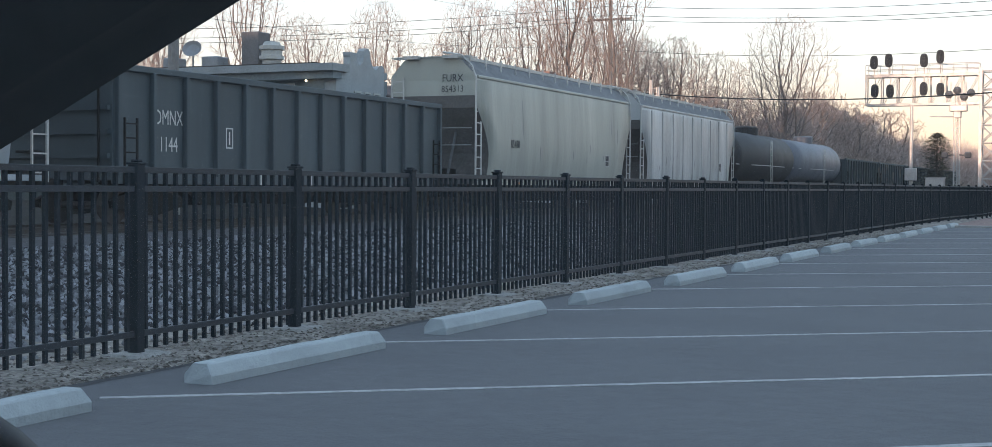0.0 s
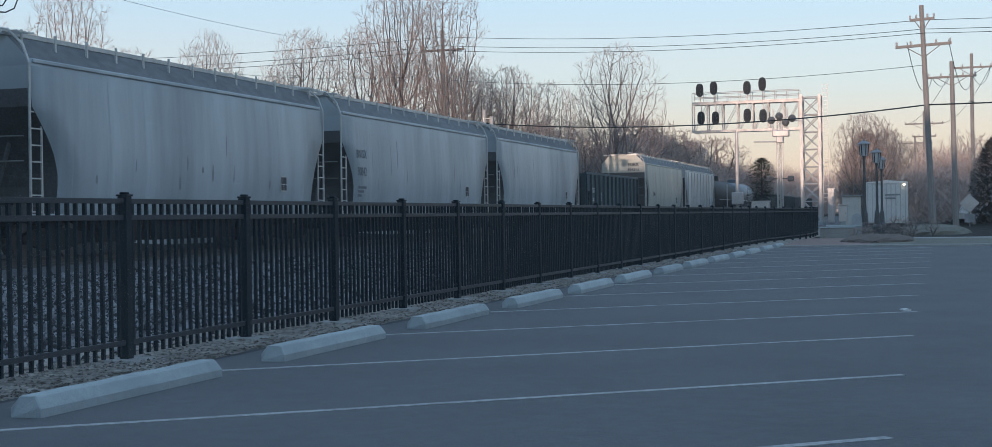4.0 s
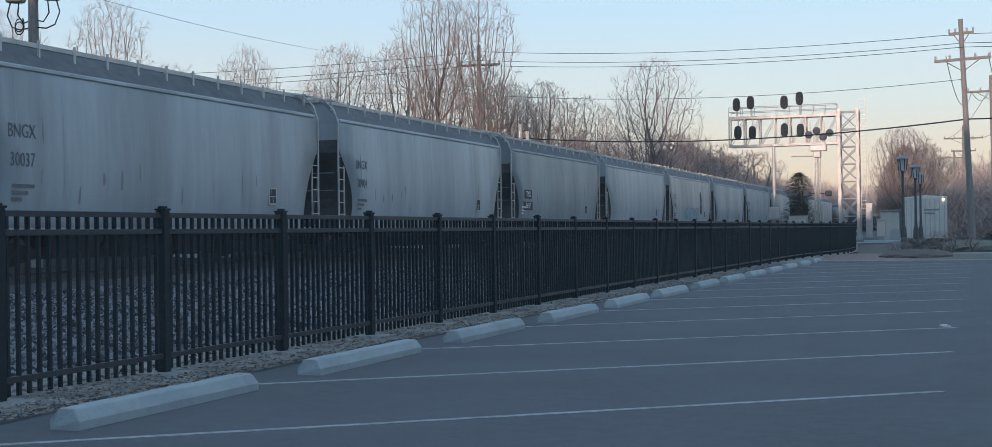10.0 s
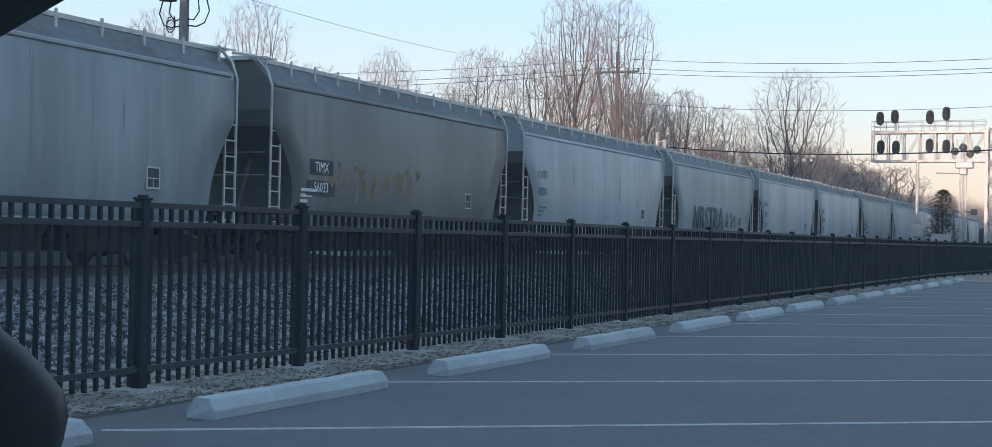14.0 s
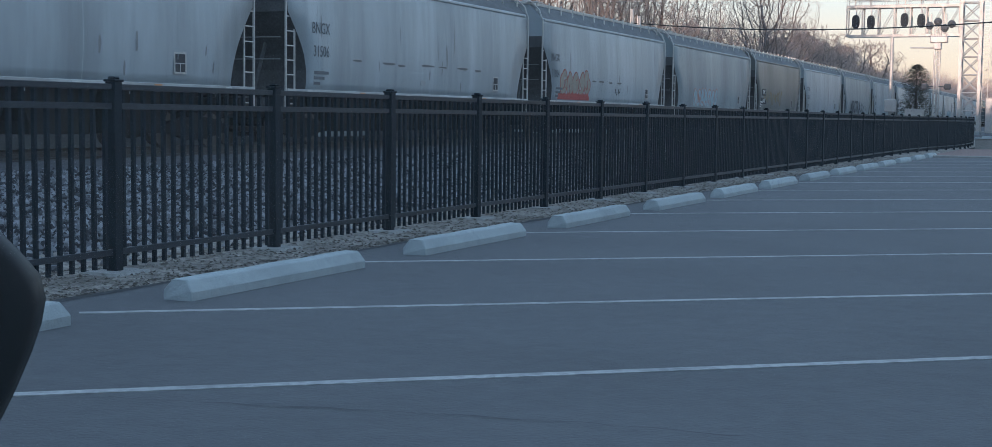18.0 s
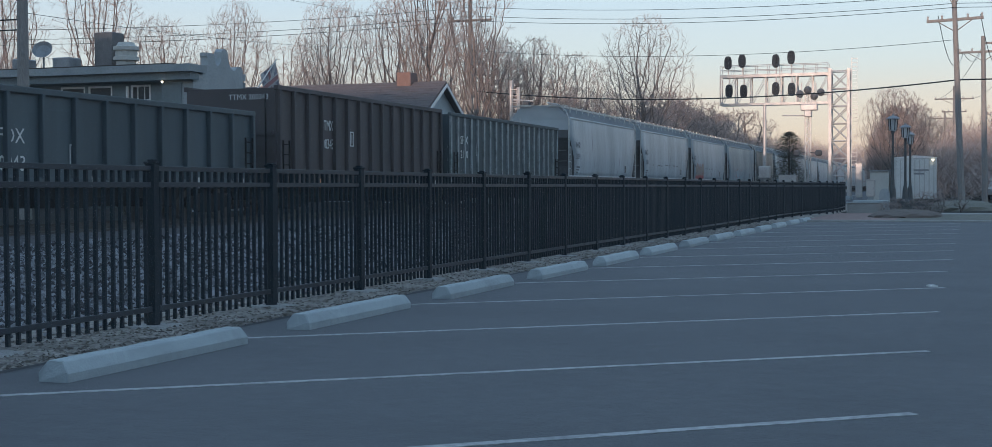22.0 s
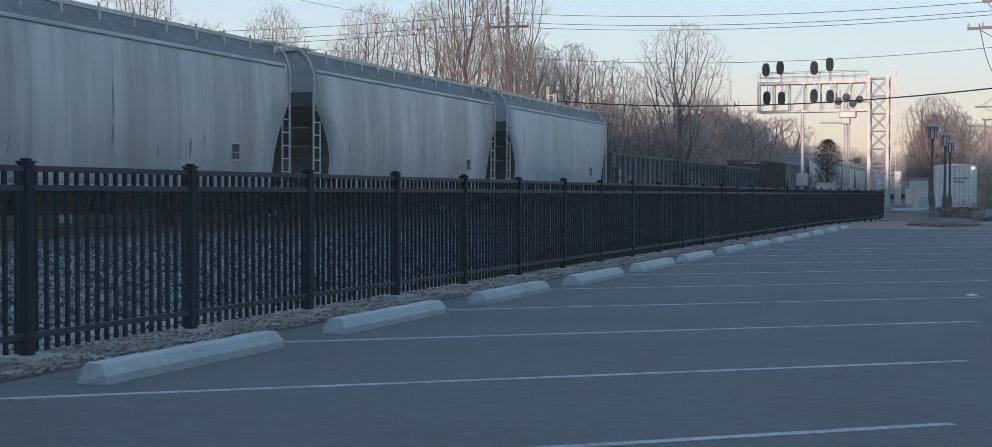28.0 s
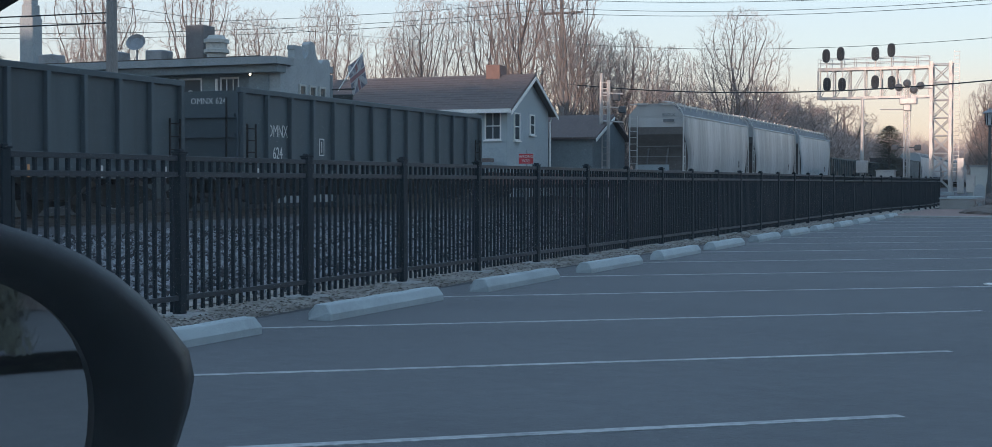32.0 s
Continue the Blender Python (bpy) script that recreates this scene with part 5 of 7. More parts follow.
def build_poles():
    utility_pole(-20.45, 34.4, 0.2, 9.3, 0, (), "brown wooden utility pole with two transformers", 0.2, cans=2)
    utility_pole(-24.7, 85, 0.3, 12.8, 0, ((11.5, 1.45),), "brown wooden utility pole with crossarms among bare trees", 0.2)
    utility_pole(5.35, 73.5, 0, 11.3, -2.2, ((9.3, 1.35), (10.6, 0.6)), "leaning wooden utility pole with crossarm and hanging cables", 0.17)
    utility_pole(6.65, 95, 0, 10.6, -0.8, ((9.6, 1.5),), "wooden utility pole with a single crossarm", 0.2)
    utility_pole(8.0, 108, 0, 12.4, 0, ((11.4, 1.4),), "wooden utility pole with a single crossarm")
    utility_pole(4.2, 150, 0, 11.2, 0, ((9.9, 1.9), (8.6, 1.2)), "far wooden utility pole with two crossarms")
    utility_pole(2.9, 175, 0, 10.0, 0, ((9.1, 2.0),), "far wooden utility pole with one crossarm")
    # wires between the pole in the trees and the pole by the lot, and on out of view
    for za, zb, dy in ((12.7, 10.6, 0.3), (12.1, 10.1, 0.0), (11.75, 9.85, -0.4)):
        wire((-24.7, 85 + dy, za), (5.0, 73.5 + dy, zb), 0.45, 0.02)
        wire((5.0, 73.5 + dy, zb), (40, 62 + dy, zb - 0.6), 0.5, 0.02)
        wire((-24.7, 85 + dy, za), (-60, 60 + dy, za - 2.5), 0.7, 0.02)
    wire((-24.7, 85, 9.9), (5.1, 73.5, 8.3), 0.6, 0.018)
    wire((-24.7, 85, 7.3), (5.15, 73.5, 6.3), 0.75, 0.05, "thick black communication cable")
    wire((5.15, 73.5, 6.3), (40, 66, 7.5), 0.5, 0.05, "thick black communication cable")
    wire((-20.45, 34.4, 6.2), (-24.7, 85, 10.3), 0.6, 0.011)
    wire((-20.45, 34.4, 6.0), (-60, 26, 6.6), 0.4, 0.03)
    wire((-20.45, 34.4, 5.7), (-60, 24, 6.0), 0.4, 0.03)
    wire((-20.45, 34.4, 8.6), (-24.7, 85, 12.0), 0.8, 0.009)
    for k, (a, c) in enumerate((((4.2, 73.5, 9.5), (5.3, 95, 9.6)), ((6.2, 73.5, 9.5), (7.8, 95, 9.6)), ((5.3, 95, 9.6), (6.7, 108, 11.4)), ((7.8, 95, 9.6), (9.3, 108, 11.4)), ((6.7, 108, 11.4), (2.4, 150, 9.9)), ((9.3, 108, 11.4), (6.0, 150, 9.9)))):
        wire(a, c, 1.6 if k < 2 else 0.9, 0.025, "drooping black service cable")


def build_lamps():
    def post(b):
        lathe(b, [(0.22, 0), (0.22, 0.25), (0.15, 0.4), (0.12, 0.9), (0.08, 1.05), (0.065, 1.4), (0.055, 3.25), (0.09, 3.38)], 10)

    def lantern(b):
        lathe(b, [(0.12, 3.38), (0.15, 3.42), (0.19, 3.86), (0.18, 3.88)], 6)

    def cap(b):
        lathe(b, [(0.3, 3.88), (0.29, 3.92), (0.13, 4.02), (0.06, 4.04), (0.05, 4.12)], 10)
    for x, y in ((2.6, 62.2), (2.72, 71.6), (2.55, 82.0)):
        p = thing("street_lamp", pose(x, y, 0), "black cast street lamp with a white glass lantern", "street lamp", "street lamps by the crossing")
        shared("lpost", "post", post, LAMP_POST, p)
        shared("llant", "lantern", lantern, LANTERN, p, label="white frosted lantern")
        shared("lcap", "cap", cap, METAL_DULL, p)
        for a in range(6):
            ca, sa = math.cos(a * math.pi / 3), math.sin(a * math.pi / 3)
            shared(f"lbar{a}", "glazing_bar", lambda b: rod(b, (0.155 * ca, 0.155 * sa, 3.41), (0.195 * ca, 0.195 * sa, 3.88), 0.02, n=5), FENCE, p)
    # lamps by the restaurant
    for x, z in ((-27.9, 2.48), (-24.16, 2.24)):
        p = thing("post_lamp", pose(x, 41, 0.3), "black post lamp with a warm glowing globe", "street lamp", "post lamps by the restaurant")
        b = bmesh.new()
        rod(b, (0, 0, 0), (0, 0, z - 0.35), 0.05, n=8)
        part("post", b, FENCE, p)
        b = bmesh.new()
        lathe(b, [(0.1, z - 0.34), (0.19, z - 0.15), (0.2, z + 0.0)], 10)
        part("globe", b, LAMP_GLOW, p, "dim glowing glass globe")
        for a in range(4):
            b = bmesh.new()
            ca, sa = math.cos(a * math.pi / 2 + 0.4), math.sin(a * math.pi / 2 + 0.4)
            rod(b, (0.11 * ca, 0.11 * sa, z - 0.36), (0.21 * ca, 0.21 * sa, z + 0.02), 0.018, n=5)
            part("lantern_bar", b, FENCE, p)
        b = bmesh.new()
        lathe(b, [(0.21, z), (0.2, z + 0.08), (0.12, z + 0.22), (0.02, z + 0.3)], 10)
        part("cap", b, METAL_DULL, p)


# ---- buildings ----
SIDING_DARK = mat("dark_green_siding", (0.155, 0.187, 0.20), 0.75, vary=0.12, scale=1.2, tint=(0.12, 0.145, 0.155))
TRIM_CREAM = mat("cream_trim", (0.42, 0.42, 0.39), 0.7, vary=0.1, scale=1.5, tint=(0.33, 0.33, 0.31))
SKY_BACKING = mat("pane_sky_grey", (0.26, 0.28, 0.285), 0.8, vary=0.12, scale=2, tint=(0.19, 0.2, 0.2))
BOARD_DARK = mat("black_green_boarding", (0.035, 0.048, 0.048), 0.75, vary=0.2, scale=1.5, tint=(0.06, 0.07, 0.066), bump=0.2)
STUCCO = mat("grey_stucco", (0.31, 0.335, 0.34), 0.85, vary=0.12, scale=1.5, tint=(0.24, 0.26, 0.265), bump=0.2)
SIDING_BLUE = mat("grey_blue_siding", (0.33, 0.375, 0.39), 0.8, vary=0.08, scale=1.0, tint=(0.285, 0.325, 0.34))
SHINGLE = mat("brown_shingles", (0.112, 0.086, 0.08), 0.9, vary=0.25, scale=1.2, tint=(0.085, 0.068, 0.065), bump=0.4, bscale=12)
BRICK = mat("brick_red", (0.19, 0.115, 0.095), 0.85, vary=0.25, scale=3, tint=(0.14, 0.085, 0.07))
TARP = mat("dark_awning", (0.03, 0.035, 0.035), 0.8, vary=0.15, scale=2)
SIGN_RED = mat("sign_red_glow", (0.5, 0.05, 0.045), 0.5, vary=0.1, scale=2, emit=((1.0, 0.04, 0.05), 0.008))
SIGN_DARK = mat("sign_dark_red", (0.12, 0.015, 0.02), 0.6, vary=0.1, scale=4)
ROAD_RED = mat("road_sign_red", (0.5, 0.035, 0.05), 0.5, vary=0.08, scale=3)
DUCT = mat("duct_brown_grey", (0.15, 0.142, 0.14), 0.8, vary=0.15, scale=2)
FASCIA = mat("grey_fascia", (0.25, 0.275, 0.282), 0.7, vary=0.12, scale=1.5, tint=(0.19, 0.21, 0.215))
CONTAINER = mat("container_white", (0.58, 0.585, 0.57), 0.6, vary=0.08, scale=1.2, tint=(0.46, 0.46, 0.45))
METAL_DULL = mat("dull_metal", (0.24, 0.25, 0.26), 0.6, 0.2, vary=0.15, scale=2)


def window(parent, m, w, h, bars=(1, 1), name="window", frame_mat=WHITE, sill=True):
    """A framed window; its plane is x-z with the outside at -y."""
    win = link(name, None, parent, m)
    win.empty_display_size = 0.1
    t = 0.07
    b = bmesh.new()
    box(b, -w / 2, w / 2, -0.05, 0.04, -t, 0)
    box(b, -w / 2, w / 2, -0.05, 0.04, -h, -h + t)
    box(b, -w / 2, -w / 2 + t, -0.05, 0.04, -h + t, -t)
    box(b, w / 2 - t, w / 2, -0.05, 0.04, -h + t, -t)
    for k in range(1, bars[0] + 1):
        x = -w / 2 + w * k / (bars[0] + 1)
        if bars[0]:
            box(b, x - 0.018, x + 0.018, -0.03, 0.02, -h + t, -t)
    for k in range(1, bars[1] + 1):
        z = -h * k / (bars[1] + 1)
        box(b, -w / 2 + t, w / 2 - t, -0.035, 0.025, z - 0.025, z + 0.025)
    part("window_frame", b, frame_mat, win)
    b = bmesh.new()
    box(b, -w / 2 + t, w / 2 - t, -0.008, 0.0, -h + t, -t)
    part("pane", b, PANE, win)
    if sill:
        b = bmesh.new()
        box(b, -w / 2 - 0.06, w / 2 + 0.06, -0.12, 0.0, -h - 0.07, -h - 0.003)
        part("window_sill", b, frame_mat, win)
    return win


def holed_wall(bm, x0, x1, z0, z1, y0, y1, holes):
    """A wall in x-z with rectangular openings right through it."""
    xs = sorted({x0, x1, *[v for h in holes for v in h[:2]]})
    zs = sorted({z0, z1, *[v for h in holes for v in h[2:]]})
    for xa, xb in zip(xs, xs[1:]):
        run = None
        for za, zb in zip(zs, zs[1:]):
            hole = any(h[0] <= xa + 1e-6 and xb <= h[1] + 1e-6 and h[2] <= za + 1e-6 and zb <= h[3] + 1e-6 for h in holes)
            if hole:
                if run:
                    box(bm, xa, xb, y0, y1, *run)
                run = None
            else:
                run = (run[0], zb) if run else (za, zb)
        if run:
            box(bm, xa, xb, y0, y1, *run)


def build_restaurant():
    r = thing("restaurant", pose(0, 0, 0.0), "dark green restaurant with white framed windows and flat roof", "restaurant")
    wins = [(-26.3, 4.9, 1.08, 1.13), (-25.1, 4.9, 1.05, 1.12), (-30.15, 4.8, 1.12, 1.12), (-28.95, 4.8, 1.0, 1.1), (-32.8, 4.72, 1.18, 1.1), (-34.1, 4.72, 1.15, 1.1), (-23.35, 4.9, 0.85, 1.13)]
    b = bmesh.new()
    holed_wall(b, -42, -22.3, 0.2, 5.2, 45.0, 45.25, [(x - w / 2, x + w / 2, z - h, z) for x, z, w, h in wins])
    part("wall", b, SIDING_DARK, r, "dark green boarded wall")
    b = bmesh.new()
    box(b, -42, -41.75, 45.25, 49.2, 0.2, 5.2)
    box(b, -41.75, -21.3, 48.95, 49.2, 0.2, 5.2)
    part("wall", b, SIDING_DARK, r)
    b = bmesh.new()
    box(b, -41.7, -21.3, 45.3, 48.9, 2.4, 2.5)
    part("floor", b, TIE, r)
    for k, (x, z, w, h) in enumerate(wins):
        window(r, pose(x, 45.06, z), w, h, (0, 0) if k < 6 else (2, 1), frame_mat=WHITE)
        # added pale sheet in place of the grey sky reflected by the pane
        b = bmesh.new()
        box(b, x - w / 2, x + w / 2, 45.14, 45.16, z - h, z)
        part("blind", b, SKY_BACKING, r, "pale sheet added behind the pane for reflected sky")
    b = bmesh.new()
    box(b, -33.9, -22.31, 44.975, 44.998, 0.3, 3.5, 0.004)
    part("lower_boarding", b, BOARD_DARK, r, "black-green boarding under the windows")
    for x, z in ((-25.1, 4.3), (-29.0, 4.2), (-32.75, 4.1)):
        b = bmesh.new()
        rod(b, (x, 45.0, z), (x, 45.03, z), 0.15, n=12)
        part("window_sign", b, TRIM_CREAM, r, "small pale round sign in the window")
    for x in (-33.5, -32.2, -29.6, -28.3, -25.7, -24.6):
        b = bmesh.new()
        box(b, x - 0.025, x + 0.025, 44.95, 45.0, 3.05, 3.45)
        part("bracket", b, TRIM_CREAM, r)
    for x in (-31.5, -27.55, -23.87):
        b = bmesh.new()
        rod(b, (x, 44.93, 0.3), (x, 44.93, 4.85), 0.06, n=8)
        part("downpipe", b, WHITE, r, "white downpipe")
    b = bmesh.new()
    box(b, -35.2, -33.95, 44.5, 44.75, 3.67, 4.78, 0.03)
    part("air_unit", b, TRIM_CREAM, r, "pale wall-mounted metal unit")
    b = bmesh.new()
    box(b, -35.75, -35.25, 44.3, 44.99, 0.3, 4.85, 0.01)
    part("pier", b, TRIM_CREAM, r, "pale pier beside the windows")
    # overhanging flat roof with a pale fascia
    b = bmesh.new()
    box(b, -42.5, -20.8, 44.2, 45.4, 5.28, 5.55)
    box(b, -42.5, -21.35, 45.4, 49.3, 5.28, 5.55)
    part("roof", b, FASCIA, r, "grey fascia of the flat roof")
    b = bmesh.new()
    box(b, -42.4, -20.9, 44.4, 45.0, 5.0, 5.27)
    part("soffit", b, SIDING_DARK, r)
    b = bmesh.new()
    box(b, -42.4, -21.6, 44.3, 49.2, 5.56, 5.6)
    part("roof_membrane", b, TIE, r)
    # street front with a shaped parapet
    b = bmesh.new()
    outline = [(44.6, 0.2), (49.0, 0.2), (49.0, 5.62), (48.8, 5.75), (48.35, 5.72), (48.1, 5.55), (47.75, 5.58), (47.5, 5.75), (47.36, 6.0), (47.32, 6.2), (47.1, 6.32), (46.8, 6.32), (46.62, 6.2), (46.6, 5.95), (46.5, 5.78), (46.2, 5.62), (45.95, 5.75), (45.85, 5.95), (45.85, 6.08), (45.05, 6.08), (45.05, 5.95), (45.12, 5.9), (45.12, 5.62), (44.6, 5.6)]
    prism(b, [(45.45 + (y - 44.6) * 0.68, z) for y, z in outline], -21.3, -21.0)
    part("front_wall", b, STUCCO, r, "grey stucco front with a shaped parapet")
    b = bmesh.new()
    box(b, -22.3, -20.98, 44.75, 45.0, 0.2, 5.25)
    box(b, -21.25, -20.98, 45.0, 45.44, 0.2, 5.25)
    part("corner_wall", b, STUCCO, r)
    b = bmesh.new()
    box(b, -22.29, -21.45, 44.7, 44.745, 3.17, 4.95, 0.01)
    part("shutter", b, SIDING_DARK, r, "dark panel on the corner wall")
    for y in (46.3, 47.05, 47.8):
        w = window(r, Matrix.Translation((-20.99, y, 4.65)) @ pose(0, 0, 0, 0, 0, 90), 0.5, 1.4, (0, 1), frame_mat=TRIM_CREAM)
    b = bmesh.new()
    prism(b, [(-20.99, 1.75), (-19.85, 1.75), (-19.85, 1.92), (-20.25, 2.2), (-20.99, 2.6)], 45.3, 48.4, "y")
    part("awning", b, TARP, r, "dark cloth awning over the entrance")
    b = bmesh.new()
    rod(b, (-21.0, 48.6, 4.6), (-20.0, 48.6, 4.6), 0.03, n=6)
    box(b, -20.95, -20.05, 48.57, 48.63, 3.75, 4.4, 0.03)
    part("hanging_sign", b, TARP, r, "dark hanging board sign")
    b = bmesh.new()
    lathe(b, [(0.02, 4.88), (0.05, 4.92), (0.02, 4.96)], 8, (-22.0, 44.3))
    part("spot_lamp", b, SPOT_GLOW, r, "small bright eave lamp")
    b = bmesh.new()
    lathe(b, [(0.03, 3.35), (0.09, 3.42), (0.03, 3.5)], 8, (-20.85, 48.3))
    part("spot_lamp", b, SPOT_GLOW, r)
    # porch and steps beneath the windows
    b = bmesh.new()
    box(b, -38, -24.2, 43.4, 44.9, 0.1, 2.5)
    part("porch", b, BOARD_DARK, r)
    # roof gear
    s = thing("chimney", pose(-35.3, 48.0, 5.0), "tall grey chimney stack on the flat roof", "chimney")
    b = bmesh.new()
    box(b, -0.36, 0.36, -0.3, 0.3, 0.3, 2.95, 0.03)
    box(b, -0.27, 0.27, -0.27, 0.27, 2.95, 3.5, 0.03)
    part("stack", b, STUCCO, s)
    b = bmesh.new()
    box(b, -0.22, 0.22, -0.22, 0.22, 3.49, 3.85, 0.03)
    box(b, -0.3, 0.3, -0.3, 0.3, 2.95, 3.05, 0.02)
    part("cap", b, STUCCO, s)
    s = thing("exhaust_fan", pose(-26.7, 48.0, 5.5), "brown boxed kitchen exhaust on the flat roof", "roof vent")
    b = bmesh.new()
    box(b, -0.42, 0.42, -0.42, 0.42, 0, 1.75, 0.03)
    part("duct", b, DUCT, s)
    s = thing("roof_fan", pose(-25.6, 47.5, 5.5), "pale round spun-metal roof fan", "roof vent")
    b = bmesh.new()
    lathe(b, [(0.38, 0), (0.38, 0.55), (0.5, 0.58), (0.5, 0.72), (0.42, 0.74), (0.42, 0.95), (0.5, 0.97), (0.5, 1.12), (0.38, 1.15), (0.3, 1.28), (0.05, 1.3)], 18)
    part("cowl", b, TRIM_CREAM, s)
    for x, w in ((-33.6, 0.8), (-30.2, 0.6), (-28.2, 0.8)):
        s = thing("roof_unit", pose(x, 47.3, 5.6), "low grey metal unit on the flat roof", "roof vent", "roof units")
        b = bmesh.new()
        box(b, -w / 2, w / 2, -0.4, 0.4, 0, 0.65, 0.04)
        part("casing", b, METAL_DULL, s)
    s = thing("satellite_dish", pose(-29.5, 47.6, 5.55), "grey satellite dish on the flat roof", "satellite dish")
    b = bmesh.new()
    lathe(b, [(0.05, 0.0), (0.28, 0.08), (0.38, 0.19), (0.4, 0.21), (0.28, 0.1), (0.06, 0.03)], 16)
    part("dish", b, METAL_DULL, s, m=pose(0, 0, 1.0, 60, 0, 20))
    b = bmesh.new()
    rod(b, (0, 0, 0), (0, 0, 1.0), 0.04, n=6)
    part("mount", b, METAL_DULL, s)
    # red illuminated sign
    s = thing("sign_board", pose(-30.85, 41.0, 0.3), "red illuminated sign board on posts beside the restaurant", "sign")
    b = bmesh.new()
    box(b, -1.2, 1.2, -0.06, 0.06, 1.85, 2.5, 0.02)
    part("panel", b, SIGN_RED, s)
    b = bmesh.new()
    for x in (-1.1, 1.1):
        rod(b, (x, 0.1, 0), (x, 0.1, 2.5), 0.05, n=6)
    part("posts", b, FENCE, s)
    b = bmesh.new()
    for x0, x1, z0, z1 in ((-0.85, -0.72, 2.0, 2.36), (-0.6, -0.35, 2.05, 2.2), (-0.28, -0.1, 2.05, 2.2), (-0.02, 0.05, 2.05, 2.3), (0.14, 0.2, 2.05, 2.36), (0.28, 0.5, 2.05, 2.2), (0.58, 0.85, 2.0, 2.2)):
        box(b, x0, x1, -0.068, -0.061, z0, z1)
    part("letter_bars", b, SIGN_DARK, s)
    # flag on the street front
    f = thing("flag", pose(-21.0, 49.1, 4.6), "faded blue, red and white flag on a slanting staff", "flag")
    b = bmesh.new()
    rod(b, (0, 0, 0), (0.75, 0.7, 1.55), 0.025, n=6)
    part("staff", b, WHITE, f)
    cols = {"b": mat("flag_blue", (0.19, 0.19, 0.23), 0.9), "w": mat("flag_white", (0.42, 0.41, 0.41), 0.9), "r": mat("flag_red", (0.30, 0.16, 0.16), 0.9)}
    O = Vector((0.72, 0.68, 1.45))
    U, V = Vector((-0.5, -0.3, -0.5)), Vector((0.16, 0.12, -1.15))

    def strip(mt, pts, lift, nm):
        bb = bmesh.new()
        nrm = U.cross(V).normalized()
        if nrm.y > 0:
            nrm = -nrm
        for s_ in (0.0,):
            vs = []
            for u, v in pts:
                p = O + U * u + V * v + nrm * (lift + 0.05 * math.sin(5 * u + 2 * v))
                vs.append(bb.verts.new(p))
            bb.faces.new(vs)
        part(nm, bb, mt, f)
    for i in range(5):
        strip(cols["b"], [(i / 5, 0), ((i + 1) / 5, 0), ((i + 1) / 5, 1), (i / 5, 1)], 0.0, "flag_cloth")
    strip(cols["w"], [(0, 0), (0.13, 0), (1, 0.87), (1, 1), (0.87, 1), (0, 0.13)], 0.012, "flag_stripe")
    strip(cols["w"], [(1, 0), (1, 0.13), (0.13, 1), (0, 1), (0, 0.87), (0.87, 0)], 0.016, "flag_stripe")
    strip(cols["w"], [(0.38, 0), (0.62, 0), (0.62, 1), (0.38, 1)], 0.02, "flag_stripe")
    strip(cols["w"], [(0, 0.38), (1, 0.38), (1, 0.62), (0, 0.62)], 0.024, "flag_stripe")
    strip(cols["r"], [(0.43, 0), (0.57, 0), (0.57, 1), (0.43, 1)], 0.03, "flag_stripe")
    strip(cols["r"], [(0, 0.43), (1, 0.43), (1, 0.57), (0, 0.57)], 0.034, "flag_stripe")


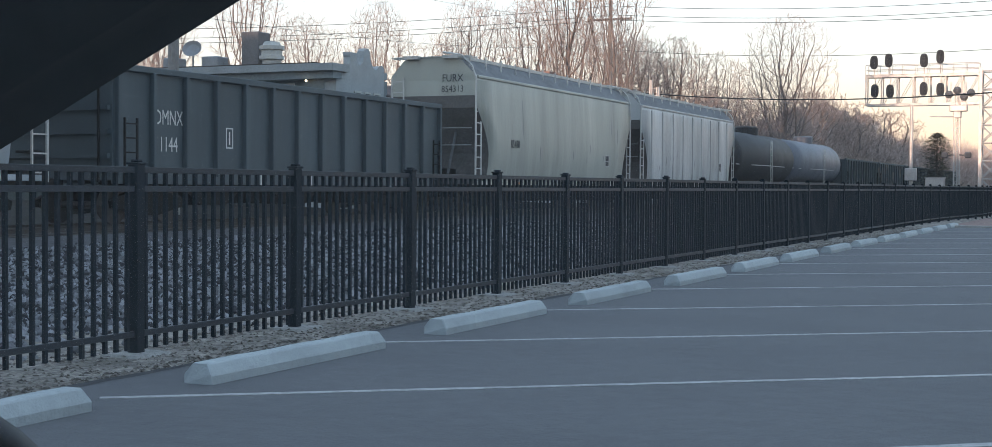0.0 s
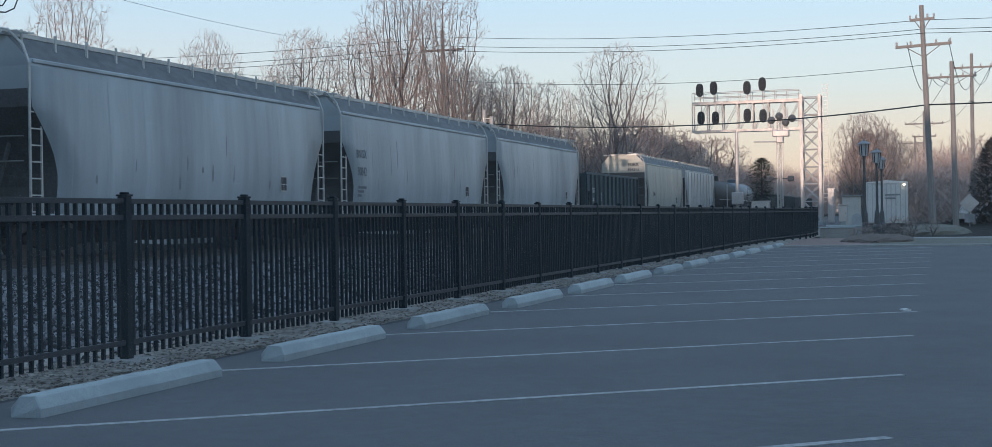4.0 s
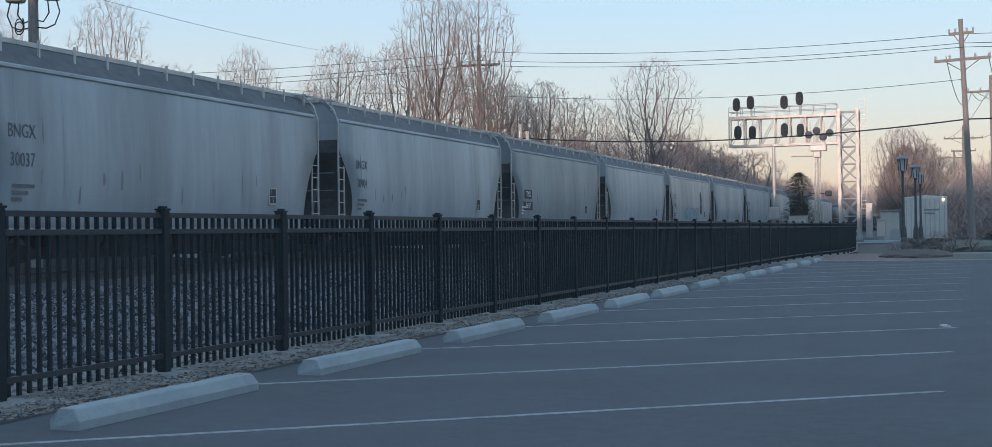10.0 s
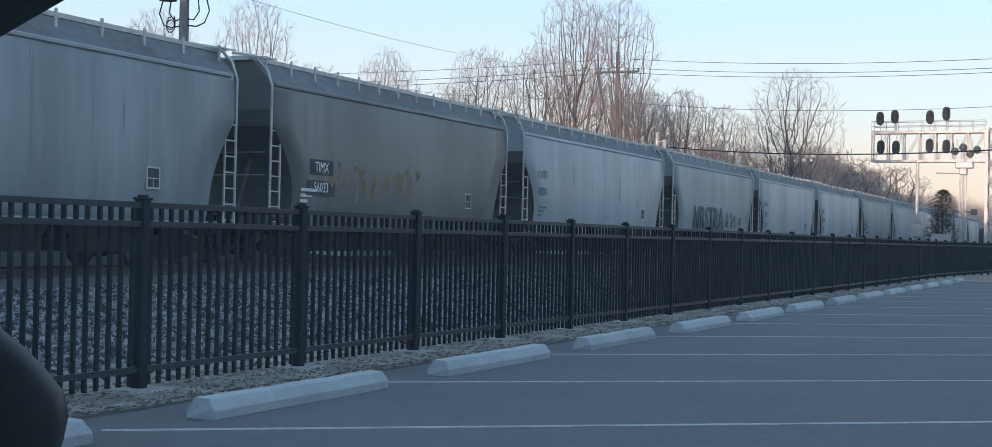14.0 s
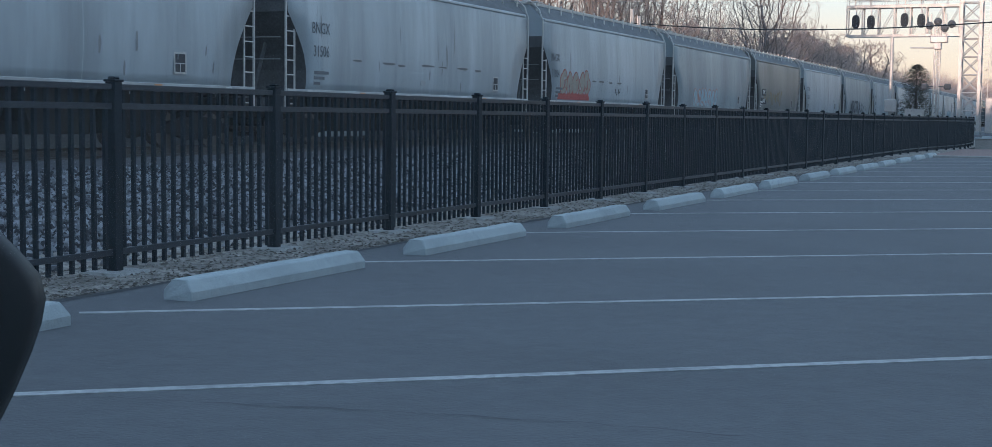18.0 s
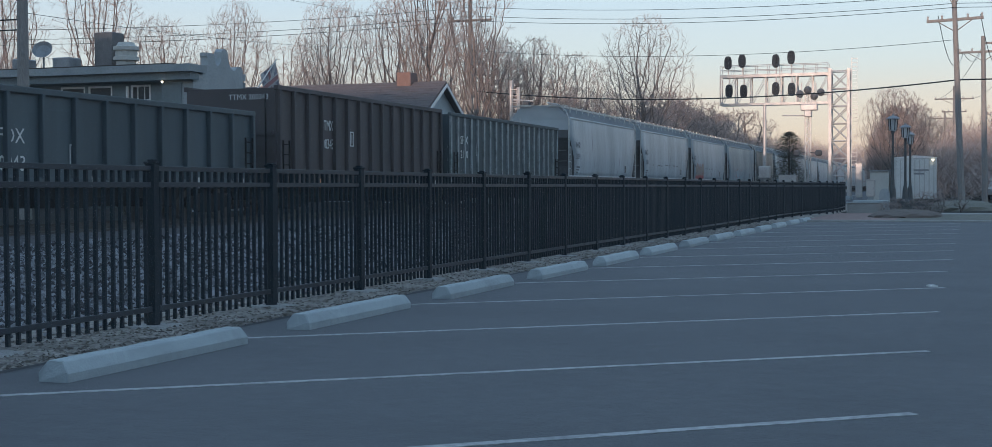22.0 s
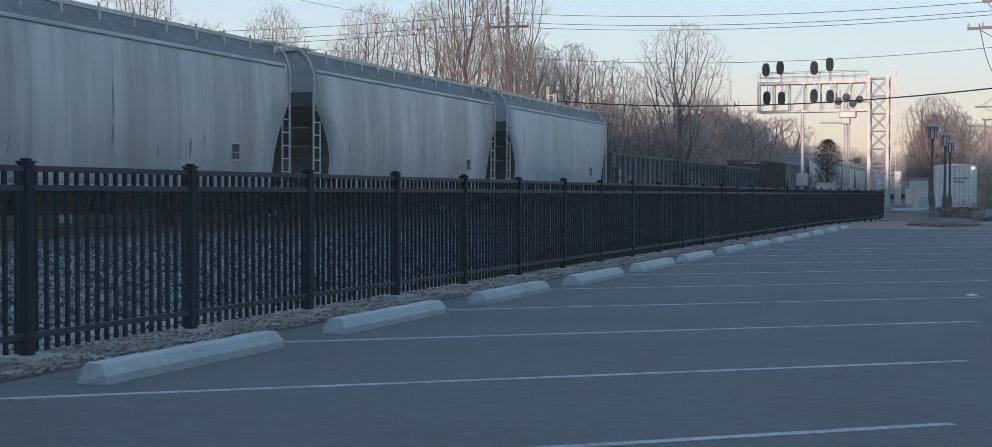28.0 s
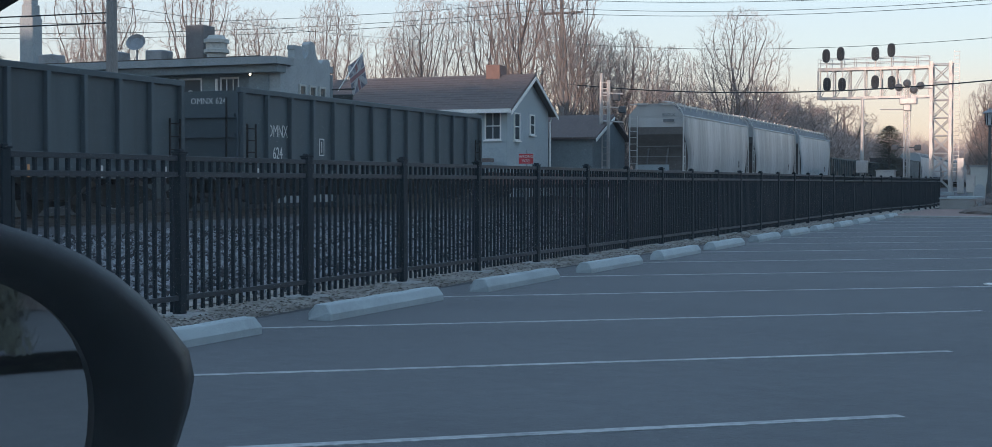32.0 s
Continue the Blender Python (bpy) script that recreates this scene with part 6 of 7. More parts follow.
def build_house():
    h = thing("house", pose(0, 0, 0.1), "grey-blue house with a brown gabled roof and white windows", "house")
    x0, x1, y0, y1, ze, zr = -37, -21.1, 67.0, 73.0, 4.75, 6.5
    side = [(-21.9, 4.5, 0.92, 1.45), (-26.95, 4.35, 0.92, 1.48), (-30.1, 4.3, 0.95, 1.48)]
    b = bmesh.new()
    holed_wall(b, x0, x1, 0, ze, y0, y0 + 0.2, [(x - w / 2, x + w / 2, z - hh, z) for x, z, w, hh in side])
    part("wall", b, SIDING_BLUE, h)
    b = bmesh.new()
    prism(b, [(y0 + 0.2, 0), (y1, 0), (y1, ze), ((y0 + y1) / 2, zr - 0.1), (y0 + 0.2, ze)], x1 - 0.2, x1)
    part("gable_wall", b, SIDING_BLUE, h)
    b = bmesh.new()
    box(b, x0, x1 - 0.2, y1 - 0.2, y1, 0, ze)
    box(b, x0, x0 + 0.2, y0 + 0.2, y1 - 0.2, 0, ze)
    part("wall", b, SIDING_BLUE, h)
    ym = (y0 + y1) / 2
    for s, ya in ((1, y0 - 0.45), (-1, y1 + 0.45)):
        b = bmesh.new()
        za = ze - 0.25
        prism(b, [(ya, za), (ym, zr), (ym, zr + 0.12), (ya, za + 0.12)], x0 - 0.4, x1 + 0.4)
        part("roof", b, SHINGLE, h, "brown shingle roof slope")
    # courses of shingles on the slope towards the lot
    run = math.hypot(ym - y0 + 0.45, zr - ze + 0.25)
    pitch = math.degrees(math.atan2(zr - ze + 0.25, ym - y0 + 0.45))
    for k in range(14):
        f = k / 14
        shared("course", "shingle_course", lambda bb: box(bb, x0 - 0.4, x1 + 0.4, 0, run / 14 + 0.02, 0.0, 0.02), SHINGLE, h, pose(0, y0 - 0.45 + f * (ym - y0 + 0.45), ze - 0.25 + 0.125 + f * (zr - ze + 0.25), pitch - 1.5, 0, 0))
    b = bmesh.new()
    box(b, x0 - 0.4, x1 + 0.4, y0 - 0.55, y0 - 0.455, ze - 0.33, ze - 0.12)
    part("gutter", b, WHITE, h, "white gutter and fascia")
    for s in (-1, 1):
        b = bmesh.new()
        ya = y0 - 0.45 if s < 0 else y1 + 0.45
        prism(b, [(ya, ze - 0.43), (ym, zr - 0.18), (ym, zr + 0.0), (ya, ze - 0.25)], x1 + 0.405, x1 + 0.45)
        part("barge_board", b, WHITE, h, "white barge board")
    for x, z, w, hh in side:
        window(h, pose(x, y0 + 0.04, z), w, hh, (1, 1))
    for y, z, w, hh in ((68.3, 4.5, 0.8, 1.45), (70.5, 4.5, 0.7, 1.1)):
        window(h, Matrix.Translation((x1 + 0.012, y, z)) @ pose(0, 0, 0, 0, 0, 90), w, hh, (0, 1))
    b = bmesh.new()
    tube(b, [(x1 + 0.1, y1 + 0.3, ze - 0.3), (x1 + 0.1, y1 + 0.02, ze - 0.6), (x1 + 0.1, y1 + 0.02, 0)], 0.05, 6)
    part("downpipe", b, WHITE, h)
    b = bmesh.new()
    box(b, -23.4, -22.6, 69.6, 70.6, 6.2, 7.15, 0.02)
    part("chimney", b, BRICK, h, "short red brick chimney")
    b = bmesh.new()
    box(b, -24.0, -21.6, 65.9, 66.5, 1.9, 2.1, 0.02)
    part("porch_roof", b, SHINGLE, h)
    g = thing("shed", pose(0, 0, 0.1), "dark grey low shed behind the house", "shed")
    b = bmesh.new()
    prism(b, [(75, 0), (81, 0), (81, 3.4), (78, 4.6), (75, 3.4)], -24, -19.2)
    part("wall", b, SIDING_DARK, g)
    for s in (-1, 1):
        b = bmesh.new()
        prism(b, [(78 + s * 3.3, 3.3), (78, 4.7), (78, 4.8), (78 + s * 3.3, 3.42)], -24.3, -18.9)
        part("roof", b, SHINGLE, g)
    b = bmesh.new()
    prism(b, [(74.7, 3.15), (78, 4.5), (78, 4.68), (74.7, 3.33)], -18.89, -18.84)
    part("barge_board", b, WHITE, g)


def build_far_objects():
    s = thing("storage_container", pose(1.7, 104, 0, 0, 0, 4), "white storage container beyond the crossing street", "container")
    b = bmesh.new()
    box(b, -1.1, 1.75, -1.2, 8, 0.15, 3.0, 0.03)
    part("body", b, CONTAINER, s)
    b = bmesh.new()
    prism(b, [(-1.14, 3.0), (1.79, 3.0), (1.79, 3.06), (0.3, 3.2), (-1.14, 3.06)], -1.25, 8.05, "y")
    part("roof", b, WHITE, s, "pale metal roof sheet")
    for k in range(9):
        shared("crib", "rib", lambda bb: box(bb, -0.03, 0.03, -0.03, 0.0, 0.25, 2.9), TRIM_CREAM, s, pose(-1.0 + k * 0.32, -1.2, 0))
    b = bmesh.new()
    for r_, w in ((2.1, 1.0), (1.85, 0.7)):
        box(b, 0.2, 0.2 + w, -1.24, -1.232, r_, r_ + 0.12)
    part("letter_bars", b, METAL_DULL, s)
    b = bmesh.new()
    lathe(b, [(0.02, 2.8), (0.1, 2.86), (0.02, 2.92)], 8, (1.5, -1.32))
    part("wall_lamp", b, SPOT_GLOW, s, "small bright wall lamp")
    s = thing("equipment_shelter", pose(-0.4, 104, 0), "pale metal equipment shelter beside the crossing", "shelter")
    b = bmesh.new()
    box(b, -0.6, 0.7, -1, 1, 0, 2.1, 0.03)
    part("body", b, TRIM_CREAM, s)
    b = bmesh.new()
    box(b, -0.7, 0.8, -1.1, 1.1, 2.1, 2.2)
    part("roof", b, METAL_DULL, s)
    for x, y, z, w, hgt in ((-0.62, 98, 0.35, 0.56, 1.1), (-4.15, 136, 0.0, 0.6, 3.2)):
        s = thing("signal_cabinet", pose(x, y, 0), "grey metal signal cabinet on a stub base", "cabinet", "cabinets by the crossing")
        b = bmesh.new()
        box(b, -w / 2, w / 2, -0.3, 0.3, z, z + hgt, 0.03)
        part("body", b, GALV, s)
        b = bmesh.new()
        box(b, -w / 2 - 0.05, w / 2 + 0.05, -0.35, 0.35, z + hgt, z + hgt + 0.06)
        part("lid", b, GALV, s)
        b = bmesh.new()
        box(b, -w * 0.3, w * 0.3, -0.2, 0.2, -0.05, z + 0.005)
        part("base", b, CONCRETE, s)
        b = bmesh.new()
        box(b, w * 0.3, w * 0.36, -0.335, -0.302, z + hgt * 0.45, z + hgt * 0.55)
        part("handle", b, METAL_DULL, s)
    # low wall with a slab seat, round-topped stone and planting beyond the lot
    s = thing("low_wall", pose(1.9, 55.4, 0), "low pale concrete wall at the end of the fence", "wall")
    b = bmesh.new()
    box(b, -0.65, 0.65, -0.2, 0.2, -0.1, 0.38, 0.02)
    part("wall", b, FOOTING, s)
    b = bmesh.new()
    box(b, -0.68, 0.68, -0.23, 0.23, 0.382, 0.43, 0.015)
    part("coping", b, CONCRETE, s)
    s = thing("bench", pose(2.0, 57.2, 0, 0, 0, 8), "low pale stone bench beside the lamps", "bench")
    b = bmesh.new()
    box(b, -0.65, 0.65, -0.2, 0.2, 0.4, 0.48, 0.02)
    part("seat", b, CONCRETE, s)
    for x in (-0.45, 0.45):
        b = bmesh.new()
        box(b, x - 0.08, x + 0.08, -0.16, 0.16, 0, 0.4, 0.02)
        part("leg", b, CONCRETE, s)
    s = thing("stone_marker", pose(2.5, 57.8, 0), "grey round-topped upright stone among low shrubs", "stone")
    b = bmesh.new()
    prism(b, [(-0.2, -0.05), (0.2, -0.05), (0.2, 0.72), (0.16, 0.84), (0.07, 0.93), (-0.06, 0.94), (-0.15, 0.86), (-0.2, 0.74)], -0.12, 0.12, "y")
    part("stone", b, STUCCO, s)
    RM = random.Random(12)
    for x, y, rx, ry, hgt, mt, label in ((3.7, 48.5, 1.2, 2.4, 0.24, MULCH, "low mound of brown mulch at the lot's end"), (5.4, 67.0, 1.6, 4.0, 0.36, DRY_GRASS, "low grassy mound with dry pale grass")):
        s = thing("mound", pose(x, y, 0), label, "mound")
        b = bmesh.new()
        rings = []
        for q in range(7):
            f = q / 6
            rings.append([b.verts.new((rx * (1 - f * f * 0.98) * math.cos(a * math.pi / 12) * RM.uniform(0.92, 1.06), ry * (1 - f * f * 0.98) * math.sin(a * math.pi / 12) * RM.uniform(0.92, 1.06), hgt * math.sin(f * math.pi / 2) + RM.uniform(-0.02, 0.03) - (0.06 if q == 0 else 0))) for a in range(24)])
        for p, q in zip(rings, rings[1:]):
            for k in range(24):
                b.faces.new((p[k], p[(k + 1) % 24], q[(k + 1) % 24], q[k]))
        b.faces.new(rings[-1])
        part("heap", b, mt, s)
    b = bmesh.new()
    box(b, 4.6, 40, 52.8, 54.4, -0.2, 0.02, 0.01)
    tagged(part("walkway", b, FOOTING), "pale concrete walkway beyond the lot", "path", kind="structure")
    b = bmesh.new()
    box(b, 0.9, 3.6, LOT_END + 0.17, 54.9, -0.2, 0.006)
    tagged(part("brick_path", b, BRICK), "dull red paved strip between fence and planting", "path", kind="structure")
    b = bmesh.new()
    box(b, 3.6, 40, LOT_END + 0.17, 52.7, -0.2, 0.008)
    tagged(part("planting_strip", b, DRY_GRASS), "dark winter grass strip behind the kerb", "grass", kind="structure")
    s = thing("litter", pose(5.35, 14.75, 0.0, 0, 0, 30), "small crumpled white paper on the asphalt", "litter")
    b = bmesh.new()
    prism(b, [(-0.06, 0.0), (0.06, 0.0), (0.07, 0.01), (0.02, 0.018), (-0.03, 0.01), (-0.06, 0.016)], -0.03, 0.03)
    part("paper", b, WHITE, s)
    # diamond road sign, seen from behind
    s = thing("road_sign", pose(7.48, 95, 0), "grey backed diamond road sign on a steel post", "road sign")
    b = bmesh.new()
    rod(b, (0, 0, -0.4), (0, 0, 1.9), 0.035, n=6)
    part("post", b, METAL_DULL, s)
    b = bmesh.new()
    prism(b, [(-0.6, 1.44), (0, 0.84), (0.6, 1.44), (0, 2.04)], -0.045, -0.04, "y")
    part("plate", b, GALV, s, "bare metal sign back")
    b = bmesh.new()
    box(b, -0.32, 0.32, -0.045, -0.04, 0.2, 0.74)
    part("plate", b, METAL_DULL, s)
    # parked white car far off
    c = thing("car", pose(8.5, 112, 0, 0, 0, 62), "small white parked car beyond the lot", "car")
    b = bmesh.new()
    prism(b, [(-2.1, 0.35), (2.1, 0.35), (2.15, 0.75), (1.3, 0.85), (0.7, 1.35), (-1.0, 1.4), (-1.7, 0.9), (-2.15, 0.8)], -0.85, 0.85, "y")
    part("body", b, WHITE, c)
    for x in (-1.3, 1.3):
        for y in (-0.8, 0.8):
            b = bmesh.new()
            rod(b, (x, y - 0.1, 0.32), (x, y + 0.1, 0.32), 0.32, n=14)
            part("wheel", b, BLACK, c)
    b = bmesh.new()
    prism(b, [(-1.4, 0.92), (1.0, 0.92), (0.62, 1.28), (-0.9, 1.32)], -0.857, 0.857, "y")
    part("side_windows", b, PANE, c)
    # wrong way sign beyond the track
    s = thing("road_sign", pose(-18.0, 61.8, 0.1), "red sign with white lettering on a steel post", "road sign")
    b = bmesh.new()
    rod(b, (0, 0.04, 0), (0, 0.04, 2.4), 0.035, n=6)
    part("post", b, METAL_DULL, s)
    b = bmesh.new()
    box(b, -0.36, 0.36, -0.02, 0.0, 1.75, 2.22, 0.005)
    part("plate", b, ROAD_RED, s)
    for text, z in (("WRONG", 2.08), ("WAY", 1.88)):
        writing("sign_text", text, 0.2, s, Matrix.Translation((0, -0.026, z)) @ FACE_Y, LETTER, squeeze=0.9)


# ---- trees ----
def bare_tree(seed, aspect, fork, wide_at, points, clumps, tip, stems=1):
    """Unit-height leafless tree that grows into its crown's space: trunk and limbs in one mesh, twigs in another."""
    rng = np.random.default_rng(seed)
    step, reach, near = 0.017, 0.13, 0.024

    def radius(f):
        return aspect * np.where(f < wide_at, (np.clip(f, 0, 1) / wide_at) ** 0.55, np.sqrt(np.clip(1 - ((f - wide_at) / (1 - wide_at)) ** 2, 0, 1)))
    low = fork * 0.8
    centres = []
    while len(centres) < clumps:
        f = rng.uniform(0.12, 0.94)
        a, q = rng.uniform(0, 2 * math.pi), rng.uniform(0.2, 0.85)
        r = radius(f) * q
        centres.append((r * math.cos(a), r * math.sin(a), low + (1 - low) * f))
    pts = []
    while len(pts) < points:
        if rng.random() < 0.72:
            c = centres[rng.integers(len(centres))]
            p = np.array(c) + rng.normal(0, 1, 3) * np.array((0.26 * aspect, 0.26 * aspect, 0.075))
        else:
            f, a, q = rng.uniform(0.02, 1), rng.uniform(0, 2 * math.pi), math.sqrt(rng.random())
            r = radius(f) * q
            p = np.array((r * math.cos(a), r * math.sin(a), low + (1 - low) * f))
        f = (p[2] - low) / (1 - low)
        if 0 < f < 1 and math.hypot(p[0], p[1]) < radius(f) * rng.uniform(0.9, 1.12):
            pts.append(p)
    pts = np.array(pts)
    nodes, parent = [], []
    for k in range(stems):
        lean = np.array((rng.uniform(-0.25, 0.25), rng.uniform(-0.25, 0.25), 1.0)) if stems > 1 else np.array((rng.uniform(-0.05, 0.05), rng.uniform(-0.05, 0.05), 1.0))
        last = -1
        for j in range(max(2, int(fork / step))):
            nodes.append(np.array((0, 0, -0.02)) + lean * step * j + rng.normal(0, 0.0012, 3))
            parent.append(last)
            last = len(nodes) - 1
    arr = np.array(nodes)
    d = np.linalg.norm(pts[:, None] - arr[None], axis=2)
    ni, nd = d.argmin(1), d.min(1)
    kids = {}
    for _ in range(120):
        act = nd < reach if len(nodes) > 120 else nd < 0.6
        if not act.any() or len(pts) < 12:
            break
        add = []
        for k in np.unique(ni[act]):
            if kids.get(k, 0) >= 3:
                continue
            v = pts[act & (ni == k)] - nodes[k]
            v = (v / np.linalg.norm(v, axis=1)[:, None]).sum(0)
            v = v / (np.linalg.norm(v) + 1e-9)
            if parent[k] >= 0:
                v = v + 0.3 * (nodes[k] - nodes[parent[k]]) / step
            v = v + np.array((0, 0, 0.22)) + rng.normal(0, 0.12, 3)
            kids[k] = kids.get(k, 0) + 1
            add.append((k, nodes[k] + step * v / np.linalg.norm(v)))
        if not add:
            break
        base = len(nodes)
        for k, q in add:
            nodes.append(q)
            parent.append(k)
        fresh = np.array([q for _, q in add])
        d = np.linalg.norm(pts[:, None] - fresh[None], axis=2)
        better = d.min(1) < nd
        ni = np.where(better, base + d.argmin(1), ni)
        nd = np.minimum(nd, d.min(1))
        keep = nd > near
        pts, ni, nd = pts[keep], ni[keep], nd[keep]
    # limbs thicken towards the foot
    load = [0.0] * len(nodes)
    rad = [tip] * len(nodes)
    ends = set(range(len(nodes))) - set(parent)
    for k in range(len(nodes) - 1, -1, -1):
        rad[k] = max(tip, load[k] ** (1 / 1.9))
        if parent[k] >= 0:
            load[parent[k]] += rad[k] ** 1.9
    wood, twv, twf = bmesh.new(), [], []

    def twig(a, c, r):
        dd = c - a
        sd = dd.cross(Vector(rng.uniform(-1, 1, 3)))
        if sd.length < 1e-9:
            return
        sd.normalize()
        up = sd.cross(dd).normalized()
        base = len(twv)
        for q, rr in ((a, r), (c, r * 0.6)):
            for k in range(3):
                an = 2 * math.pi * k / 3
                twv.append(q + (sd * math.cos(an) + up * math.sin(an)) * rr)
        for k in range(3):
            twf.append((base + k, base + (k + 1) % 3, base + 3 + (k + 1) % 3, base + 3 + k))
    vec = [Vector(q) for q in nodes]
    for k, p in enumerate(parent):
        if p < 0:
            continue
        if rad[k] > 2.0 * tip:
            rod(wood, vec[p], vec[k], min(rad[p], rad[k] * 1.25), rad[k], n=6 if rad[k] > 5 * tip else 4, cap=False)
        else:
            twig(vec[p], vec[k], rad[k])
        many = 3 if k in ends else 1 if rad[k] < 3 * tip and rng.random() < 0.75 else 0
        for _ in range(many):
            along = (vec[k] - vec[p]).normalized()
            go = (along * 0.9 + Vector(rng.normal(0, 0.5, 3)) + Vector((0, 0, 0.4))).normalized()
            q = vec[k] + go * rng.uniform(0.012, 0.034)
            twig(vec[k], q, tip * 0.85)
            if many == 3:
                side = (go + Vector(rng.normal(0, 0.7, 3))).normalized()
                twig(q, q + side * rng.uniform(0.01, 0.025), tip * 0.65)
            go = (go + Vector(rng.normal(0, 0.35, 3)) + Vector((0, 0, 0.25))).normalized()
            twig(q, q + go * rng.uniform(0.01, 0.028), tip * 0.6)
    zs, rs = sorted(v.z for v in twv), sorted(math.hypot(v.x, v.y) for v in twv)
    k, w = 1 / zs[int(len(zs) * 0.997)], 0.5 / rs[int(len(rs) * 0.985)]
    for v in wood.verts:
        v.co = Vector((v.co.x * w, v.co.y * w, v.co.z * k))
    tw = bpy.data.meshes.new("crown")
    tw.from_pydata([Vector((v.x * w, v.y * w, v.z * k)) for v in twv], [], twf)
    tw.materials.append(TWIG)
    return to_mesh("trunk", wood, BARK), tw


TREES = {}
# crown half-width to height, fork height, height of the widest part, points, clumps, twig radius, stems
TREE_KINDS = {"elm": (0.26, 0.24, 0.6, 2300, 18, 0.00075), "tall": (0.22, 0.34, 0.66, 1900, 14, 0.00075), "maple": (0.34, 0.14, 0.5, 2500, 18, 0.0010), "oval": (0.3, 0.2, 0.42, 2700, 20, 0.00075), "far": (0.4, 0.1, 0.5, 700, 10, 0.0020), "bush": (0.5, 0.05, 0.55, 320, 8, 0.0035, 4)}


def tree(x, y, z, h, w, seed, kind="elm", label="leafless tree with fine grey-brown twigs", turn=0):
    """A tree of height h and crown width w."""
    key = (kind, seed)
    if key not in TREES:
        TREES[key] = bare_tree(seed, *TREE_KINDS[kind])
    t = thing("tree", pose(x, y, z, 0, 0, turn) @ Matrix.Diagonal((w, w, h, 1)), label, "tree", "bare trees")
    trunk, crown = TREES[key]
    link("trunk", trunk, t)
    link("crown", crown, t)
    return t


def build_trees():
    R = random.Random(77)
    # behind the restaurant
    for x, y, h, w, s, kind in ((-47.8, 78, 16.2, 5.6, 1, "tall"), (-52.6, 74, 15.2, 7.0, 2, "elm"), (-44.3, 80, 12.0, 6.0, 3, "elm"), (-35.5, 74, 11.9, 5.4, 4, "oval"), (-49.8, 70, 9.5, 5.5, 4, "maple"), (-41.0, 82, 10.2, 5.4, 2, "maple")):
        tree(x, y, 0.3, h, w, s, kind, turn=R.uniform(0, 360))
    # behind the house
    for x, y, h, w, s, kind in ((-37.0, 85, 11.0, 5.4, 2, "elm"), (-33.8, 84, 13.2, 6.0, 5, "elm"), (-31.2, 88, 13.8, 6.4, 3, "elm"), (-27.4, 84, 16.7, 5.7, 6, "tall"), (-23.9, 83.5, 16.1, 4.9, 3, "tall"), (-29.0, 90, 12.4, 7.0, 4, "maple"), (-25.6, 89, 11.8, 6.4, 3, "maple"), (-38.5, 92, 10.2, 7, 2, "maple")):
        tree(x, y, 0.3, h, w, s, kind, turn=R.uniform(0, 360))
    for x, y, h, w, s in ((-25.0, 92, 11.0, 6.6, 4), (-23.0, 93, 11.1, 6.8, 3), (-21.3, 98, 10.4, 5.8, 2), (-26.5, 102, 10.3, 6, 2), (-20.2, 104, 8.0, 5, 4), (-23.4, 106, 8.6, 6, 3)):
        tree(x, y, 0.3, h, w, s, "maple", turn=R.uniform(0, 360))
    tree(-19.4, 112, 0.2, 14.7, 9.4, 8, "oval", "tall leafless tree with fine spreading twigs")
    for k in range(26):
        y = 112 + 5.2 * k + R.uniform(-2, 2)
        h = R.uniform(6.5, 9.2)
        tree(-22.4 - R.uniform(0, 5) - 0.012 * (y - 100), y, 0.1, h, h * R.uniform(0.7, 0.95), R.choice((2, 4, 7, 8)), "far", "low bushy leafless tree beside the railway", R.uniform(0, 360))
    for k in range(22):
        y = 106 + 6 * k
        h = R.uniform(3.5, 5.5)
        tree(-20.4 - R.uniform(0, 3) - 0.012 * (y - 100), y, 0.0, h, h * 0.95, 7, "bush", "leafless scrub beside the railway", R.uniform(0, 360))
    for x, y, h, w, k in ((-22.2, 132, 10.2, 8, 4), (-22.0, 146, 10.6, 8, 8), (-22.4, 165, 10.8, 9, 7), (-22.8, 140, 10.2, 8, 2), (-22.6, 188, 11.2, 10, 4), (-22.2, 122, 8.6, 7, 8), (-22.4, 154, 10.2, 8, 2)):
        tree(x, y, 0.1, h, w, k, "far", "low bushy leafless tree beside the railway", 70 * k)
    # beyond the gantry and round the street
    tree(0.2, 112, 0, 8.6, 6.0, 4, "maple", "leafless tree behind the street lamps")
    tree(1.6, 118, 0, 7.4, 6.0, 3, "maple", "leafless tree behind the street lamps")
    for x, y, h, w, k in ((0.6, 114, 8.4, 5.5, 8), (1.6, 116, 7.4, 5.5, 2), (-0.2, 120, 7.0, 5, 7)):
        tree(x, y, 0, h, w, k, "far", "dense leafless tree behind the street lamps", 50 * k)
    for x, y, h in ((-2, 210, 11), (3, 190, 10), (8, 170, 10), (12, 140, 8), (11, 120, 7), (14, 110, 7), (16, 95, 7), (13, 160, 9), (18, 130, 9), (9.5, 140, 8), (12, 100, 6), (20, 110, 8)):
        tree(x, y, 0, h, h * 0.8, R.choice((2, 4, 7, 8)), "far", "leafless tree along the far street", R.uniform(0, 360))
    # dense winter woods in the distance
    wv, wf = [], []

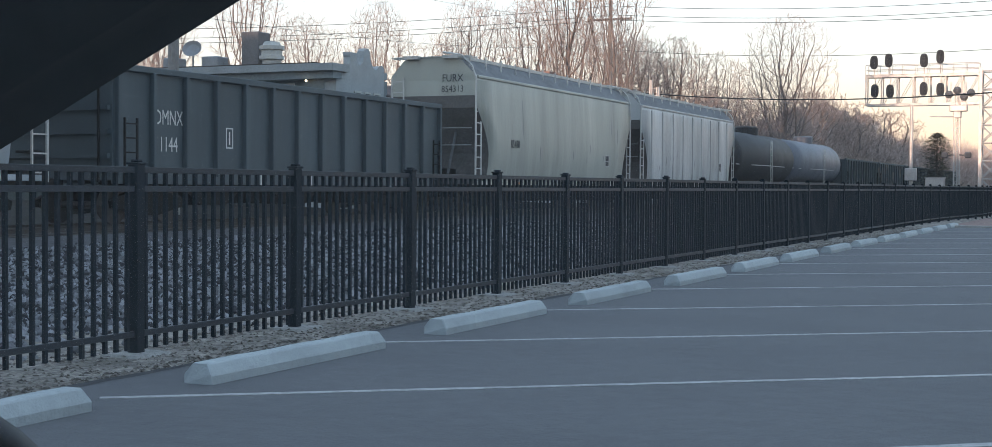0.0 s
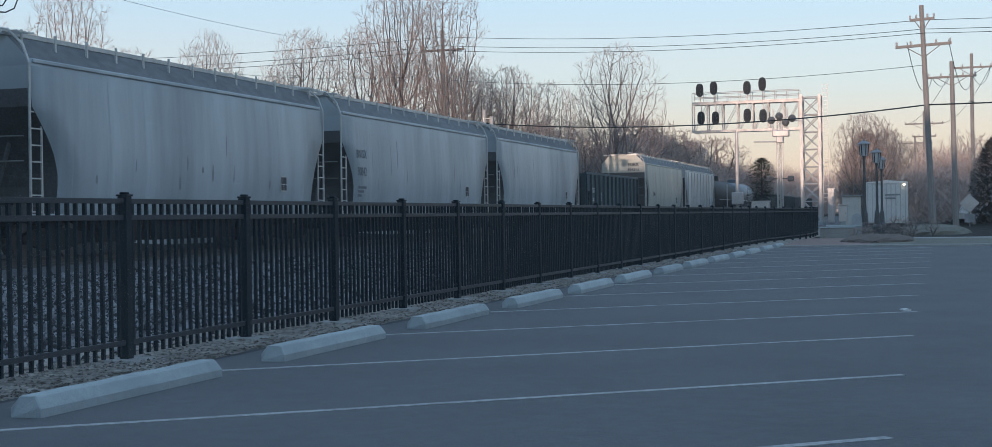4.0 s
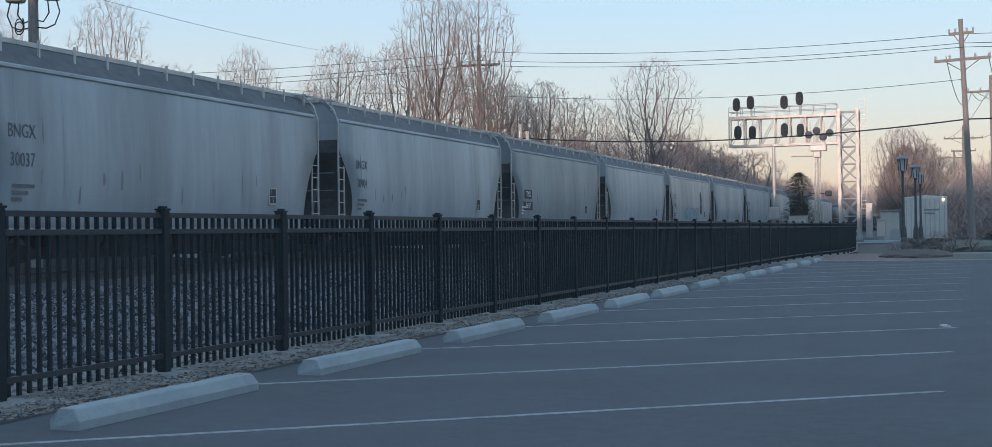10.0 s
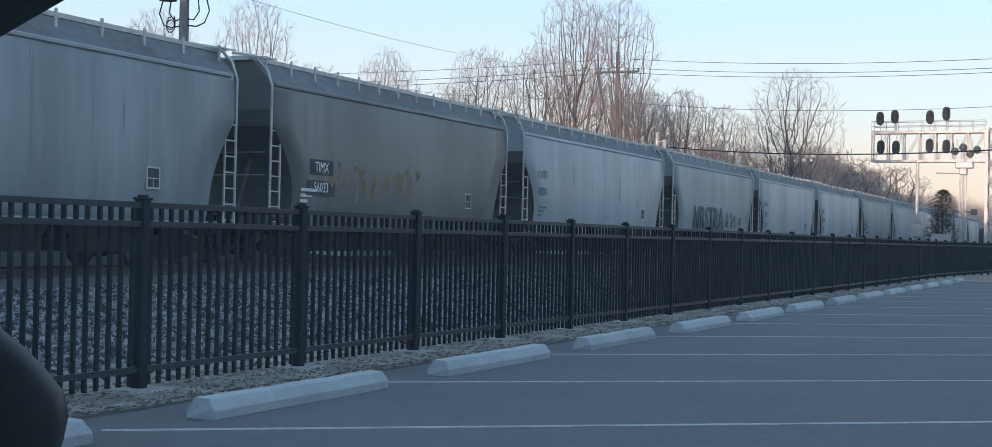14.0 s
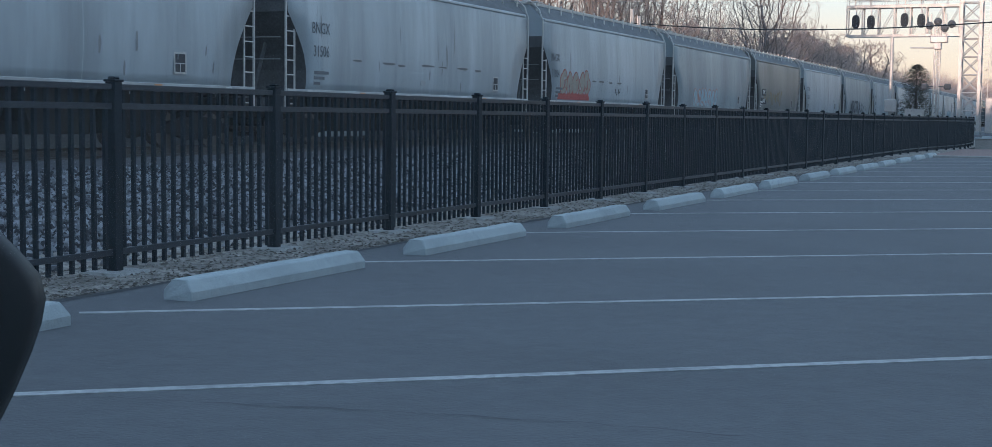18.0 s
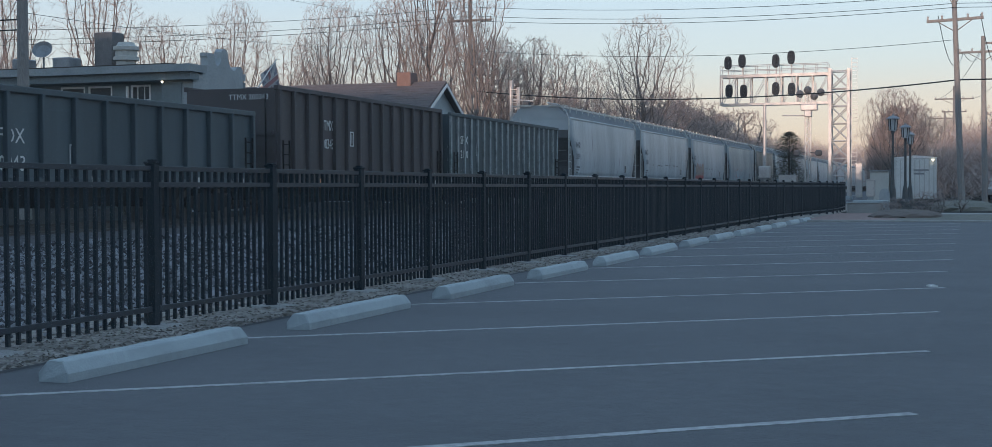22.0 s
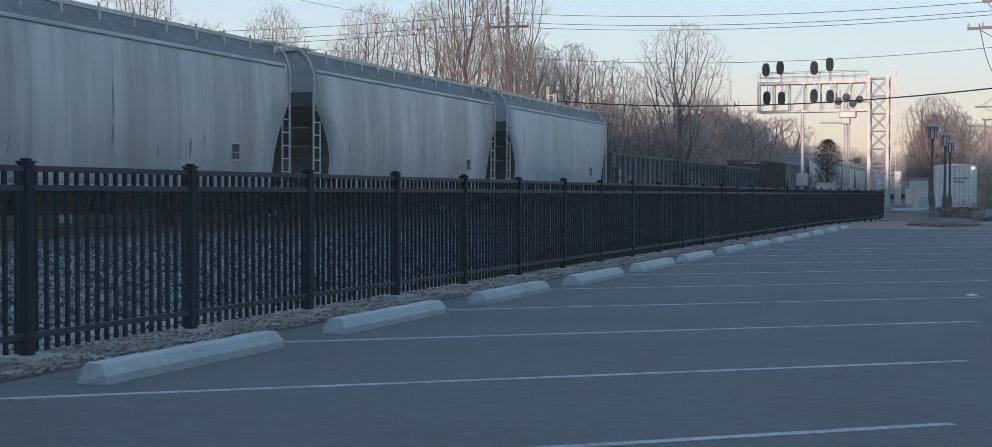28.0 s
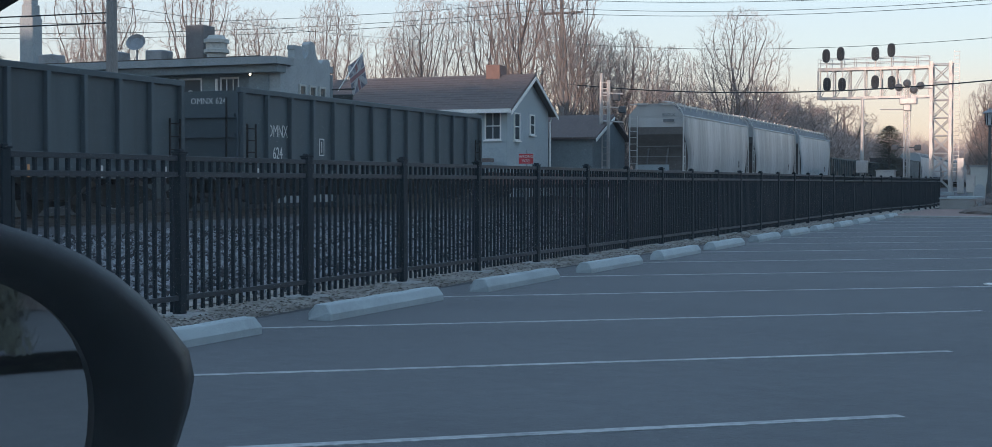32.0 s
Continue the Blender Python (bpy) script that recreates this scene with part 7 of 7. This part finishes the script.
    def thicket(count, place):
        for _ in range(count):
            x, y, top = place()
            z = top * R.random() ** 0.75
            a = Vector((x, y, z))
            size = 0.7 + 0.004 * y
            c = a + Vector((R.uniform(-1.1, 1.1), R.uniform(-1.1, 1.1), R.uniform(-0.2, 1.3))) * size
            fat = R.uniform(0.012, 0.034) * (1.6 - z / (top + 0.1)) * size
            sd = Vector((R.uniform(-1, 1), R.uniform(-1, 1), 0)).normalized() * fat
            base = len(wv)
            wv.extend((a - sd, a + sd, c))
            wf.append((base, base + 1, base + 2))

    def by_track():
        y = 116 + 290 * R.random() ** 1.3
        return -19.0 - 0.012 * (y - 100) - 26 * R.random() ** 1.6, y, 5.8 + 1.2 * math.sin(y * 0.17) + 0.8 * math.sin(y * 0.41) + (y - 116) * 0.012

    def at_end():
        x = R.uniform(-26, 60)
        return x, R.uniform(300, 420), 9 + 2 * math.sin(x * 0.3) + 1.2 * math.sin(x * 0.83)

    def by_street():
        y = 104 + 200 * R.random() ** 1.2
        x = 3.0 + 0.055 * (y - 104) + 42 * R.random() ** 1.3
        return x, y, 4.6 + 0.9 * math.sin(x * 0.7 + y * 0.2) + (y - 104) * 0.016
    def dense(cx, cy, r, h):
        def place():
            a, q, f = R.uniform(0, 2 * math.pi), R.random() ** 0.5, R.random()
            wide = r * math.sin(math.pi * min(0.97, 0.22 + 0.75 * f)) ** 0.8
            return cx + q * wide * math.cos(a), cy + q * wide * math.sin(a), h * f
        return place

    def mass(cx, cy, r, h, count):
        pick = dense(cx, cy, r, h)
        for _ in range(count):
            x, y, z = pick()
            a = Vector((x, y, z))
            c = a + Vector((R.uniform(-0.5, 0.5), R.uniform(-0.5, 0.5), R.uniform(-0.2, 0.7)))
            sd = Vector((R.uniform(-1, 1), R.uniform(-1, 1), R.uniform(-0.4, 0.4))).normalized() * R.uniform(0.015, 0.05)
            base = len(wv)
            wv.extend((a - sd, a + sd, c))
            wf.append((base, base + 1, base + 2))
    mass(0.2, 113.5, 2.3, 6.9, 16000)
    for cx, cy, r, h in ((-22.4, 128, 3.6, 8.2), (-22.2, 140, 4.0, 9.4), (-22.6, 152, 4.2, 9.2), (-22.8, 168, 4.6, 9.6)):
        mass(cx, cy, r, h, 9000)
    thicket(115000, by_track)
    thicket(40000, at_end)
    thicket(150000, by_street)
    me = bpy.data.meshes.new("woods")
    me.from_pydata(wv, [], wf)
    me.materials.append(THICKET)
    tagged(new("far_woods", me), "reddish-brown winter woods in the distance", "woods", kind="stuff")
    # evergreens
    for x, y, h in ((-12.3, 150, 6.8), (-49.1, 60, 8.6)):
        t = thing("evergreen_tree", pose(x, y, 0), "dark green conifer among bare trees", "tree", "conifers")
        b = bmesh.new()
        rod(b, (0, 0, -0.2), (0, 0, h * 0.95), 0.2, 0.03, n=7)
        part("trunk", b, BARK, t)
        RR = random.Random(int(h * 10))
        cv, cf = [], []
        for k in range(6500):
            f = RR.random()
            z = h * (0.12 + 0.88 * f)
            rad = (1 - f) ** 0.5 * h * (0.38 if x > -30 else 0.46) * RR.uniform(0.25, 1.1) * (0.85 + 0.25 * math.sin(9 * f + h))
            a = RR.uniform(0, 2 * math.pi)
            p = Vector((rad * math.cos(a), rad * math.sin(a), z))
            d = Vector((math.cos(a) + RR.uniform(-0.5, 0.5), math.sin(a) + RR.uniform(-0.5, 0.5), RR.uniform(-0.2, 0.5))) * 0.3
            sd = Vector((-math.sin(a), math.cos(a), RR.uniform(-0.3, 0.3))) * 0.06
            base = len(cv)
            cv += [p - sd, p + sd, p + d]
            cf.append((base, base + 1, base + 2))
        me = bpy.data.meshes.new("crown")
        me.from_pydata(cv, [], cf)
        me.materials.append(NEEDLE)
        link("crown", me, t)
    # dense round evergreen by the street
    t = thing("evergreen_tree", pose(9.4, 98, -0.1), "dense dark round-topped evergreen beside the street", "tree", "conifers")
    b = bmesh.new()
    rod(b, (0, 0, -0.2), (0, 0, 4.5), 0.22, 0.05, n=7)
    part("trunk", b, BARK, t)
    RR = random.Random(8)
    cv, cf = [], []
    for k in range(9000):
        f, a = RR.random(), RR.uniform(0, 2 * math.pi)
        rad = 1.75 * math.sin(math.pi * (0.12 + 0.88 * f) ** 0.75) ** 0.5 * RR.uniform(0.72, 1.04) * (1 + 0.07 * math.sin(5 * a + 9 * f))
        p = Vector((rad * math.cos(a), rad * math.sin(a), 0.15 + 5.8 * f))
        d = Vector((math.cos(a) * 0.16 + RR.uniform(-0.1, 0.1), math.sin(a) * 0.16 + RR.uniform(-0.1, 0.1), RR.uniform(-0.05, 0.2)))
        sd = Vector((-math.sin(a), math.cos(a), RR.uniform(-0.5, 0.5))) * 0.06
        base = len(cv)
        cv += [p - sd, p + sd, p + d]
        cf.append((base, base + 1, base + 2))
    me = bpy.data.meshes.new("crown")
    me.from_pydata(cv, [], cf)
    me.materials.append(YEW)
    link("crown", me, t)
    # low shrubs at the end of the lot
    for x, y, h in ((4.3, 50.5, 0.85), (4.0, 51.2, 0.6), (4.7, 51.0, 0.7), (3.2, 49.5, 0.5), (2.8, 52, 0.45), (5.4, 58, 0.7), (2.9, 59, 0.6)):
        tree(x, y, 0, h, h * 1.3, 9, "bush", "bare twiggy shrub at the end of the lot", R.uniform(0, 360))


# ---- the parked car round the camera ----
CAR_PAINT = mat("car_paint_dark", (0.02, 0.022, 0.026), 0.3, vary=0.05, scale=3)
MIRROR = bpy.data.materials.new("mirror_glass")
MIRROR.use_nodes = True
MIRROR.node_tree.nodes["Principled BSDF"].inputs["Metallic"].default_value = 1.0
MIRROR.node_tree.nodes["Principled BSDF"].inputs["Roughness"].default_value = 0.02
MIRROR.node_tree.nodes["Principled BSDF"].inputs["Base Color"].default_value = (0.8, 0.79, 0.77, 1)
CAR = []


def glare_film_glass(name, dust):
    """Clear car glass with wiped dust smears; its pale film also stands in for veiling glare."""
    m = bpy.data.materials.new(name)
    m.use_nodes = True
    n, l = m.node_tree.nodes, m.node_tree.links
    n.remove(n["Principled BSDF"])
    clear, film, mix = n.new("ShaderNodeBsdfTransparent"), n.new("ShaderNodeBsdfTranslucent"), n.new("ShaderNodeMixShader")
    clear.inputs[0].default_value = (1, 1, 1, 1)
    film.inputs[0].default_value = (0.86, 0.9, 0.93, 1)
    tc, mp, tx, mr = n.new("ShaderNodeTexCoord"), n.new("ShaderNodeMapping"), n.new("ShaderNodeTexNoise"), n.new("ShaderNodeMapRange")
    mp.inputs["Scale"].default_value = (5.0, 5.0, 11.0)
    mp.inputs["Rotation"].default_value = (0, 0.5, 0)
    tx.inputs["Scale"].default_value, tx.inputs["Detail"].default_value = 1.0, 2
    mr.inputs[1].default_value, mr.inputs[2].default_value, mr.inputs[3].default_value, mr.inputs[4].default_value = 0.3, 0.75, 0.7 * dust, 1.5 * dust
    l.new(tc.outputs["Object"], mp.inputs[0])
    l.new(mp.outputs[0], tx.inputs[0])
    l.new(tx.outputs["Fac"], mr.inputs[0])
    l.new(mr.outputs[0], mix.inputs[0])
    l.new(clear.outputs[0], mix.inputs[1])
    l.new(film.outputs[0], mix.inputs[2])
    l.new(mix.outputs[0], n["Material Output"].inputs[0])
    return m


# film strength lifts the blacks as glare haze would
GLARE_FILM = glare_film_glass("dust_and_glare_film", 0.0150)


def build_own_car():
    car = thing("parked_car", pose(0, 0, 0), "dark car facing the fence, side window veiled with dust and painted glare", "car")
    CAR.append(car)
    # body below the belt line, bonnet towards the fence
    b = bmesh.new()
    prism(b, [(3.35, 0.3), (7.9, 0.3), (8.0, 0.6), (7.9, 0.82), (6.6, 0.84), (4.75, 0.82), (3.6, 0.66), (3.3, 0.5)], 0.40, 0.47, "y")
    part("side_panel", b, CAR_PAINT, car)
    b = bmesh.new()
    prism(b, [(3.35, 0.3), (7.9, 0.3), (8.0, 0.6), (7.9, 0.82), (6.6, 0.84), (4.75, 0.82), (3.6, 0.66), (3.3, 0.5)], -1.33, -1.26, "y")
    part("side_panel", b, CAR_PAINT, car)
    b = bmesh.new()
    prism(b, [(3.3, 0.5), (3.6, 0.66), (4.75, 0.815), (4.75, 0.78), (3.6, 0.62), (3.36, 0.46)], -1.255, 0.395, "y")
    part("bonnet", b, CAR_PAINT, car)
    b = bmesh.new()
    box(b, 3.4, 7.9, -1.25, 0.39, 0.2, 0.32)
    part("floor_pan", b, BLACK, car)
    b = bmesh.new()
    prism(b, [(5.75, 1.42), (7.0, 1.44), (7.5, 1.36), (7.5, 1.32), (7.0, 1.38), (5.75, 1.37)], -1.2, 0.32, "y")
    part("roof", b, CAR_PAINT, car)
    for y in (0.33, -1.22):
        b = bmesh.new()
        prism(b, [(7.45, 1.36), (7.9, 0.83), (7.7, 0.83), (7.3, 1.36)], y - 0.04, y + 0.04, "y")
        part("rear_pillar", b, CAR_PAINT, car)
    for x, y in ((4.1, 0.36), (7.1, 0.36), (4.1, -1.22), (7.1, -1.22)):
        b = bmesh.new()
        rod(b, (x, y - 0.1, 0.31), (x, y + 0.1, 0.31), 0.31, n=18)
        part("wheel", b, BLACK, car)
    b = bmesh.new()
    box(b, 4.85, 7.3, 0.346, 0.35, 0.6, 1.38)
    pane = part("side_window", b, GLARE_FILM, car, "clear side window with a film of dust and painted glare")
    pane.visible_shadow = False
    # front pillar: its lower edge closes the upper corner of the view
    e = Vector((5.70, 0.02, 1.005))
    a0, a1 = PILLAR
    for d in ((a1 - a0).normalized(),):
        side = (a0 - e).cross(d).normalized()
        if side.z < 0:
            side = -side
        out = (a0 - e).normalized()
        b = bmesh.new()
        base = a0 - d * 0.16
        far = a1 + d * 0.12
        vs = []
        for q in (base, far):
            for s, o in ((0, 0), (0, 0.1), (0.13, 0.1), (0.13, 0)):
                vs.append(b.verts.new(q + side * s + out * o))
        for f in ((0, 1, 2, 3), (7, 6, 5, 4), (0, 4, 5, 1), (1, 5, 6, 2), (2, 6, 7, 3), (3, 7, 4, 0)):
            b.faces.new([vs[i] for i in f])
        bmesh.ops.recalc_face_normals(b, faces=b.faces[:])
        bmesh.ops.bevel(b, geom=b.edges[:], offset=0.02, segments=3, affect="EDGES")
        part("front_pillar", b, BLACK, car, smooth=True)
    # door mirror
    c = MIRROR_C
    view = (c - e).normalized()
    right = view.cross(Vector((0, 0, 1))).normalized()
    up = right.cross(view).normalized()
    frame_m = Matrix((( *right, 0), (*up, 0), (*(-view), 0), (0, 0, 0, 1))).transposed()
    frame_m.translation = c
    # the housing and its glass face back along the car
    n_want = Vector((0.949, -0.3155, 0.0166)).normalized()
    swing = (-view).rotation_difference(n_want).to_matrix().to_4x4()
    turn = Matrix.Translation(c + right * 0.021 - up * 0.007) @ swing @ frame_m.to_3x3().to_4x4() @ pose(0, 0, 0, 0, 0, -14)

    def ring(b, a_, c_, z, n=40, p=2.5):
        out = []
        for k in range(n):
            t = 2 * math.pi * k / n
            cs, sn = math.cos(t), math.sin(t)
            # the outer shell runs to a blunt point and tucks in beneath it
            tt = t if t < math.pi else t - 2 * math.pi
            point = 1 + 0.13 * math.exp(-abs(tt - 0.58) / 0.34) - 0.13 * math.exp(-((tt + 0.35) / 0.5) ** 2) if a_ > 0.1 else 1
            out.append(b.verts.new((point * a_ * math.copysign(abs(cs) ** (2 / p), cs), c_ * math.copysign(abs(sn) ** (2 / p), sn), z)))
        return out
    b = bmesh.new()
    prof = [(0.075, 0.072, -0.015), (0.081, 0.077, 0.004), (0.108, 0.088, 0.012), (0.122, 0.098, 0.0), (0.125, 0.100, -0.02), (0.115, 0.092, -0.06), (0.08, 0.065, -0.1), (0.02, 0.02, -0.12)]
    rings = [ring(b, *q) for q in prof]
    for r0, r1 in zip(rings, rings[1:]):
        for k in range(40):
            b.faces.new((r0[k], r0[(k + 1) % 40], r1[(k + 1) % 40], r1[k]))
    b.faces.new(rings[-1])
    bmesh.ops.recalc_face_normals(b, faces=b.faces[:])
    hs = part("mirror_housing", b, BLACK, car, "black plastic mirror housing", smooth=True, m=turn)
    b = bmesh.new()
    b.faces.new(ring(b, 0.078, 0.075, 0.0))
    part("mirror_glass", b, MIRROR, car, "mirror glass", m=turn @ Matrix.Translation((0, 0, -0.006)))
    b = bmesh.new()
    rod(b, c + view * 0.05 - up * 0.07, Vector((5.12, 0.46, 0.8)), 0.03, n=8)
    part("mirror_arm", b, BLACK, car)


def build_behind():
    """What the door mirror shows behind the car, and an unseen block that shades the lot."""
    s = thing("evergreen_shrub", pose(15.2, 2.3, 0), "clipped dark green conical shrub in a gravel bed", "shrub")
    RR = random.Random(3)
    cv, cf = [], []
    for k in range(2500):
        f = RR.random()
        z = 0.08 + 1.5 * f
        rad = (0.5 - 0.32 * f) * RR.uniform(0.75, 1.05)
        a = RR.uniform(0, 2 * math.pi)
        p = Vector((rad * math.cos(a), rad * math.sin(a), z))
        d = Vector((RR.uniform(-0.06, 0.06), RR.uniform(-0.06, 0.06), 0.12))
        sd = Vector((-math.sin(a), math.cos(a), 0)) * 0.03
        base = len(cv)
        cv += [p - sd, p + sd, p + d]
        cf.append((base, base + 1, base + 2))
    me = bpy.data.meshes.new("foliage")
    me.from_pydata(cv, [], cf)
    me.materials.append(NEEDLE)
    link("foliage", me, s)
    b = bmesh.new()
    rod(b, (0, 0, 0), (0, 0, 1.3), 0.05, 0.02, n=6)
    part("stem", b, BARK, s)
    b = bmesh.new()
    box(b, 14.5, 16.0, -8, 12, -0.06, 0.0, 0.02)
    tagged(part("gravel_bed", b, SOIL), "pale gravel planting bed", "gravel bed", kind="structure")
    f = thing("low_fence", pose(16.2, 0, 0), "black post and rail fence along the planting bed", "fence")
    for k in range(-3, 6):
        b = bmesh.new()
        box(b, -0.04, 0.04, -0.04, 0.04, 0, 1.3)
        part("post", b, FENCE, f, m=pose(0, k * 2.2, 0))
    for z in (0.5, 1.15):
        b = bmesh.new()
        box(b, -0.03, 0.03, -7, 11.5, z - 0.04, z + 0.04)
        part("rail", b, FENCE, f)
    h = thing("brick_building", pose(40, 0, 0), "low brick building behind the lot", "building")
    b = bmesh.new()
    box(b, 0, 12, -14, 30, 0, 4.5)
    part("wall", b, BRICK, h)
    b = bmesh.new()
    box(b, -0.3, 12.3, -14.3, 30.3, 4.5, 4.8)
    part("roof", b, SHINGLE, h)
    # added out of view: keeps low sun off the lot and train
    w = thing("shade_block", pose(0, -44, 0), "unseen plain grey block added behind the lot to shade it", "building")
    b = bmesh.new()
    box(b, -170, 75, -12, 0, 0, 12.2)
    part("wall", b, STUCCO, w)
    b = bmesh.new()
    box(b, -170.3, 75.3, -12.3, 0.3, 12.2, 12.5)
    part("roof", b, SHINGLE, w)
    R = random.Random(9)
    for k in range(12):
        tree(21 + R.uniform(0, 9), -8 + 2.4 * k, 0, R.uniform(6, 8.5), 6.5, (2, 4)[k % 2], "far", "leafless tree behind the lot", 40 * k)


PILLAR = (Vector((5.2695, 0.4594, 1.0821)), Vector((5.3024, 0.4841, 1.1095)))
MIRROR_C = Vector((5.111, 0.4881, 0.8915))

build_gantry()
build_crossing_masts()
build_poles()
build_lamps()
build_restaurant()
build_house()
build_far_objects()
build_trees()
build_own_car()
build_behind()


# ---- what moves ----
def motions():
    for car, L in TRAIN:
        walk(car, [(t, train_pose(MIDS[car.name], t)) for t in (0.0, 4.0, 8.0, 12.0, 16.0, 20.0, 24.0, 28.0, 32.0)])
    walk(CAR[0], [(0.0, pose(0, 0, 0)), (15.0, pose(0, 0, 0)), (30.4, pose(0, 0, 0)), (31.0, pose(-0.002, 0.086, 0)), (31.5, pose(0.230, 0.128, 0)), (32.0, pose(0.616, 0.239, 0))])


motions()
